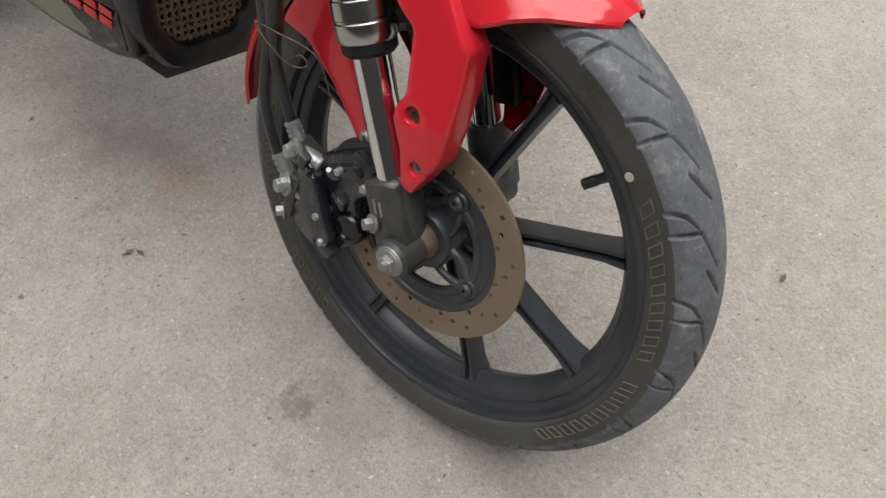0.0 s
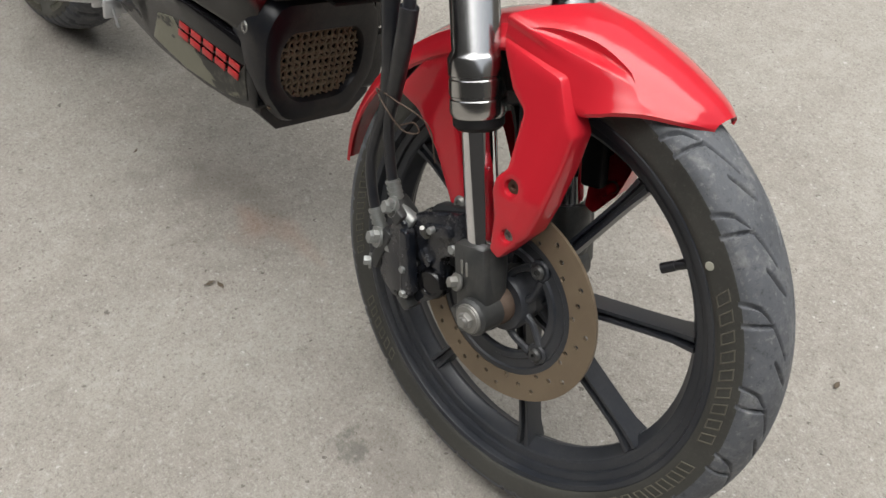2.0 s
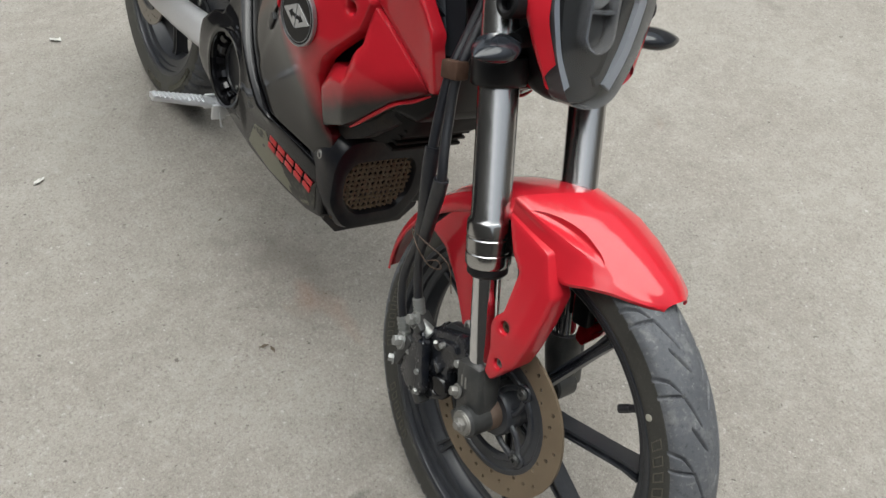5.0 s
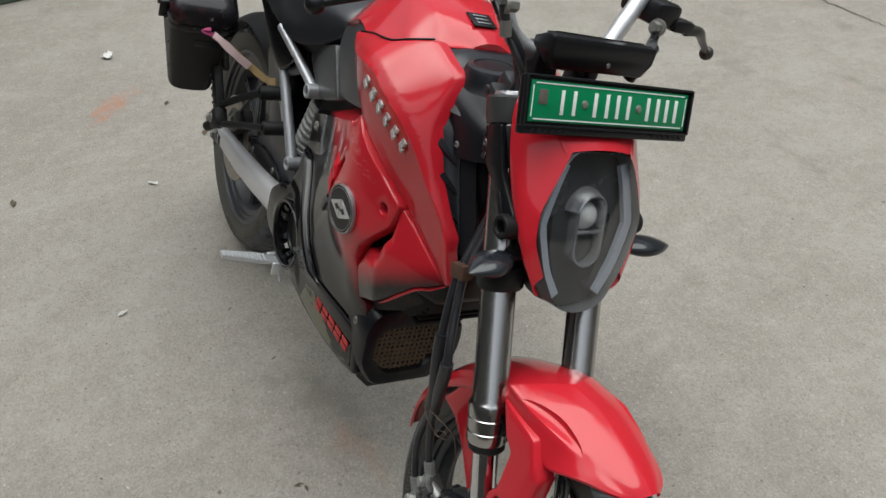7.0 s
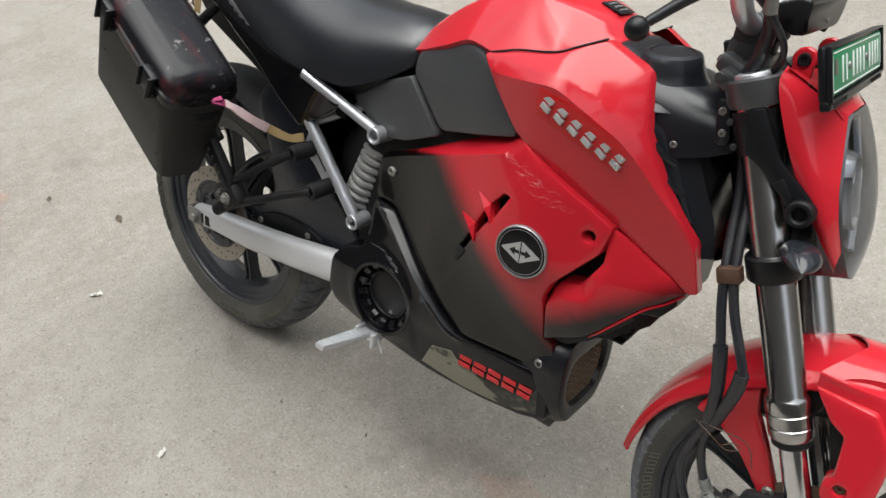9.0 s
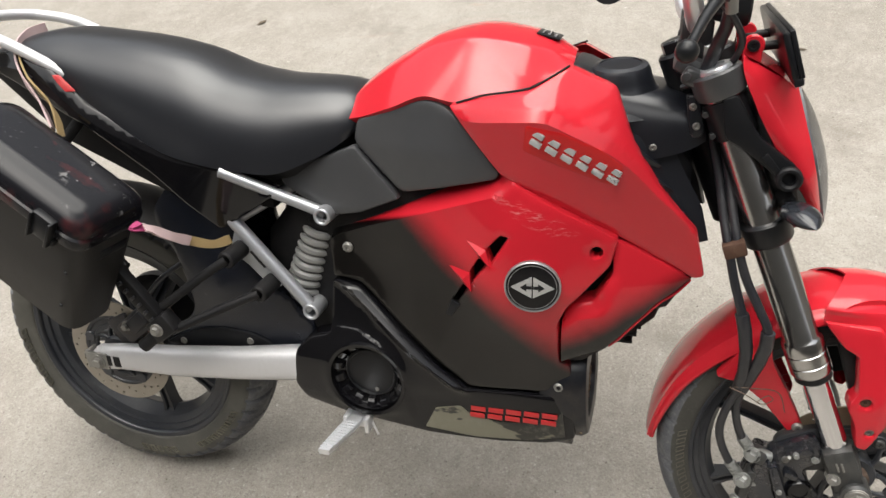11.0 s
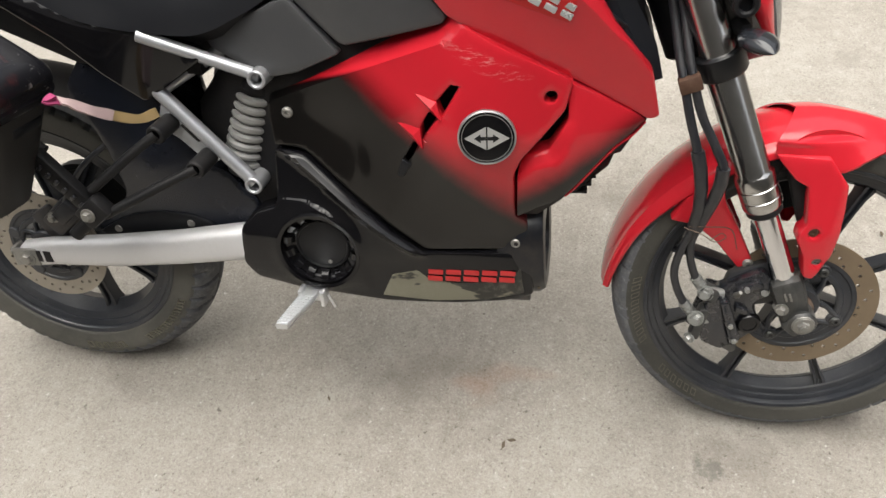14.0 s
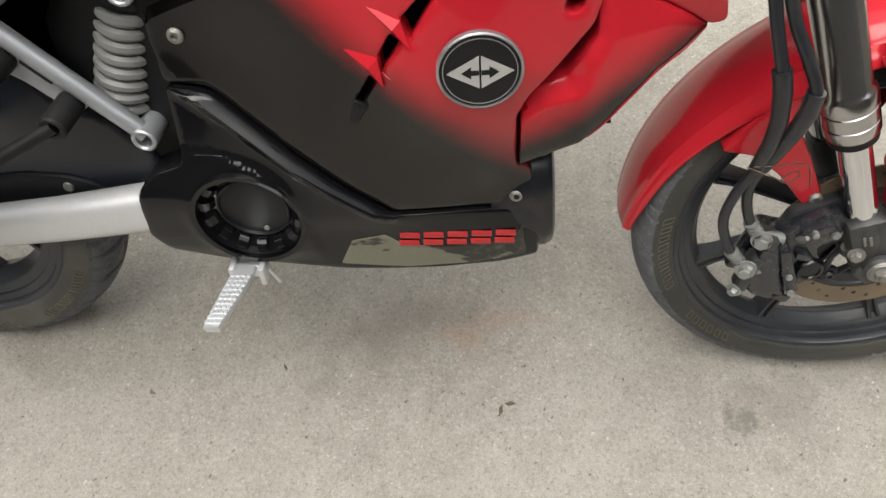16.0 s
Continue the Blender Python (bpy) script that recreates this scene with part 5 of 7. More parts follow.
for s in (-1, 1):
    dx = 0.0 if s < 0 else -0.014
    yo = -0.003
    part("grip", turned((0.994, -0.231, 1.043) if s < 0 else (0.966, 0.206, 1.052), (-0.30, -1, -0.04) if s < 0 else (-0.57, 0.76, -0.31), [(0, 0), (0.020, 0), (0.020, 0.006), *[(0.0165 if k % 2 else 0.0178, 0.010 + 0.005 * k) for k in range(21)], (0.019, 0.118), (0.019, 0.126), (0, 0.128)], 20), rubber_hose, bar, "black rubber grip")
    perch = part("lever_perch", joined(block((1.040 + dx, s * 0.165 + yo, 1.034), (0.052, 0.048, 0.034), 0.008), pipe((1.018 + dx, s * 0.150 + yo, 1.043), (1.008 + dx, s * 0.185 + yo, 1.043), 0.019, 0.012, 20),
                                       block((1.056 + dx, s * 0.200 + yo, 1.024), (0.030, 0.040, 0.018), 0.005)), black_satin, bar, "black brake lever perch")
    if s < 0:
        part("fluid_reservoir", joined(block((1.040 + dx, s * 0.158 + yo, 1.064), (0.046, 0.056, 0.034), 0.006), block((1.040 + dx, s * 0.158 + yo, 1.084), (0.050, 0.060, 0.007), 0.003)), black_satin, perch, "black brake fluid reservoir")
    ball = Vector((1.035, -0.351, 0.977)) if s < 0 else Vector((0.998, 0.338, 0.980))
    root = Vector((1.062 + dx, s * 0.212 + yo, 1.020))
    part("lever", joined(tube([root, root.lerp(ball, 0.25) + Vector((0.010, 0, 0.010)), root.lerp(ball, 0.6) + Vector((0.004, 0, 0.006)), ball], [0.0085, 0.0078, 0.0058, 0.0046], 12, 16), turned(ball - Vector((0, 0, 0.0115)), (0, 0, 1), [(0.0115 * math.sin(a), 0.0115 - 0.0115 * math.cos(a)) for a in np.linspace(0, math.pi, 11)], 18)), black_satin if s < 0 else surface("worn_lever", (0.045, 0.043, 0.04), 0.35, 0.5, dust=0.2), perch, "brake lever with a ball end")
    b = Vector((1.078 + dx, s * 0.138 + yo, 1.020))
    part("banjo_bolt", hexbolt(b, (0.3, -s, 0.1), 0.008, 0.018), bolt_zinc, perch)
    end = Vector((1.075, -0.075, 0.930)) if s < 0 else Vector((1.105, 0.085, 0.985))
    h = part("brake_line", tube([b, b + Vector((0.006, -s * 0.006, -0.02)), b.lerp(end, 0.6) + Vector((0.008, 0, 0)), end, end + Vector((-0.01, 0.0, -0.03))], [0.006, 0.0065, 0.0085, 0.009, 0.009], 12, 0), rubber_hose, bar, "black brake hose")
    part("hose_crimp", tube([b + Vector((0.006, -s * 0.006, -0.016)), b + Vector((0.008, -s * 0.010, -0.034))], 0.0075, 12), bolt_zinc, bar)
    part("switch_box", joined(block((1.012 + dx, s * 0.150 + yo, 1.044), (0.042, 0.030, 0.048), 0.008), block((0.990 + dx, s * 0.150 + yo, 1.050), (0.012, 0.020, 0.016), 0.003)), black_matte, bar, "black switch box")
part("throttle_cable", tube([(1.05, -0.135, 1.015), (1.085, -0.125, 0.985), (1.105, -0.100, 0.945), (1.085, -0.080, 0.905), (1.04, -0.060, 0.880)], 0.0042, 10, 30), rubber_hose, bar, "black cable looping to the yoke")

# ---- body ----
WX = [0.42, 0.53, 0.72, 0.86, 0.95, 1.09]
WZ = [0.27, 0.345, 0.39, 0.47, 0.61, 0.69, 0.77]
WW = [[0.098, 0.106, 0.110, 0.104, 0.098, 0.080],
      [0.114, 0.118, 0.118, 0.113, 0.106, 0.085],
      [0.116, 0.120, 0.128, 0.114, 0.100, 0.085],
      [0.100, 0.104, 0.133, 0.130, 0.100, 0.085],
      [0.090, 0.092, 0.136, 0.168, 0.146, 0.100],
      [0.090, 0.093, 0.135, 0.168, 0.146, 0.104],
      [0.088, 0.096, 0.137, 0.162, 0.148, 0.110]]


def body_width(x, z):
    return curve1(WZ, [curve1(WX, row, x) for row in WW], z)


def to_line(x, z, a, b):
    """Signed distance from the line a-b."""
    d = Vector(b) - Vector(a)
    return ((x - a[0]) * d.y - (z - a[1]) * d.x) / d.length


# inner casing that closes the gaps between the panels
core = bmesh.new()
rings = []
for x, w, z0, z1 in ((0.36, 0.040, 0.36, 0.60), (0.45, 0.072, 0.33, 0.70), (0.55, 0.080, 0.29, 0.80), (0.72, 0.100, 0.28, 0.84), (0.86, 0.108, 0.28, 0.87), (0.898, 0.100, 0.30, 0.87), (0.900, 0.098, 0.445, 0.87), (0.985, 0.082, 0.475, 0.86), (1.035, 0.070, 0.52, 0.80), (1.050, 0.055, 0.56, 0.76)):
    rings.append([Vector((x, sy * w * k, z0 + (z1 - z0) * f)) for sy, k, f in ((-1, 0.8, 0), (-1, 1, 0.12), (-1, 1, 0.88), (-1, 0.8, 1), (1, 0.8, 1), (1, 1, 0.88), (1, 1, 0.12), (1, 0.8, 0))])
core = part("battery_casing", rings_to_bm(rings), dark_core, bike, "dusty black battery and frame casing")
for k in range(7):
    part("casing_rib", block((0.975 + 0.006 * k, 0, 0.475 + 0.014 * k), (0.060, 0.130, 0.005), 0.0015), dark_core, core)

TOPEDGE = ((0.506, 0.651), (0.800, 0.767))
SLOT1 = [(0.824, 0.682), (0.812, 0.683), (0.788, 0.655), (0.797, 0.636)]
SLOT2 = [(0.786, 0.641), (0.776, 0.638), (0.763, 0.615), (0.764, 0.596), (0.789, 0.631)]
SLOT3 = [(0.758, 0.586), (0.751, 0.590), (0.733, 0.560), (0.739, 0.556)]


def main_width(x, z):
    w = body_width(x, z)
    d = abs(to_line(x, z, *TOPEDGE))
    if d < 0.026:
        w -= (0.026 - d) * 1.7 * max(0.0, min(1.0, (0.835 - x) / 0.045))
    # raised cheek in front of the slots
    w += 0.0015 * max(0.0, min(1.0, (to_line(x, z, (0.722, 0.52), (0.818, 0.70))) / 0.012))
    return w


MAIN = [(0.512, 0.654), (0.787, 0.761), (0.808, 0.777), (0.910, 0.722), (0.976, 0.684), (0.967, 0.642), (0.909, 0.572), (0.897, 0.542), (0.898, 0.456), (0.914, 0.446), (0.922, 0.391), (0.752, 0.392), (0.558, 0.549), (0.507, 0.553), (0.505, 0.600)]
for s in (-1, 1):
    side = part("side_panel", shell(MAIN, main_width, 0.020, 0.004, 0.008, 0.006, (circle(0.947, 0.664, 0.0085, 16), SLOT1, SLOT2, SLOT3), s, ([(x, 0.6268 + 0.39456 * (x - 0.5155)) for x in (0.5176, 0.590, 0.660, 0.730, 0.800)],)), side_paint, bike, "red side panel airbrushed into black, with slots and a round badge", 24)
    w = main_width(0.862, 0.613) + 0.003
    normal = Vector((0.10, s, -0.02)).normalized()
    c = Vector((0.862, s * w, 0.613))
    part("badge_disc", turned(c - normal * 0.004, normal, [(0, 0.0055), (0.0375, 0.0055), (0.0385, 0.004), (0.0385, -0.004)], 48), black_gloss, side, "round black badge with a silver rim")
    part("badge_rim", turned(c - normal * 0.004, normal, [(0.0384, 0), (0.0384, 0.0060), (0.0396, 0.0066), (0.0410, 0.0055), (0.0410, 0)], 48), rim_steel, side)
    part("badge_ring", turned(c - normal * 0.004, normal, [(0.0345, 0.0052), (0.0345, 0.0062), (0.0354, 0.0062), (0.0354, 0.0052)], 48, True), rim_steel, side, "thin silver inner ring")
    for e in (-1, 1):
        t1 = Vector((1, 0, 0)) - normal * normal.x
        t1.normalize()
        t2 = normal.cross(t1) * (-s)
        t2 = t2 if t2.z > 0 else -t2
        half = [(e * 0.0010, 0.0172), (e * 0.0315, 0.0), (e * 0.0010, -0.0172)]
        arrow = [(e * 0.0012, 0.0026), (e * 0.0085, 0.0026), (e * 0.0085, 0.0066), (e * 0.0178, 0.0), (e * 0.0085, -0.0066), (e * 0.0085, -0.0026), (e * 0.0012, -0.0026)]
        for piece, lo, hi, mat in ((half, 0.0012, 0.0028, badge_silver), (arrow, 0.0024, 0.0031, black_satin)):
            k = len(piece)
            vs = [c + normal * o + t1 * a + t2 * b for o in (lo, hi) for a, b in piece]
            part("badge_chevron" if k == 3 else "badge_arrow", add(bmesh.new(), vs, [tuple(range(k)), tuple(range(k, 2 * k))] + [(i, (i + 1) % k, (i + 1) % k + k, i + k) for i in range(k)]), mat, side)
    part("panel_screw", turned((0.540, s * (main_width(0.540, 0.610) + 0.001), 0.610), (0, s, 0), [(0.009, 0), (0.009, 0.003), (0.0065, 0.005), (0.0038, 0.005), (0.003, 0.002), (0, 0.002)], 16), bolt_zinc, side)
    # red blades that stand over the slots
    for tip, top, low, foot in (((0.754, 0.667), (0.790, 0.657), (0.797, 0.630), (0.783, 0.639)), ((0.724, 0.619), (0.762, 0.613), (0.765, 0.582), (0.752, 0.592))):
        y = main_width(*low)
        blade = [(*tip, main_width(*tip) - 0.001), (*top, main_width(*top) + 0.0025), (*low, y + 0.003), (*foot, main_width(*foot) + 0.001)]
        face = [Vector((x, s * w, z)) for x, z, w in blade]
        mid = Vector((tip[0] * 0.3 + top[0] * 0.3 + low[0] * 0.4, s * (y + 0.0025), tip[1] * 0.3 + top[1] * 0.3 + low[1] * 0.4))
        back = [p - Y * (s * 0.008) for p in face]
        part("slot_blade", add(bmesh.new(), face + [mid] + back, [(0, 1, 4), (1, 2, 4), (2, 3, 4), (3, 0, 4)] + [(i, i + 5, (i + 1) % 4 + 5, (i + 1) % 4) for i in range(4)]), red_paint, side, "red spiked blade beside the slot", 20)

    part("slot_foot", shell([(0.730, 0.559), (0.725, 0.548), (0.719, 0.530), (0.729, 0.528), (0.737, 0.541), (0.744, 0.552), (0.739, 0.555), (0.734, 0.557)], lambda x, z: main_width(x, z) + 0.0035, 0.006, 0.002, 0.006, 0.003, (), s), black_satin, side, "black moulded foot at the end of the slots")
    # tongue below the scoop
    TONGUE = [(0.972, 0.680), (1.006, 0.662), (1.082, 0.614), (1.060, 0.594), (1.036, 0.577), (1.005, 0.541), (0.985, 0.517), (0.964, 0.497), (0.929, 0.476), (0.8995, 0.457), (0.901, 0.537), (0.905, 0.558), (0.914, 0.571), (0.945, 0.581), (0.971, 0.627), (0.969, 0.668)]
    NOTCH = [(0.894, 0.545), (0.905, 0.559), (0.914, 0.571), (0.945, 0.581), (0.971, 0.627), (0.969, 0.682)]

    def tongue_width(x, z):
        w = curve1([0.45, 0.53, 0.60, 0.68], [0.120, 0.140, 0.147, 0.135], z) - 0.42 * max(0.0, x - 0.965)
        # a sloping band turns in towards the opening
        e = 1.0
        for (x0, z0), (x1, z1) in zip(NOTCH, NOTCH[1:]):
            u = max(0.0, min(1.0, ((x - x0) * (x1 - x0) + (z - z0) * (z1 - z0)) / ((x1 - x0) ** 2 + (z1 - z0) ** 2)))
            e = min(e, math.hypot(x - x0 - u * (x1 - x0), z - z0 - u * (z1 - z0)))
        band = curve1([0.53, 0.58, 0.61, 0.68], [0.019, 0.024, 0.015, 0.007], z)
        return w - 0.55 * max(0.0, band - e)
    part("front_side_panel", shell(TONGUE, tongue_width, 0.030, 0.004, 0.007, 0.004, (), s, ([(0.905, 0.544), (0.925, 0.551), (0.947, 0.555), (0.957, 0.567), (0.970, 0.588), (0.985, 0.611), (0.980, 0.640), (0.978, 0.664)],)), tongue_paint, bike, "red lower front panel with a black airbrushed edge", 26)
    part("panel_lip", tube([(x, s * (tongue_width(x, z) - 0.007), z - 0.002) for x, z in spline([(0.972, 0.502), (0.985, 0.516), (1.005, 0.540), (1.036, 0.575), (1.060, 0.592), (1.080, 0.611)], 24)], [0.0012, 0.0028, 0.0032, 0.0032, 0.0028, 0.0014], 8), red_paint, bike, "thin red lip along the panel's lower edge")

    # shoulder scoop with the emblem
    SCOOP = [(0.736, 0.866), (0.790, 0.880), (0.846, 0.890), (0.894, 0.914), (0.956, 0.884), (0.984, 0.822), (1.030, 0.752), (1.080, 0.692), (1.097, 0.620), (1.082, 0.614), (0.974, 0.682), (0.908, 0.720), (0.808, 0.774)]
    CR_X, CR_Z = [0.736, 0.766, 0.830, 0.866, 0.912, 0.956, 0.988, 1.030, 1.062, 1.095], [0.864, 0.848, 0.854, 0.857, 0.838, 0.814, 0.788, 0.742, 0.712, 0.66]
    SW_X, SW_W = [0.736, 0.80, 0.86, 0.92, 0.98, 1.04, 1.095], [0.150, 0.172, 0.184, 0.174, 0.154, 0.131, 0.112]

    def scoop_width(x, z):
        w, zc = curve1(SW_X, SW_W, x), curve1(CR_X, CR_Z, x)
        if z > zc:
            # a narrow chamfer above the crease, then the broad face that turns up to the tank
            k = curve1([0.74, 0.88, 0.98, 1.09], [0.55, 1.15, 1.05, 0.75], x)
            b = min(0.016, z - zc)
            return w - 0.55 * k * b - 1.12 * k * (z - zc - b)
        return w - 0.26 * (zc - z)
    scoop = part("shoulder_scoop", shell(SCOOP, scoop_width, 0.016, 0.004, 0.007, 0.006, (), s, ([(x, curve1(CR_X, CR_Z, x)) for x in np.linspace(0.742, 1.088, 24)], [(x, curve1(CR_X, CR_Z, x) + 0.016) for x in np.linspace(0.80, 1.03, 18)])), red_paint, bike, "red shoulder scoop with a silver emblem", 24)
    seam = [(0.748, 0.8695), (0.765, 0.874), (0.790, 0.881), (0.846, 0.891), (0.870, 0.902), (0.894, 0.914)]
    part("seam_gap", tube([(x, s * (scoop_width(x, z) - 0.002), z + 0.001) for x, z in spline(seam, 24)], 0.0015, 8), dark_core, scoop, "dark seam below the tank")
    part("emblem_patch", shell([(0.850, 0.852), (0.897, 0.843), (0.945, 0.821), (0.976, 0.795), (0.968, 0.764), (0.845, 0.816)], lambda x, z: scoop_width(x, z) + 0.0008, 0.002, 0.0006, 0.008, 0.004, (), s), patch_red, scoop, "thin red backing patch of the emblem")
    e0, e1 = Vector((0.856, 0.838)), Vector((0.976, 0.776))
    for k in range(6):
        u = (k + 0.45) / 6
        q = e0.lerp(e1, u)
        ang = math.atan2(e1.y - e0.y, e1.x - e0.x)
        w = scoop_width(q.x, q.y)
        m = Matrix.Rotation(-ang, 3, "Y") @ Matrix.Rotation(radians(s * 9), 3, "Z")
        pieces = [block(Vector((q.x, s * (w + 0.0015), q.y)) + m @ Vector((dx, 0, dz)), (lx, 0.005, lz), 0.001, m) for dx, dz, lx, lz in ((-0.001, 0.0056, 0.0160, 0.0082), (0.001, -0.0056, 0.0160, 0.0082))]
        part("emblem_bar", joined(*pieces), badge_silver, scoop, "silver emblem piece")

    # grey cheeks below the tank
    part("tank_cheek", shell([(0.572, 0.826), (0.690, 0.868), (0.722, 0.864), (0.745, 0.846), (0.808, 0.772), (0.802, 0.760), (0.645, 0.718), (0.565, 0.790)], lambda x, z: curve1([0.56, 0.66, 0.74, 0.81], [0.092, 0.122, 0.140, 0.148], x) - 0.10 * abs(z - 0.79), 0.016, 0.006, 0.009, 0.012, (), s), grey_satin, bike, "dark grey satin panel under the tank")
    part("seat_side_cover", shell([(0.568, 0.786), (0.642, 0.708), (0.570, 0.676), (0.515, 0.664), (0.430, 0.708), (0.424, 0.724), (0.50, 0.760)], lambda x, z: curve1([0.42, 0.50, 0.64], [0.085, 0.094, 0.112], x), 0.014, 0.004, 0.009, 0.006, (), s), grey_satin, bike, "dark grey satin cover below the seat")

    # lower motor cover with the round port
    LOW = [(0.507, 0.549), (0.556, 0.543), (0.750, 0.386), (0.924, 0.385), (0.928, 0.298), (0.880, 0.282), (0.805, 0.273), (0.674, 0.269), (0.514, 0.283), (0.440, 0.303), (0.422, 0.338), (0.431, 0.408), (0.460, 0.440), (0.500, 0.452)]

    LEDGE_X, LEDGE_Z = [0.43, 0.478, 0.535, 0.592, 0.620, 0.640, 0.650], [0.452, 0.470, 0.469, 0.451, 0.413, 0.360, 0.300]

    def low_width(x, z):
        w = body_width(x, z) + 0.004
        r = math.hypot(x - 0.567, z - 0.372)
        ledge = curve1(LEDGE_X, LEDGE_Z, x)
        w += 0.0042 * max(0.0, min(1.0, (ledge - z) / 0.007)) * max(0.0, min(1.0, (0.655 - x) / 0.012)) * max(0.0, min(1.0, (z - 0.285) / 0.03))
        w += 0.003 * math.exp(-((r - 0.072) / 0.012) ** 2)
        ridge = to_line(x, z, (0.550, 0.534), (0.738, 0.387))
        w += 0.011 * max(0.0, 1 - abs(ridge) / (0.012 if ridge < 0 else 0.016)) * max(0.0, min(1.0, (z - 0.372) / 0.022))
        return w
    low = part("motor_cover", shell(LOW, low_width, 0.030, 0.005, 0.0065, 0.008, (circle(0.567, 0.374, 0.066, 40),), s, ([(0.5545, 0.5305), (0.6, 0.4949), (0.65, 0.4558), (0.70, 0.4167), (0.735, 0.3893)], [(0.56, 0.506), (0.60, 0.4747), (0.65, 0.4356), (0.70, 0.3965)], [(x, curve1(LEDGE_X, LEDGE_Z, x)) for x in np.linspace(0.444, 0.632, 12)], [(x, curve1(LEDGE_X, LEDGE_Z, x) - 0.007) for x in np.linspace(0.444, 0.628, 12)])), black_gloss, bike, "gloss black lower cover with a round port")
    c = Vector((0.567, 0, 0.374))
    part("port_ring", turned(c + Y * s * 0.085, (0, s, 0), [(0.066, 0.046), (0.072, 0.047), (0.073, 0.043), (0.072, 0.036), (0.064, 0.041), (0.062, 0.030), (0.052, 0.022), (0.047, 0.020)], 56), black_gloss, low, "gloss black port ring")
    part("port_face", turned(c + Y * s * 0.085, (0, s, 0), [(0.048, 0.020), (0.046, 0.0235), (0.044, 0.0235), (0.0425, 0.0205), (0.030, 0.0215), (0, 0.022)], 48), black_satin, low, "smooth black cap inside the port")
    part("port_screw", turned(c + Vector((0.010, s * 0.107, -0.033)), (0, s, 0), [(0.004, 0), (0.0035, 0.002), (0, 0.002)], 10), bolt_zinc, low)
    for k in range(14):
        a = 2 * math.pi * (k + 0.5) / 14
        d, t = Vector((math.cos(a), 0, math.sin(a))), Vector((-math.sin(a), 0, math.cos(a)))
        # a stout tooth: flat top, chamfered towards the cap
        prof = [(0.0485, 0.106), (0.0500, 0.113), (0.0560, 0.1195), (0.0640, 0.1215), (0.0650, 0.106)]
        vs = [c + d * r + Y * (s * y) + t * (e * (0.0062 + (0.0016 if y < 0.11 else 0.0))) for e in (-1, 1) for r, y in prof]
        part("port_rib", add(bmesh.new(), vs, [(0, 1, 2, 3, 4), (9, 8, 7, 6, 5)] + [(i, i + 5, (i + 1) % 5 + 5, (i + 1) % 5) for i in range(5)]), black_gloss, low)
    part("cover_bolt", turned((0.898, s * (main_width(0.898, 0.403) - 0.001), 0.403), (0, s, 0), [(0.0085, 0), (0.0085, 0.004), (0.0065, 0.006), (0.004, 0.006), (0.003, 0.003), (0, 0.003)], 18), bolt_zinc, low, "zinc socket bolt")
    if s < 0:
        part("torn_sticker", shell([(0.668, 0.284), (0.690, 0.332), (0.735, 0.345), (0.755, 0.325), (0.800, 0.320), (0.890, 0.330), (0.906, 0.358), (0.912, 0.304), (0.85, 0.286), (0.76, 0.279)], lambda x, z: low_width(x, z) + 0.0012, 0.001, 0.0004, 0.009, 0.003, (), s), camo_sticker, low, "torn olive camouflage sticker")
        e0, e1 = Vector((0.750, 0.337)), Vector((0.900, 0.340))
        for k in range(5):
            q = e0.lerp(e1, (k + 0.5) / 5)
            w = low_width(q.x, q.y) + 0.002
            sl = 0.12
            gl = [block(Vector((q.x + dx + dz * sl, s * w, q.y + dz)), (lx, 0.0016, lz), 0.0004) for dx, dz, lx, lz in ((0.0, 0.0066, 0.0250, 0.0092), (0.0, -0.0066, 0.0250, 0.0092))]
            part("sticker_bar", joined(*gl), letter_red, low, "red sticker mark")

# front grille of the belly
housing_rows = []
for x, w, z0, z1 in ((0.870, 0.094, 0.290, 0.440), (0.905, 0.098, 0.278, 0.450), (0.934, 0.098, 0.278, 0.452), (0.944, 0.093, 0.284, 0.446), (0.947, 0.082, 0.296, 0.428), (0.944, 0.070, 0.308, 0.410), (0.934, 0.065, 0.312, 0.404), (0.918, 0.064, 0.313, 0.403)):
    prof = softened([(-w * 0.58, z0), (w * 0.58, z0), (w * 0.97, z0 + (z1 - z0) * 0.32), (w, z0 + (z1 - z0) * 0.78), (w * 0.78, z1), (-w * 0.78, z1), (-w, z0 + (z1 - z0) * 0.78), (-w * 0.97, z0 + (z1 - z0) * 0.32)], 0.020, 5)
    housing_rows.append([Vector((x + 0.05 * (0.34 - z), y - 0.018, z)) for y, z in prof])
belly = part("belly_grille", rings_to_bm(housing_rows, True, False), belly_plastic, bike, "muddy black belly housing with a brown mesh grille")
bm = bmesh.new()
for k in range(11):
    z = 0.306 + 0.0098 * k
    merge(bm, tube([(0.934 + 0.05 * (0.34 - z), y, z + (0.0018 if (i + k) % 2 else -0.0018)) for i, y in enumerate(np.linspace(-0.095, 0.055, 29))], 0.0026, 5))
for k in range(15):
    y = -0.090 + 0.010 * k
    merge(bm, tube([(0.934 + 0.05 * (0.34 - z) + (0.002 if (i + k) % 2 else -0.001), y, z) for i, z in enumerate(np.linspace(0.302, 0.410, 19))], 0.0024, 5))
part("mesh_grille", bm, mesh_brown, belly, "brown dust-caked wire mesh")
part("grille_back", block((0.908, -0.018, 0.356), (0.02, 0.15, 0.115), 0.004), dark_core, belly)
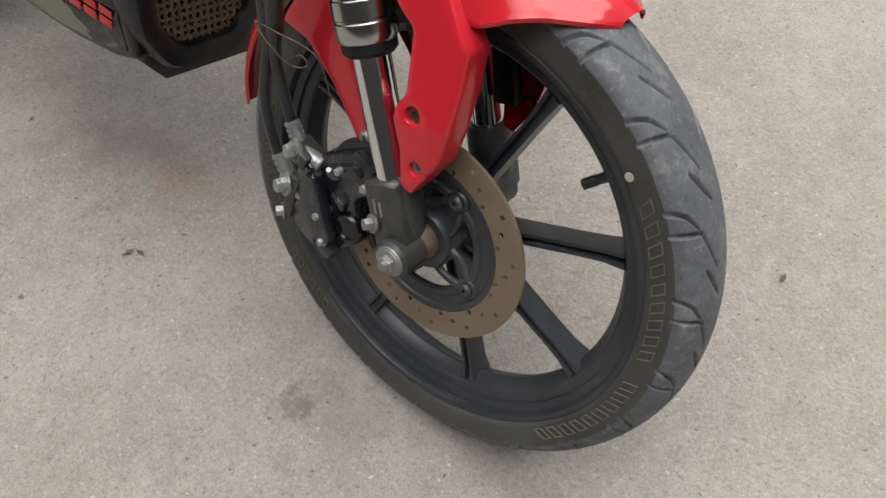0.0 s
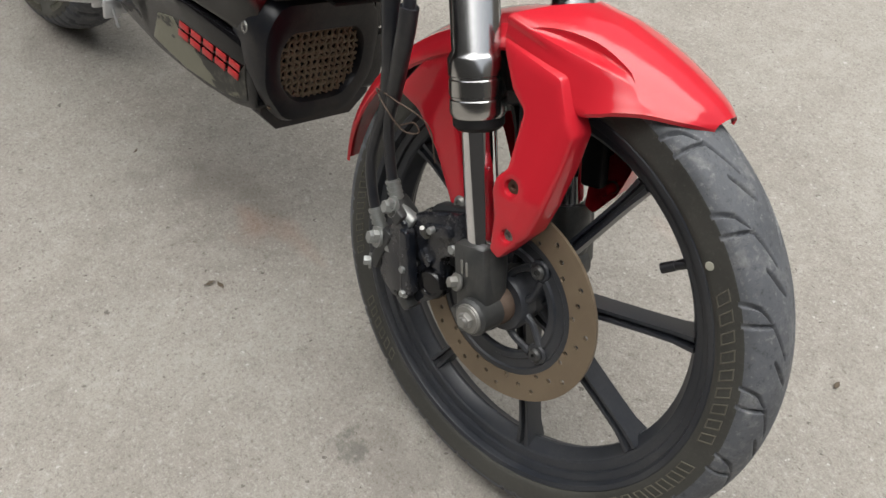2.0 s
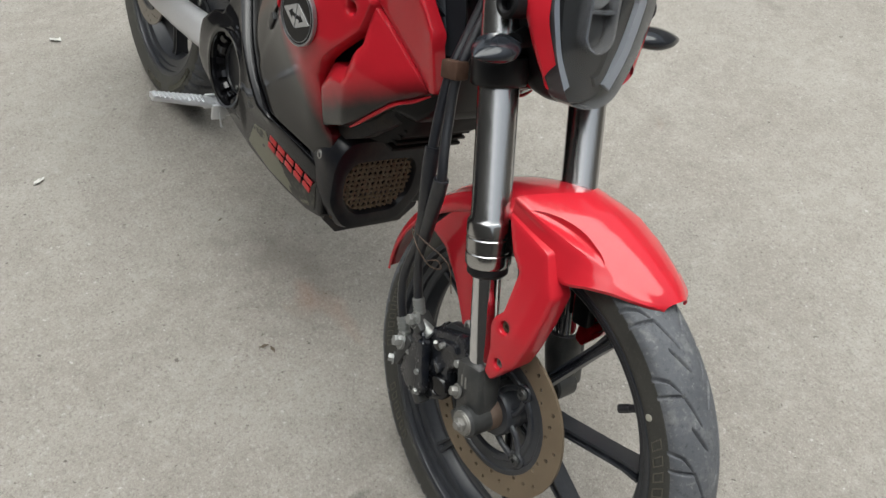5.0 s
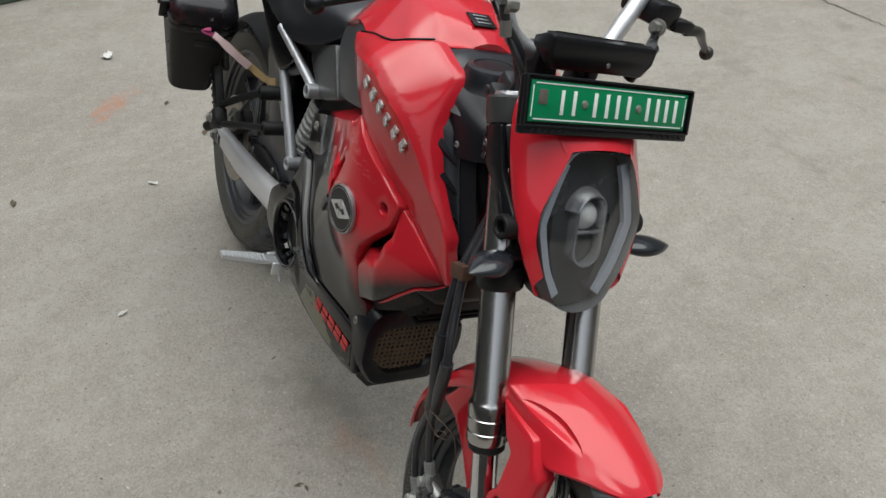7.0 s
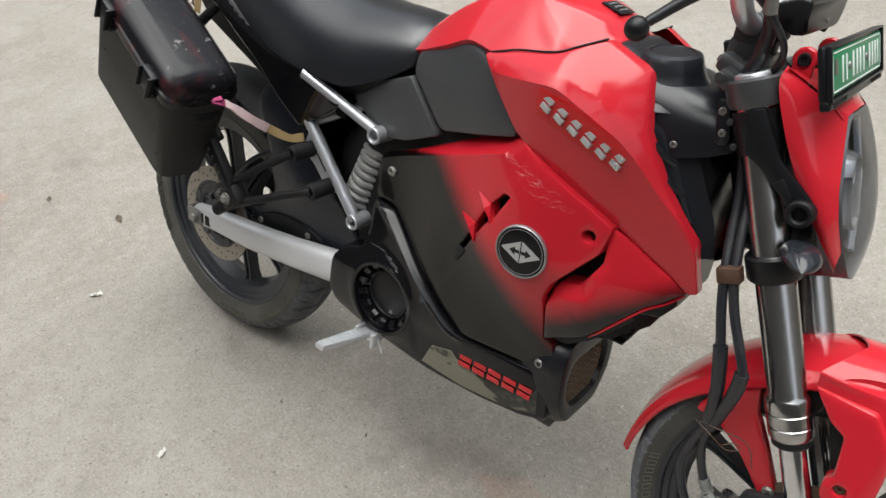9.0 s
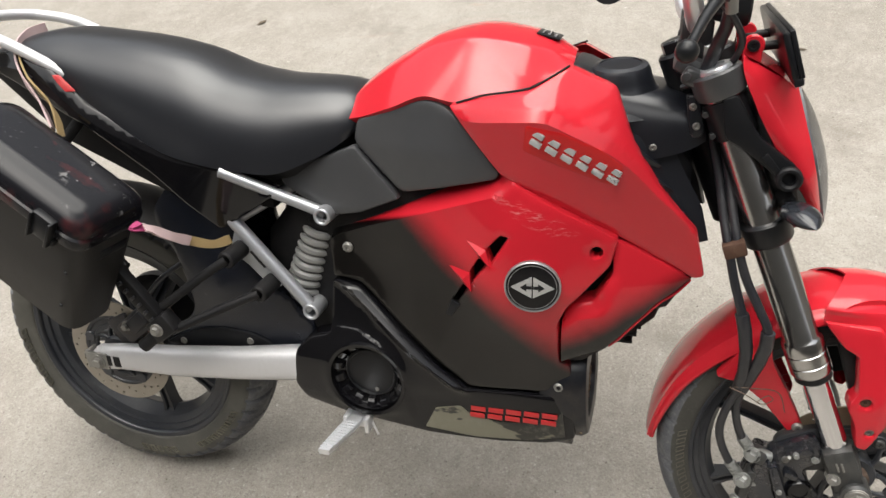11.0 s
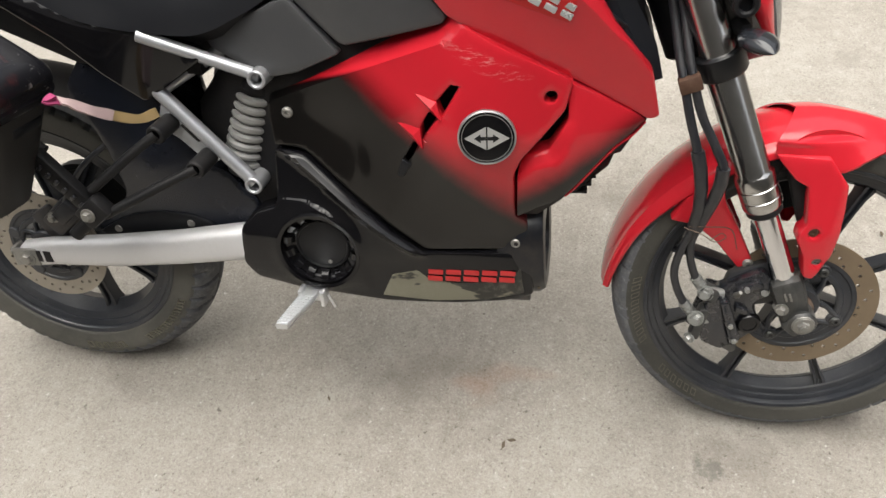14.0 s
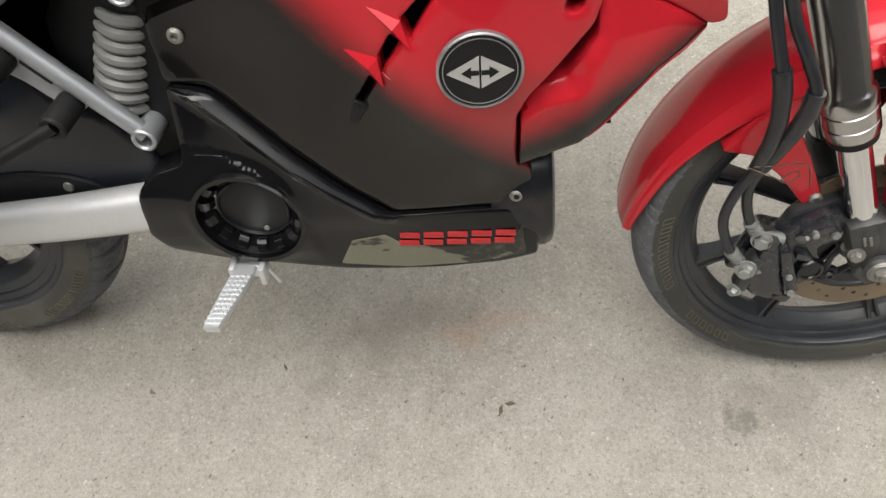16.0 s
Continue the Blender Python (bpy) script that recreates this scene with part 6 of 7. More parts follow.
part("belly_shield", rings_to_bm([[Vector((x, y, z)) for y, z in ((-w, zt), (-w * 1.02, zt - 0.03), (0, zt - 0.035), (w * 1.02, zt - 0.03), (w, zt), (0, zt + 0.02))] for x, w, zt in ((0.87, 0.092, 0.474), (0.93, 0.094, 0.480), (0.965, 0.090, 0.505), (1.000, 0.080, 0.540), (1.025, 0.062, 0.570))]), mud_black, bike, "muddy splash shield above the grille")
part("belly_pan", rings_to_bm([[Vector((x, y, z)) for y, z in ((-w, z0 + 0.03), (-w * 0.7, z0), (w * 0.7, z0), (w, z0 + 0.03), (w, z0 + 0.08), (-w, z0 + 0.08))] for x, w, z0 in ((0.43, 0.08, 0.30), (0.55, 0.095, 0.262), (0.72, 0.098, 0.252), (0.92, 0.095, 0.256))]), mud_black, bike, "dusty black belly pan")

# tank top
TX = [0.535, 0.58, 0.64, 0.70, 0.76, 0.82, 0.86, 0.892]
TZ = [0.842, 0.880, 0.918, 0.946, 0.956, 0.948, 0.936, 0.918]
TE = [0.072, 0.094, 0.116, 0.128, 0.140, 0.128, 0.096, 0.058]
TB = [0.818, 0.830, 0.852, 0.873, 0.868, 0.880, 0.894, 0.906]
rings = []
for x in np.linspace(0.535, 0.892, 64):
    zt, we, zb = curve1(TX, TZ, x), curve1(TX, TE, x), curve1(TX, TB, x)
    row = []
    for i in range(61):
        q = -1 + 2 * i / 60
        u = abs(q)
        # flat crown, a crease, then a sloping flank with a flat triangle pressed into it
        z = zt - 0.010 * (u / 0.55) ** 2 if u < 0.55 else zt - 0.010 - (zt - 0.010 - zb) * ((u - 0.55) / 0.45) ** 1.15
        left = (x - 0.700) * 0.45 - (0.98 - u) * 0.052
        right = (0.845 - x) * 0.45 - (0.98 - u) * 0.085
        dent = 0.0032 * max(0.0, min(1.0, min(left, right, (u - 0.56) * 0.04) / 0.010))
        row.append(Vector((x, (we - dent) * math.copysign(u ** 0.92, q), z - dent * 0.7)))
    row += [Vector((x, we - 0.012, zb - 0.012)), Vector((x, -we + 0.012, zb - 0.012))]
    rings.append(row)
tank = part("tank_cover", rings_to_bm(rings), red_paint, bike, "glossy red tank cover", 26)
ST = Matrix.Rotation(radians(16), 3, "Y")
part("tank_sticker", block((0.852, -0.004, 0.9405), (0.034, 0.042, 0.0020), 0.0004, ST), black_satin, tank, "small grey and black sticker")
for k in range(3):
    part("sticker_bar", block((0.843 + 0.009 * k, -0.004, 0.9447 - 0.0026 * k), (0.0035, 0.026, 0.001), 0.0002, ST), rim_steel, tank)

# black cover round the steering head: one smooth skin over a box with soft shoulders
rings = []
for x in np.linspace(0.862, 1.078, 20):
    w = curve1([0.86, 0.94, 1.02, 1.06, 1.078], [0.104, 0.100, 0.096, 0.088, 0.076], x)
    zt = curve1([0.86, 0.895, 0.93, 0.98, 1.02, 1.06, 1.078], [0.903, 0.908, 0.895, 0.880, 0.872, 0.862, 0.846], x)
    z0 = curve1([0.86, 0.98, 1.05, 1.078], [0.780, 0.784, 0.800, 0.812], x)
    row = []
    for a in np.linspace(0, math.pi, 33):
        co, si = math.cos(a), max(0.0, math.sin(a))
        row.append(Vector((x, -w * math.copysign(abs(co) ** 0.46, co), z0 + (zt - z0) * si ** 0.55)))
    rings.append(row)
head_cover = part("head_cover", rings_to_bm(rings), cover_satin, bike, "smooth black cover behind the steering head", 50)
part("key_dome", turned((0.958, -0.030, 0.868), (-0.06, -0.12, 1), [(0.075, -0.02), (0.060, -0.006), (0.050, 0.006), (0.044, 0.020), (0.041, 0.032), (0.038, 0.037), (0.030, 0.0395), (0.029, 0.0375), (0, 0.0375)], 40), cover_satin, head_cover, "black dome over the lock")
for q in ((1.010, -0.0960, 0.806), (1.056, -0.0895, 0.862), (1.063, -0.0895, 0.836)):
    part("cover_screw", turned(q, (0.1, -1, 0), [(0.0052, -0.002), (0.0052, 0.0012), (0.0040, 0.0026), (0.0022, 0.0026), (0.0018, 0.001), (0, 0.001)], 14), bolt_zinc, head_cover)
part("cover_tab", slab(softened([(1.046, 0.876), (1.062, 0.878), (1.074, 0.830), (1.070, 0.820), (1.056, 0.820)], 0.005), -0.0895, -0.072, 0.003), cover_satin, head_cover)
for s in (-1, 1):
    # a strip between the scoop's front edge and a raised rim, with thin spiked ledges across it
    def strip(z, u, lift=0.0):
        x0 = curve1([0.62, 0.692, 0.752, 0.822, 0.86], [1.084, 1.068, 1.020, 0.976, 0.960], z)
        w0 = curve1([0.62, 0.692, 0.752, 0.822, 0.86], [0.100, 0.110, 0.130, 0.126, 0.100], z)
        x1 = curve1([0.62, 0.64, 0.691, 0.732, 0.765, 0.795, 0.819, 0.833, 0.86], [1.098, 1.092, 1.067, 1.044, 1.025, 1.009, 0.996, 0.972, 0.950], z)
        return Vector((x0 + (x1 - x0) * u + lift, s * (w0 + (0.092 - w0) * u - lift * 0.2), z))
    rows = [[strip(z, 0.0), strip(z, 0.25), strip(z, 0.55), strip(z, 0.86), strip(z, 0.93, 0.005), strip(z, 1.0, 0.006), strip(z, 1.06, 0.003), strip(z, 1.0) + Vector((0.032 * min(1.0, (z - 0.60) / 0.12), -s * 0.014, 0)), strip(z, 1.0) + Vector((0.026 * min(1.0, (z - 0.60) / 0.12), -s * 0.022, 0)), strip(z, 1.0) + Vector((-0.02, -s * 0.016, 0)), strip(z, 0.0, -0.012)] for z in np.linspace(0.848, 0.668, 20)]
    fin = part("air_inlet", rings_to_bm(rows), cover_satin, bike, "black finned air inlet beside the scoop")
    for z in (0.806, 0.771, 0.736):
        face = [strip(z + 0.012, 0.20, 0.001), strip(z - 0.006, 0.20, 0.007), strip(z - 0.026, 0.88, 0.009), strip(z - 0.022, 0.92, 0.002)]
        under = [strip(z + 0.008, 0.20, -0.003), strip(z - 0.011, 0.20, 0.002), strip(z - 0.029, 0.88, 0.003), strip(z - 0.026, 0.92, -0.002)]
        part("inlet_fin", add(bmesh.new(), face + under, [(0, 1, 2, 3), (7, 6, 5, 4), (0, 4, 5, 1), (1, 5, 6, 2), (2, 6, 7, 3), (3, 7, 4, 0)]), cover_satin, fin)
part("inner_cover", rings_to_bm([[Vector((x, y, z)) for y, z in softened([(-w, z0), (w, z0), (w * 0.9, z1), (-w * 0.9, z1)], 0.01)] for x, w, z0, z1 in ((0.97, 0.086, 0.53, 0.80), (1.05, 0.078, 0.55, 0.80), (1.065, 0.066, 0.57, 0.78))]), black_satin, bike, "black inner front cover")

# ---- seat ----
SX = [-0.150, -0.10, 0.0, 0.09, 0.17, 0.25, 0.34, 0.42, 0.50, 0.555, 0.572]
ST = [0.905, 0.926, 0.944, 0.938, 0.930, 0.914, 0.882, 0.870, 0.868, 0.858, 0.840]
SB = [0.900, 0.905, 0.890, 0.835, 0.790, 0.755, 0.742, 0.736, 0.762, 0.795, 0.815]
SHW = [0.050, 0.070, 0.092, 0.106, 0.114, 0.120, 0.126, 0.122, 0.106, 0.088, 0.072]
rings = []
for x in np.linspace(-0.150, 0.572, 48):
    zt, zb, w = curve1(SX, ST, x), curve1(SX, SB, x), curve1(SX, SHW, x)
    row = []
    for i in range(27):
        a = math.pi * i / 26
        cy, sz = math.cos(a), max(0.0, math.sin(a))
        row.append(Vector((x, w * math.copysign(abs(cy) ** 0.72, cy), zb + (zt - zb) * sz ** 0.78)))
    rings.append(row)
seat = part("seat", rings_to_bm(rings), seat_vinyl, bike, "long black vinyl seat with a soft sheen", 60)
part("seat_pan", rings_to_bm([[Vector((x, y * 0.92, z)) for y, z in ((-curve1(SX, SHW, x), curve1(SX, SB, x)), (curve1(SX, SHW, x), curve1(SX, SB, x)), (curve1(SX, SHW, x) * 0.8, curve1(SX, SB, x) - 0.02), (-curve1(SX, SHW, x) * 0.8, curve1(SX, SB, x) - 0.02))] for x in np.linspace(-0.14, 0.55, 16)]), black_matte, bike, "black seat base")

# tail panels, frame tubes, shock
def tail_line(x):
    """The crease below the tail panel's upper edge."""
    return curve1([-0.15, -0.06, 0.030, 0.090, 0.160, 0.255, 0.330, 0.420], [0.890, 0.892, 0.862, 0.815, 0.779, 0.746, 0.735, 0.702], x)


def tail_width(x, z):
    over = z - tail_line(x)
    return 0.120 - 0.144 * max(0.0, 0.05 - x) - (0.40 * over if over > 0 else -0.10 * over)


for s in (-1, 1):
    TAIL = [(-0.150, 0.905), (-0.06, 0.918), (0.030, 0.890), (0.090, 0.838), (0.160, 0.800), (0.255, 0.764), (0.330, 0.752), (0.420, 0.712), (0.430, 0.700), (0.392, 0.676), (0.312, 0.626), (0.255, 0.668), (0.198, 0.722), (0.085, 0.800), (-0.06, 0.868)]
    tail = part("tail_panel", shell(TAIL, tail_width, 0.020, 0.004, 0.009, 0.008, (), s, ([(x, tail_line(x)) for x in np.linspace(-0.10, 0.40, 26)],)), black_gloss, bike, "gloss black tail panel under the seat", 18)
    part("tail_sticker", shell([(0.035, 0.882), (0.048, 0.882), (0.075, 0.856), (0.060, 0.856)], lambda x, z: tail_width(x, z) + 0.0012, 0.002, 0.0005, 0.006, 0.002, (), s), letter_red, tail, "small red sticker")
    y = s * 0.100
    tube_u = part("frame_tube", tube([(0.338, s * 0.122, 0.737), (0.420, s * 0.110, 0.704), (0.508, y, 0.670)], 0.0098, 16), silver_tube, bike, "dull silver subframe tube")
    part("tube_boss", pipe((0.509, s * 0.075, 0.669), (0.509, s * 0.118, 0.669), 0.0148, 0.0095, 20), silver_tube, tube_u)
    tube_l = part("frame_tube", tube([(0.330, y, 0.645), (0.465, y, 0.487)], 0.0115, 16), silver_tube, bike, "dull silver subframe tube")
    part("tube_boss", joined(pipe((0.466, s * 0.070, 0.486), (0.466, s * 0.114, 0.486), 0.0150, 0.0095, 20), pipe((0.466, s * 0.060, 0.486), (0.466, s * 0.072, 0.486), 0.0175, 0.0095, 20)), silver_tube, tube_l)
    part("tube_gusset", slab(softened([(0.338, 0.636), (0.354, 0.620), (0.420, 0.546), (0.411, 0.526), (0.396, 0.518), (0.380, 0.530), (0.350, 0.562), (0.332, 0.574), (0.322, 0.596)], 0.006), y - s * 0.004, y + s * 0.002, 0.001), silver_tube, tube_l, "silver slotted gusset")
    part("gusset_slot", slab(softened([(0.357, 0.586), (0.363, 0.591), (0.388, 0.562), (0.382, 0.557)], 0.003), y + s * 0.002, y + s * 0.0035, 0.0003), black_matte, tube_l)
    part("cross_tube", tube([(0.333, s * 0.09, 0.640), (0.44, s * 0.03, 0.70)], 0.010, 12), silver_tube, tube_l)
    for x, z in ((0.342, 0.592), (0.395, 0.534)):
        part("peg_stub", pipe((x, s * 0.085, z), (x - 0.004, s * 0.150, z - 0.004), 0.0155, 0.0075, 18), black_matte, tube_l, "black hollow footrest mount")
    # coil-over shock
    top, bot = Vector((0.484, s * 0.054, 0.642)), Vector((0.426, s * 0.054, 0.490))
    shock = part("shock_absorber", joined(tube([bot, bot.lerp(top, 0.45)], 0.020, 16), tube([bot.lerp(top, 0.4), top], 0.010, 12), turned(top, bot - top, [(0, -0.006), (0.026, -0.006), (0.029, 0), (0.029, 0.008), (0.012, 0.012)], 20), turned(bot, top - bot, [(0, -0.006), (0.026, -0.006), (0.029, 0), (0.029, 0.010), (0.012, 0.014)], 20)), black_satin, bike, "rear shock absorber with a grey coil spring")
    ax = (top - bot).normalized()
    t1 = ax.orthogonal().normalized()
    t2 = ax.cross(t1)
    coil = [bot + ax * (0.012 + 0.134 * k / 128) + (t1 * math.cos(2 * math.pi * k / 16) + t2 * math.sin(2 * math.pi * k / 16)) * (0.0315 - 0.0045 * k / 128) for k in range(129)]
    part("coil_spring", tube(coil, 0.0072, 8), spring_grey, shock, "fat grey painted coil spring")
    # swingarm
    rings = []
    for x, z, h, wd, yy in ((-0.026, 0.321, 0.018, 0.014, 0.112), (-0.016, 0.322, 0.026, 0.016, 0.112), (0.04, 0.330, 0.027, 0.017, 0.112), (0.17, 0.338, 0.031, 0.019, 0.110), (0.30, 0.352, 0.032, 0.021, 0.106), (0.43, 0.370, 0.034, 0.023, 0.100), (0.50, 0.378, 0.034, 0.023, 0.090)):
        rings.append([Vector((x, s * yy + wd * math.copysign(abs(math.cos(a)) ** 0.7, math.cos(a)), z + h * math.copysign(abs(math.sin(a)) ** 0.7, math.sin(a)))) for a in (2 * math.pi * k / 24 for k in range(24))])
    arm = part("swingarm", rings_to_bm(rings), silver_paint, bike, "silver painted swingarm", 50)
    part("chain_adjuster", joined(block((-0.010, s * 0.128, 0.323), (0.046, 0.006, 0.036), 0.002), block((-0.034, s * 0.118, 0.323), (0.007, 0.026, 0.040), 0.002), tube([(-0.046, s * 0.12, 0.330), (-0.01, s * 0.12, 0.330)], 0.0035, 8), hexbolt((-0.040, s * 0.12, 0.330), (-1, 0, 0), 0.006, 0.006), hexbolt((-0.008, s * 0.130, 0.321), (0, s, 0), 0.0105, 0.010)), bolt_zinc, arm, "zinc axle nut and adjuster")
    part("adjuster_slot", block((0.026, s * 0.1275, 0.326), (0.034, 0.005, 0.024), 0.002), black_matte, arm)
    part("adjuster_bar", block((0.026, s * 0.1285, 0.326), (0.004, 0.006, 0.026), 0.001), silver_paint, arm)
    # splash guard between swingarm and wheel, with a smaller plate screwed on along its foot
    HUGGER = [(0.150, 0.640), (0.146, 0.612), (0.161, 0.586), (0.177, 0.558), (0.190, 0.515), (0.196, 0.482), (0.199, 0.452), (0.194, 0.432), (0.164, 0.402), (0.140, 0.391), (0.118, 0.384), (0.118, 0.352), (0.165, 0.346), (0.210, 0.346), (0.285, 0.356), (0.360, 0.374), (0.455, 0.388), (0.452, 0.440), (0.428, 0.462), (0.408, 0.492), (0.386, 0.500), (0.352, 0.530), (0.318, 0.575), (0.312, 0.640), (0.268, 0.690), (0.200, 0.700)]
    hugger = part("hugger_panel", shell(HUGGER, lambda x, z: 0.074 + 0.02 * max(0.0, x - 0.3) + 0.010 * math.exp(-((x - 0.27) / 0.07) ** 2 - ((z - 0.50) / 0.07) ** 2), 0.012, 0.005, 0.011, 0.010, (), s), splash_plastic, bike, "dark navy glossy splash panel over the swingarm")
    part("hugger_plate", shell([(0.120, 0.356), (0.153, 0.376), (0.202, 0.398), (0.258, 0.407), (0.316, 0.402), (0.350, 0.390), (0.362, 0.378), (0.290, 0.360), (0.200, 0.349)], lambda x, z: 0.080, 0.006, 0.002, 0.010, 0.006, (), s), black_satin, hugger, "black plate screwed to the splash panel")
    for x, z in ((0.163, 0.366), (0.313, 0.386)):
        part("panel_screw", turned((x, s * 0.0795, z), (0, s, 0), [(0.0075, 0), (0.0065, 0.003), (0.003, 0.003), (0, 0.002)], 14), bolt_zinc, hugger)
    part("footpeg_bracket", joined(block((0.544, s * 0.118, 0.282), (0.040, 0.030, 0.022), 0.004), block((0.566, s * 0.132, 0.284), (0.008, 0.026, 0.030), 0.002), block((0.526, s * 0.132, 0.284), (0.008, 0.026, 0.030), 0.002), tube([(0.574, s * 0.134, 0.288), (0.582, s * 0.130, 0.260)], 0.0022, 6)), aluminium, bike, "aluminium footrest bracket")
    rings = []
    for u in np.linspace(0, 1, 8):
        w = curve1([0, 0.2, 0.8, 1], [0.0125, 0.0165, 0.0125, 0.0105], u)
        c = Vector((0.546 - 0.012 * u, s * (0.135 + 0.112 * u), 0.290 + 0.012 * u))
        rings.append([c + Vector((dx * w, 0, dz)) for dx, dz in ((-1, 0.004), (-0.85, 0.008), (0.85, 0.008), (1, 0.004), (0.8, -0.002), (-0.8, -0.002))])
    peg = part("footpeg", rings_to_bm(rings), aluminium, bike, "silver studded rider footpeg")
    bm = bmesh.new()
    for i in range(4):
        for j in range(11):
            u = 0.18 + 0.075 * j
            c = Vector((0.546 - 0.012 * u + (i - 1.5) * (0.0080 - 0.0028 * u), s * (0.135 + 0.112 * u), 0.298 + 0.012 * u))
            merge(bm, turned(c, (0, 0, 1), [(0.0034, -0.001), (0.0026, 0.0018), (0, 0.0022)], 6))
    part("peg_studs", bm, aluminium, peg)

# ---- rear wheel ----
rear_wheel = cast_wheel("rear_wheel", REAR, 0.2375, 0.104, 8, 10, 0.0105, 1.42, "black cast rear wheel")
tyre("tyre", REAR, 0.2375, 0.058, 0.3115, rear_grooves, 1120, 109, 0.62, dusty_side, rear_wheel, "dusty rear tyre with a blocky tread", -0.84)
sidewall_bars(REAR, 0.265, -0.0606, ((-28, 9, 3.8), (-75, 5, 4.2), (-150, 8, 4)), 0.007, rear_wheel)
part("brake_disc", disc_ring(REAR, -0.078, 0.082, 0.115, 0.004, [(radians(9 * k), 0.091 + 0.0075 * (k % 3), 0.0030) for k in range(40)]), surface("bare_disc_steel", (0.30, 0.27, 0.23), 0.42, 0.6, dust=0.3, vary=0.2, dust_scale=20), rear_wheel, "drilled steel rear brake disc")
carrier(REAR, -0.078, 0.083, 5, 15, rear_wheel)
part("drive_pulley", turned(REAR + Y * 0.066, Y, [(0.030, 0.004), (0.088, 0.004), (0.092, 0.0), (0.104, 0.0), (0.104, 0.022), (0.092, 0.022), (0.030, 0.016)], 64, True), black_matte, rear_wheel, "black toothed belt pulley")
part("spindle", pin(REAR - Y * 0.125, REAR + Y * 0.125, 0.010, 18), hub_rust, rear_wheel)
cal = part("brake_caliper", joined(block((0.070, -0.086, 0.395), (0.075, 0.040, 0.048), 0.008, Matrix.Rotation(radians(-40), 3, "Y")), block((0.030, -0.082, 0.370), (0.05, 0.014, 0.07), 0.006, Matrix.Rotation(radians(-30), 3, "Y")), block((0.085, -0.104, 0.410), (0.05, 0.016, 0.03), 0.005, Matrix.Rotation(radians(-40), 3, "Y"))), mud_black, bike, "dusty rear brake caliper")
part("caliper_bolt", hexbolt((0.060, -0.106, 0.400), (0, -1, 0), 0.007, 0.012), bolt_zinc, cal)
part("rear_brake_hose", tube([(0.085, -0.100, 0.425), (0.118, -0.098, 0.470), (0.150, -0.090, 0.505), (0.185, -0.066, 0.530), (0.230, -0.045, 0.550)], 0.005, 10, 40), rubber_hose, bike, "black rear brake hose")
# mudguard arch over the rear tyre
rings = []
for th in np.linspace(20, 150, 34):
    a = radians(th)
    rings.append([Vector((REAR.x + (0.338 - 0.030 * abs(q) ** 2.2) * math.cos(a), 0.074 * q, REAR.z + (0.338 - 0.030 * abs(q) ** 2.2) * math.sin(a))) for q in np.linspace(-1, 1, 13)])
bm = rings_to_bm(rings, False, False)
bmesh.ops.solidify(bm, geom=bm.faces[:], thickness=0.003)
part("rear_mudguard", bm, black_matte, bike, "matt black rear inner mudguard")
part("tail_lower", rings_to_bm([[Vector((x, y, z)) for y, z in ((-w, z0), (w, z0), (w, z1), (-w, z1))] for x, w, z0, z1 in ((-0.15, 0.045, 0.86, 0.90), (0.0, 0.075, 0.76, 0.88), (0.2, 0.085, 0.68, 0.77), (0.4, 0.075, 0.66, 0.74))]), black_matte, bike, "black tail underside")
part("grab_rail", tube([(0.05, -0.090, 0.880), (-0.06, -0.100, 0.935), (-0.16, -0.085, 0.955), (-0.19, 0.0, 0.960), (-0.16, 0.085, 0.955), (-0.06, 0.100, 0.935), (0.05, 0.090, 0.880)], 0.010, 12, 50), silver_paint, bike, "silver grab rail")
part("side_stand", joined(tube([(0.50, 0.10, 0.27), (0.44, 0.17, 0.16), (0.40, 0.225, 0.0700)], 0.010, 12), block((0.395, 0.230, 0.0680), (0.06, 0.05, 0.008), 0.003, Matrix.Rotation(radians(LEAN_DEG), 3, "X"))), black_satin, bike, "black side stand")

# ---- pannier rack ----
rack = part("pannier_rack", joined(tube([(0.338, -0.145, 0.589), (0.290, -0.165, 0.556), (0.226, -0.190, 0.508)], 0.0080, 12), tube([(0.391, -0.145, 0.531), (0.330, -0.165, 0.506), (0.240, -0.195, 0.466)], 0.0080, 12),
                                  block((0.185, -0.190, 0.520), (0.030, 0.022, 0.130), 0.005, Matrix.Rotation(radians(-38), 3, "Y")), block((0.226, -0.195, 0.474), (0.052, 0.030, 0.040), 0.006, Matrix.Rotation(radians(-38), 3, "Y")),
                                  tube([(0.226, -0.190, 0.470), (0.182, -0.205, 0.432)], 0.0120, 14), tube([(0.150, -0.17, 0.565), (-0.02, -0.155, 0.70)], 0.010, 10), tube([(-0.02, -0.155, 0.70), (0.05, -0.09, 0.80)], 0.010, 10)), black_matte, bike, "black steel pannier rack")
for k in range(6):
    c = Vector((0.160 + 0.010 * k, -0.2035, 0.552 - 0.0128 * k))
    part("rack_mark", block(c, (0.010, 0.004, 0.006), 0.001, Matrix.Rotation(radians(-38), 3, "Y")), rubber_hose, rack)
part("rack_bolt", hexbolt((0.223, -0.211, 0.474), (0, -1, 0), 0.008, 0.010), bolt_zinc, rack)

# ---- pannier box hung on the rack, nose down ----
UX = Vector((0.850, -0.071, -0.521)).normalized()   # towards the low front end
WX_OUT = Vector((-0.085, -0.996, -0.003)).normalized()
VX = Vector((0.519, -0.047, 0.853)).normalized()     # the way the lid faces
B0 = Vector((0.126, -0.186, 0.494))                  # lower front inner corner


def case_pt(u, v, w):
    return B0 + UX * u + VX * v + WX_OUT * w


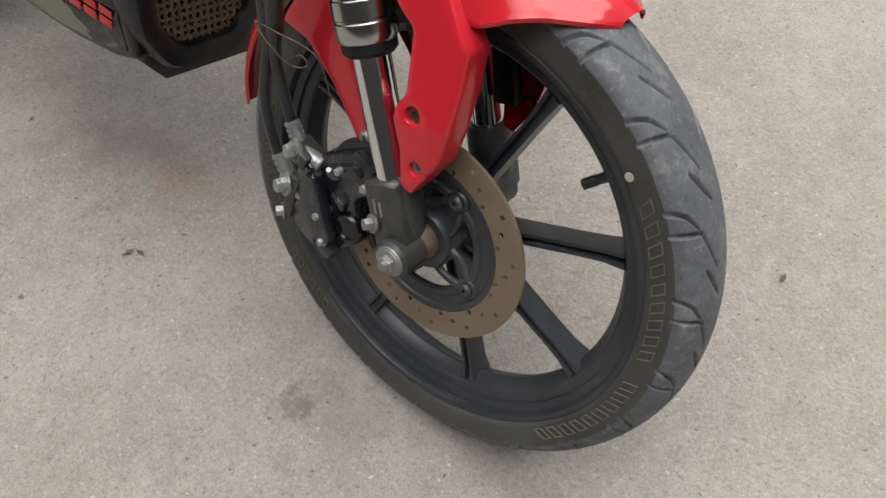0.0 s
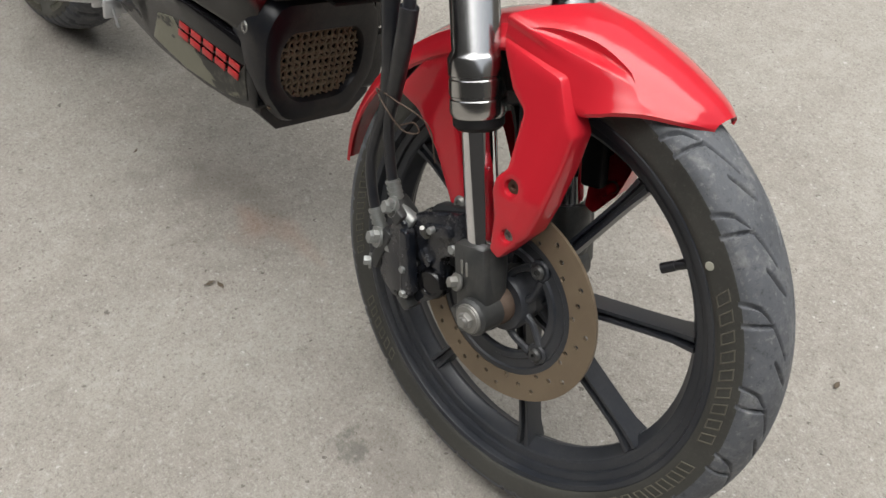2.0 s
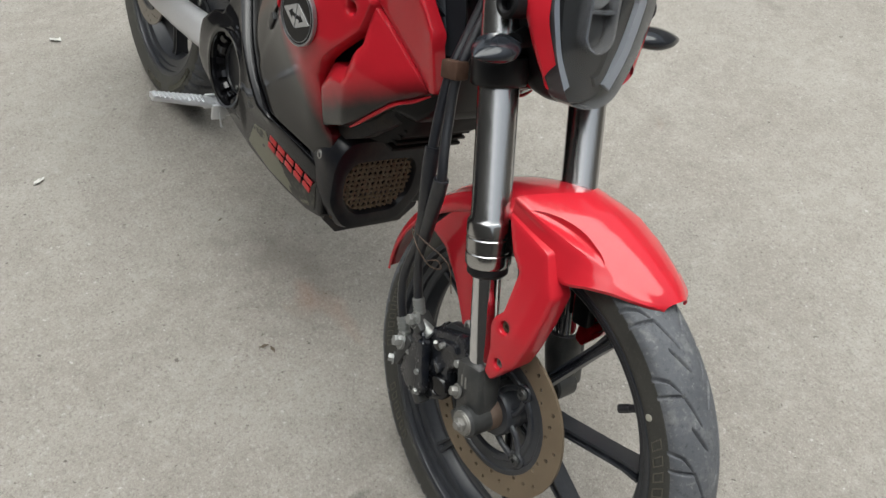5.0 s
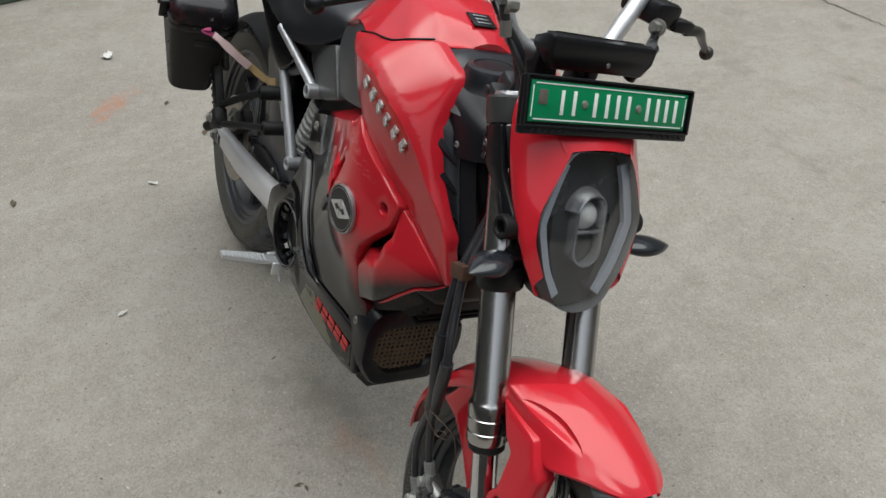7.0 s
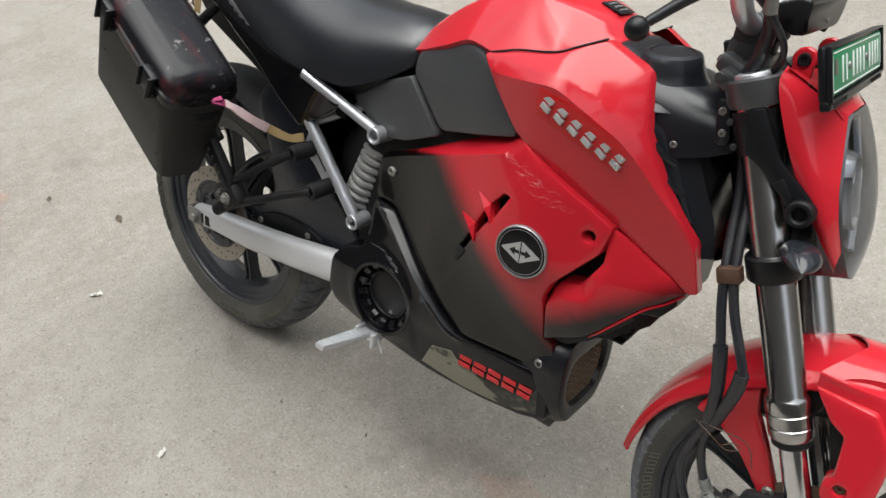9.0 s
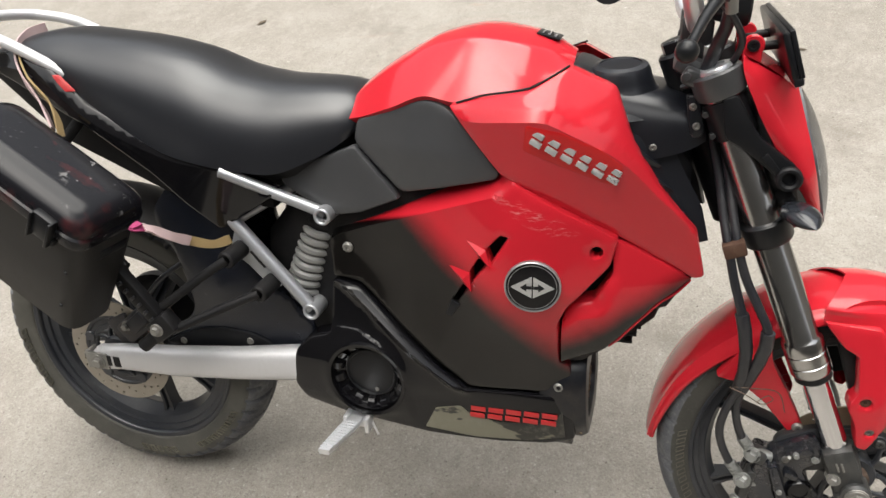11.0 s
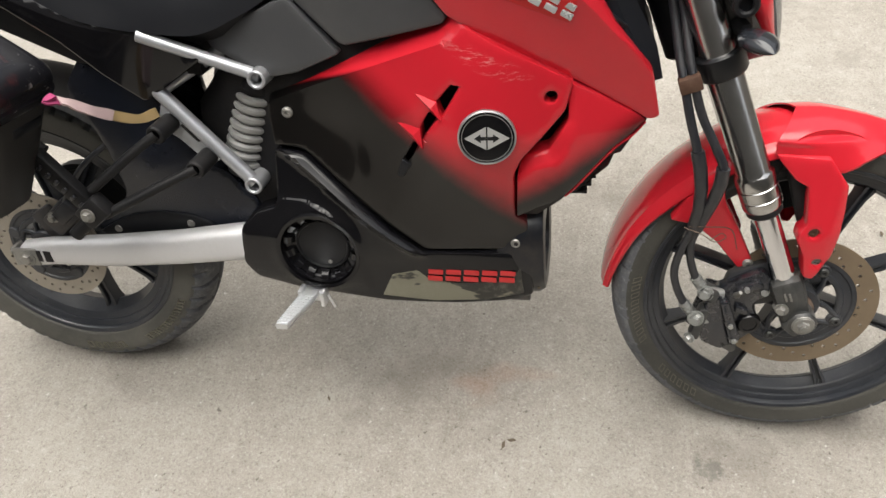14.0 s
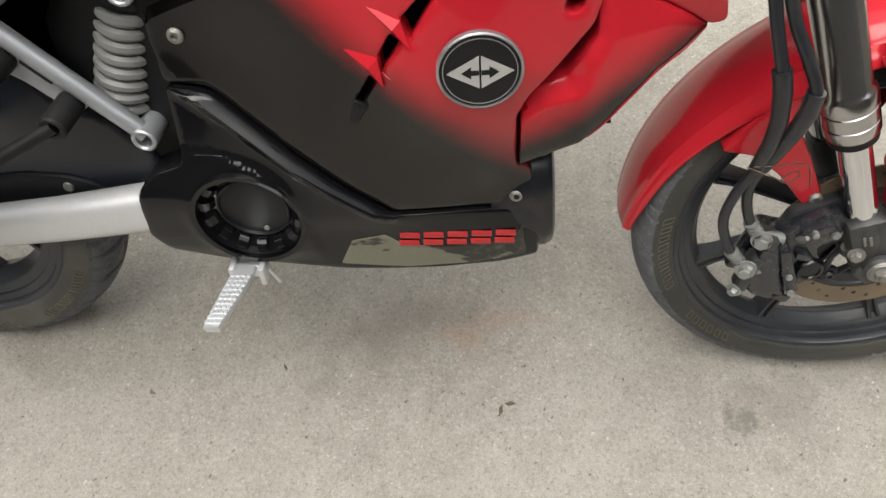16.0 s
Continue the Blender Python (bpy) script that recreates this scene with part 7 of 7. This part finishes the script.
def case_ring(v, u0, u1, w0, w1, r):
    return [case_pt(u, v, w) for u, w in softened([(u0, w0), (u1, w0), (u1, w1), (u0, w1)], r, 5)]


case = thing("pannier_box", "black hard plastic pannier box with a scratched glossy lid", "pannier", LEAN_M)
rows = [case_ring(-0.008, -0.276, -0.022, 0.020, 0.080, 0.02), case_ring(-0.012, -0.290, -0.010, 0.010, 0.090, 0.026), case_ring(0.000, -0.298, -0.002, 0.002, 0.099, 0.030), case_ring(0.10, -0.302, -0.010, -0.010, 0.108, 0.030), case_ring(0.192, -0.306, -0.020, -0.020, 0.116, 0.030), case_ring(0.198, -0.306, -0.020, -0.020, 0.116, 0.030)]
part("case_body", rings_to_bm(rows), case_black, case, "matt black tapered case body with a film of dust")
rows = [case_ring(0.186, -0.310, -0.014, -0.024, 0.121, 0.028), case_ring(0.194, -0.312, -0.012, -0.026, 0.123, 0.030), case_ring(0.204, -0.312, -0.012, -0.026, 0.123, 0.030), case_ring(0.207, -0.309, -0.015, -0.023, 0.120, 0.030), case_ring(0.220, -0.309, -0.015, -0.023, 0.120, 0.030), case_ring(0.230, -0.306, -0.018, -0.020, 0.116, 0.030), case_ring(0.241, -0.296, -0.028, -0.008, 0.104, 0.030), case_ring(0.246, -0.284, -0.040, 0.004, 0.092, 0.026), case_ring(0.247, -0.26, -0.06, 0.02, 0.08, 0.02)]
part("lid", rings_to_bm(rows), scratched_black, case, "gloss black lid with pale scratches", 40)
RB = Matrix((UX, WX_OUT, VX)).transposed()
for u in (-0.075, -0.240):
    part("latch", joined(block(case_pt(u, 0.202, 0.126), (0.038, 0.014, 0.040), 0.003, RB), block(case_pt(u, 0.180, 0.122), (0.044, 0.012, 0.012), 0.003, RB), block(case_pt(u + 0.017, 0.198, 0.132), (0.005, 0.012, 0.046), 0.002, RB), block(case_pt(u - 0.017, 0.198, 0.132), (0.005, 0.012, 0.046), 0.002, RB)), black_satin, case, "black snap latch")
for u, v in ((-0.03, 0.13), (-0.03, 0.05), (-0.25, 0.10)):
    part("case_screw", turned(case_pt(u, v, 0.099 + 0.11 * v), WX_OUT, [(0.004, 0), (0.003, 0.002), (0, 0.002)], 10), black_satin, case)
part("front_notch", block(case_pt(-0.020, 0.150, 0.035), (0.012, 0.060, 0.022), 0.004, RB), black_satin, case)

# cloth strap that ties the box to the frame
def ribbon(knots, width, twist, thick=0.0016):
    pts = [Vector(p) for p in spline(knots, 40)]
    rings = []
    for i, p in enumerate(pts):
        d = (pts[min(i + 1, 39)] - pts[max(i - 1, 0)]).normalized()
        a = twist * i / 39 + 0.08 * math.sin(i * 0.45)
        up = Vector((0, 0, 1)) - d * d.z
        up.normalize()
        sd = d.cross(up)
        w = (math.cos(a) * up + math.sin(a) * sd) * width * (1 + 0.08 * math.sin(i * 0.4))
        t = d.cross(w).normalized() * thick
        rings.append([p + w + t, p - w + t, p - w - t, p + w - t])
    return rings_to_bm(rings)


strap = thing("tie_strap", "faded cloth strip tied from the pannier box to the frame", "strap", LEAN_M)
part("strap_band", ribbon([(0.330, -0.112, 0.612), (0.300, -0.125, 0.605), (0.275, -0.165, 0.630), (0.262, -0.215, 0.665)], 0.0075, 0.8), strap_cloth, strap)
part("strap_tail", ribbon([(0.285, -0.160, 0.625), (0.275, -0.190, 0.645), (0.268, -0.220, 0.668), (0.266, -0.238, 0.680)], 0.0080, 1.0), pale_cloth, strap, "pale pink cloth end")
part("strap_knot", ribbon([(0.262, -0.232, 0.676), (0.268, -0.246, 0.682), (0.262, -0.258, 0.686), (0.266, -0.244, 0.690)], 0.0055, 2.0), pink_cloth, strap, "magenta cloth knot")
strap2 = thing("seat_strap", "pale cloth strip looped round the rear of the seat", "strap", LEAN_M)
part("strap_band", ribbon([(-0.06, 0.0, 0.944), (-0.058, -0.050, 0.936), (-0.050, -0.082, 0.918), (-0.025, -0.112, 0.880), (0.02, -0.130, 0.835), (0.045, -0.145, 0.800)], 0.0085, 0.5), pale_cloth, strap2)
part("strap_band", ribbon([(-0.045, -0.088, 0.912), (0.0, -0.125, 0.880), (0.045, -0.135, 0.835), (0.065, -0.150, 0.790)], 0.006, 0.9), strap_cloth, strap2)

# ---- loose things on the ground ----
crate = thing("plastic_crate", "dark green plastic crate lying on the concrete", "crate", Matrix.Translation((-2.62, -0.72, GROUND_Z)) @ Matrix.Rotation(radians(12), 4, "Z"))
part("crate_base", block((0, 0, 0.012), (0.40, 0.56, 0.020), 0.004), crate_green, crate)
for sx, sy, lx, ly in ((0.19, 0, 0.020, 0.56), (-0.19, 0, 0.020, 0.56), (0, 0.27, 0.40, 0.020), (0, -0.27, 0.40, 0.020)):
    part("crate_rail", block((sx, sy, 0.235), (lx, ly, 0.034), 0.004), crate_green, crate)
    part("crate_rail", block((sx, sy, 0.035), (lx, ly, 0.040), 0.004), crate_green, crate)
    part("crate_rail", block((sx, sy, 0.135), (lx * 0.9, ly * 0.99, 0.018), 0.003), crate_green, crate)
    for k in range(7):
        f = (k - 3) / 3.2
        part("crate_slat", block((sx + (f * 0.17 if lx > 0.1 else 0), sy + (f * 0.25 if ly > 0.1 else 0), 0.135), (0.014, 0.014, 0.19), 0.003), crate_green, crate)

random.seed(11)
for x, y, kind, size in ((-1.539, -0.26, "paper", 0.035), (0.177, -0.461, "paper", 0.012), (-0.42, -0.273, "paper", 0.016), (-0.681, -0.042, "leaf", 0.022), (-0.503, -0.687, "leaf", 0.020), (-0.98, -0.12, "leaf", 0.016), (0.894, -0.208, "leaf", 0.008), (1.669, 0.377, "leaf", 0.008), (0.879, -0.219, "leaf", 0.008), (0.512, -0.158, "leaf", 0.006),
                         (-0.9, 2.2, "leaf", 0.03), (1.9, 1.6, "leaf", 0.025), (1.5, 2.0, "leaf", 0.02), (2.1, 0.9, "leaf", 0.012)):
    turn = random.uniform(0, 6.28)
    ob = thing("paper_scrap" if kind == "paper" else "dry_leaf", "small crumpled white paper scrap on the concrete" if kind == "paper" else "small dark dry leaf lying on the concrete", "litter", Matrix.Translation((x, y, GROUND_Z + 0.001)) @ Matrix.Rotation(turn, 4, "Z"), "litter on the ground")
    bm = bmesh.new()
    n = 6
    jag = [random.uniform(0.55, 1.15) for _ in range(n + 1)]
    lop = random.uniform(-0.6, 0.6)
    g = [[bm.verts.new((size * (i / n - 0.5) * 2 + lop * size * (j / n - 0.5), size * (j / n - 0.5) * (1.2 * jag[i] if kind == "paper" else 0.9 * (1 - abs(2 * i / n - 1) ** 1.5) + 0.1), 0.002 + size * (0.40 if kind == "paper" else 0.16) * (0.5 + noise.noise(Vector((x + i * 0.6, y + j * 0.6, 1)))))) for j in range(n + 1)] for i in range(n + 1)]
    for a, b in zip(g, g[1:]):
        for i in range(n):
            bm.faces.new((a[i], a[i + 1], b[i + 1], b[i]))
    bmesh.ops.solidify(bm, geom=bm.faces[:], thickness=0.0008)
    part("sheet" if kind == "paper" else "blade", bm, paper_white if kind == "paper" else leaf_dry, ob)

# a wandering crack in the concrete and a broken slab edge beyond it
random.seed(5)
line = [(-2.6, 3.02), (-1.7, 3.10), (-0.85, 3.16), (-0.53, 3.15), (-0.35, 3.14), (-0.19, 3.14), (-0.05, 3.17), (0.09, 3.18), (0.5, 3.24), (1.1, 3.22), (1.8, 3.34)]
pts = spline(line, 150)
bm = bmesh.new()
left, right = [], []
for i, (x, y) in enumerate(pts):
    jx, jy = 0.012 * noise.noise(Vector((i * 0.41, 0, 0))), 0.020 * noise.noise(Vector((i * 0.37, 7, 0)))
    w = 0.003 + 0.006 * abs(noise.noise(Vector((i * 0.23, 3, 0))))
    left.append(bm.verts.new((x + jx, y + jy - w, GROUND_Z + 0.0012)))
    right.append(bm.verts.new((x + jx, y + jy + w, GROUND_Z + 0.0012)))
for i in range(len(pts) - 1):
    bm.faces.new((left[i], left[i + 1], right[i + 1], right[i]))
tagged(part("ground_crack", bm, surface("dirt_in_crack", (0.055, 0.045, 0.035), 0.95, vary=0.3, dust_scale=40), None, "thin dark crack wandering across the concrete"), "", "crack", "", "structure")
bm = bmesh.new()
for k in range(26):
    x = -1.5 + 0.075 * k + random.uniform(-0.03, 0.03)
    y = 3.86 - 0.03 * math.sin(k * 0.8) + random.uniform(-0.05, 0.05)
    merge(bm, block((x, y, GROUND_Z + 0.012), (random.uniform(0.06, 0.16), random.uniform(0.05, 0.12), random.uniform(0.03, 0.06)), 0.012, Matrix.Rotation(random.uniform(0, 3), 3, "Z") @ Matrix.Rotation(random.uniform(-0.15, 0.15), 3, "X")))
tagged(part("broken_concrete", bm, surface("broken_concrete", (0.28, 0.25, 0.21), 0.95, vary=0.25, dust_scale=30, grain=90, relief=0.5), None, "broken lumps along a crumbled concrete edge"), "", "rubble", "", "stuff")
bm = bmesh.new()
g = [[bm.verts.new((-1.9 + 0.1 * i, 3.86 + 0.04 * noise.noise(Vector((i * 0.5, j, 2))) + (0.0 if j == 0 else 0.42 + 0.30 * noise.noise(Vector((i * 0.31, 5, 1))) - 0.018 * abs(i - 12)), GROUND_Z + 0.002)) for i in range(25)] for j in range(2)]
for i in range(24):
    bm.faces.new((g[0][i], g[0][i + 1], g[1][i + 1], g[1][i]))
tagged(part("bare_soil", bm, surface("brown_soil", (0.12, 0.095, 0.070), 0.95, vary=0.35, dust_scale=8, grain=80, relief=0.6), None, "strip of bare brown soil behind the broken edge"), "", "soil", "", "structure")

# scattered grit and small chips
random.seed(21)
bm = bmesh.new()
for k in range(2600):
    x, y = random.uniform(-2.6, 2.4), random.uniform(-1.3, 3.0)
    q = random.uniform(0.0006, 0.0018) * (2.2 if random.random() < 0.04 else 1.0)
    c = Vector((x, y, GROUND_Z + q * 0.2))
    t = random.uniform(0, 6.28)
    st = random.uniform(1.0, 2.2)
    e = []
    for j in range(5):
        a = t + 2 * math.pi * (j + random.uniform(-0.3, 0.3)) / 5
        px_, py_ = math.cos(a) * q * st * random.uniform(0.6, 1.3), math.sin(a) * q * random.uniform(0.6, 1.3)
        e.append(c + Vector((px_ * math.cos(t) - py_ * math.sin(t), px_ * math.sin(t) + py_ * math.cos(t), 0)))
    e.append(c + Vector((0, 0, q * random.uniform(0.4, 0.9))))
    add(bm, e, [(0, 1, 5), (1, 2, 5), (2, 3, 5), (3, 4, 5), (4, 0, 5)])
grit = part("grit", bm, stone_grey, None, "fine grit and chips scattered over the concrete")
tagged(grit, "", "grit", "", "stuff")
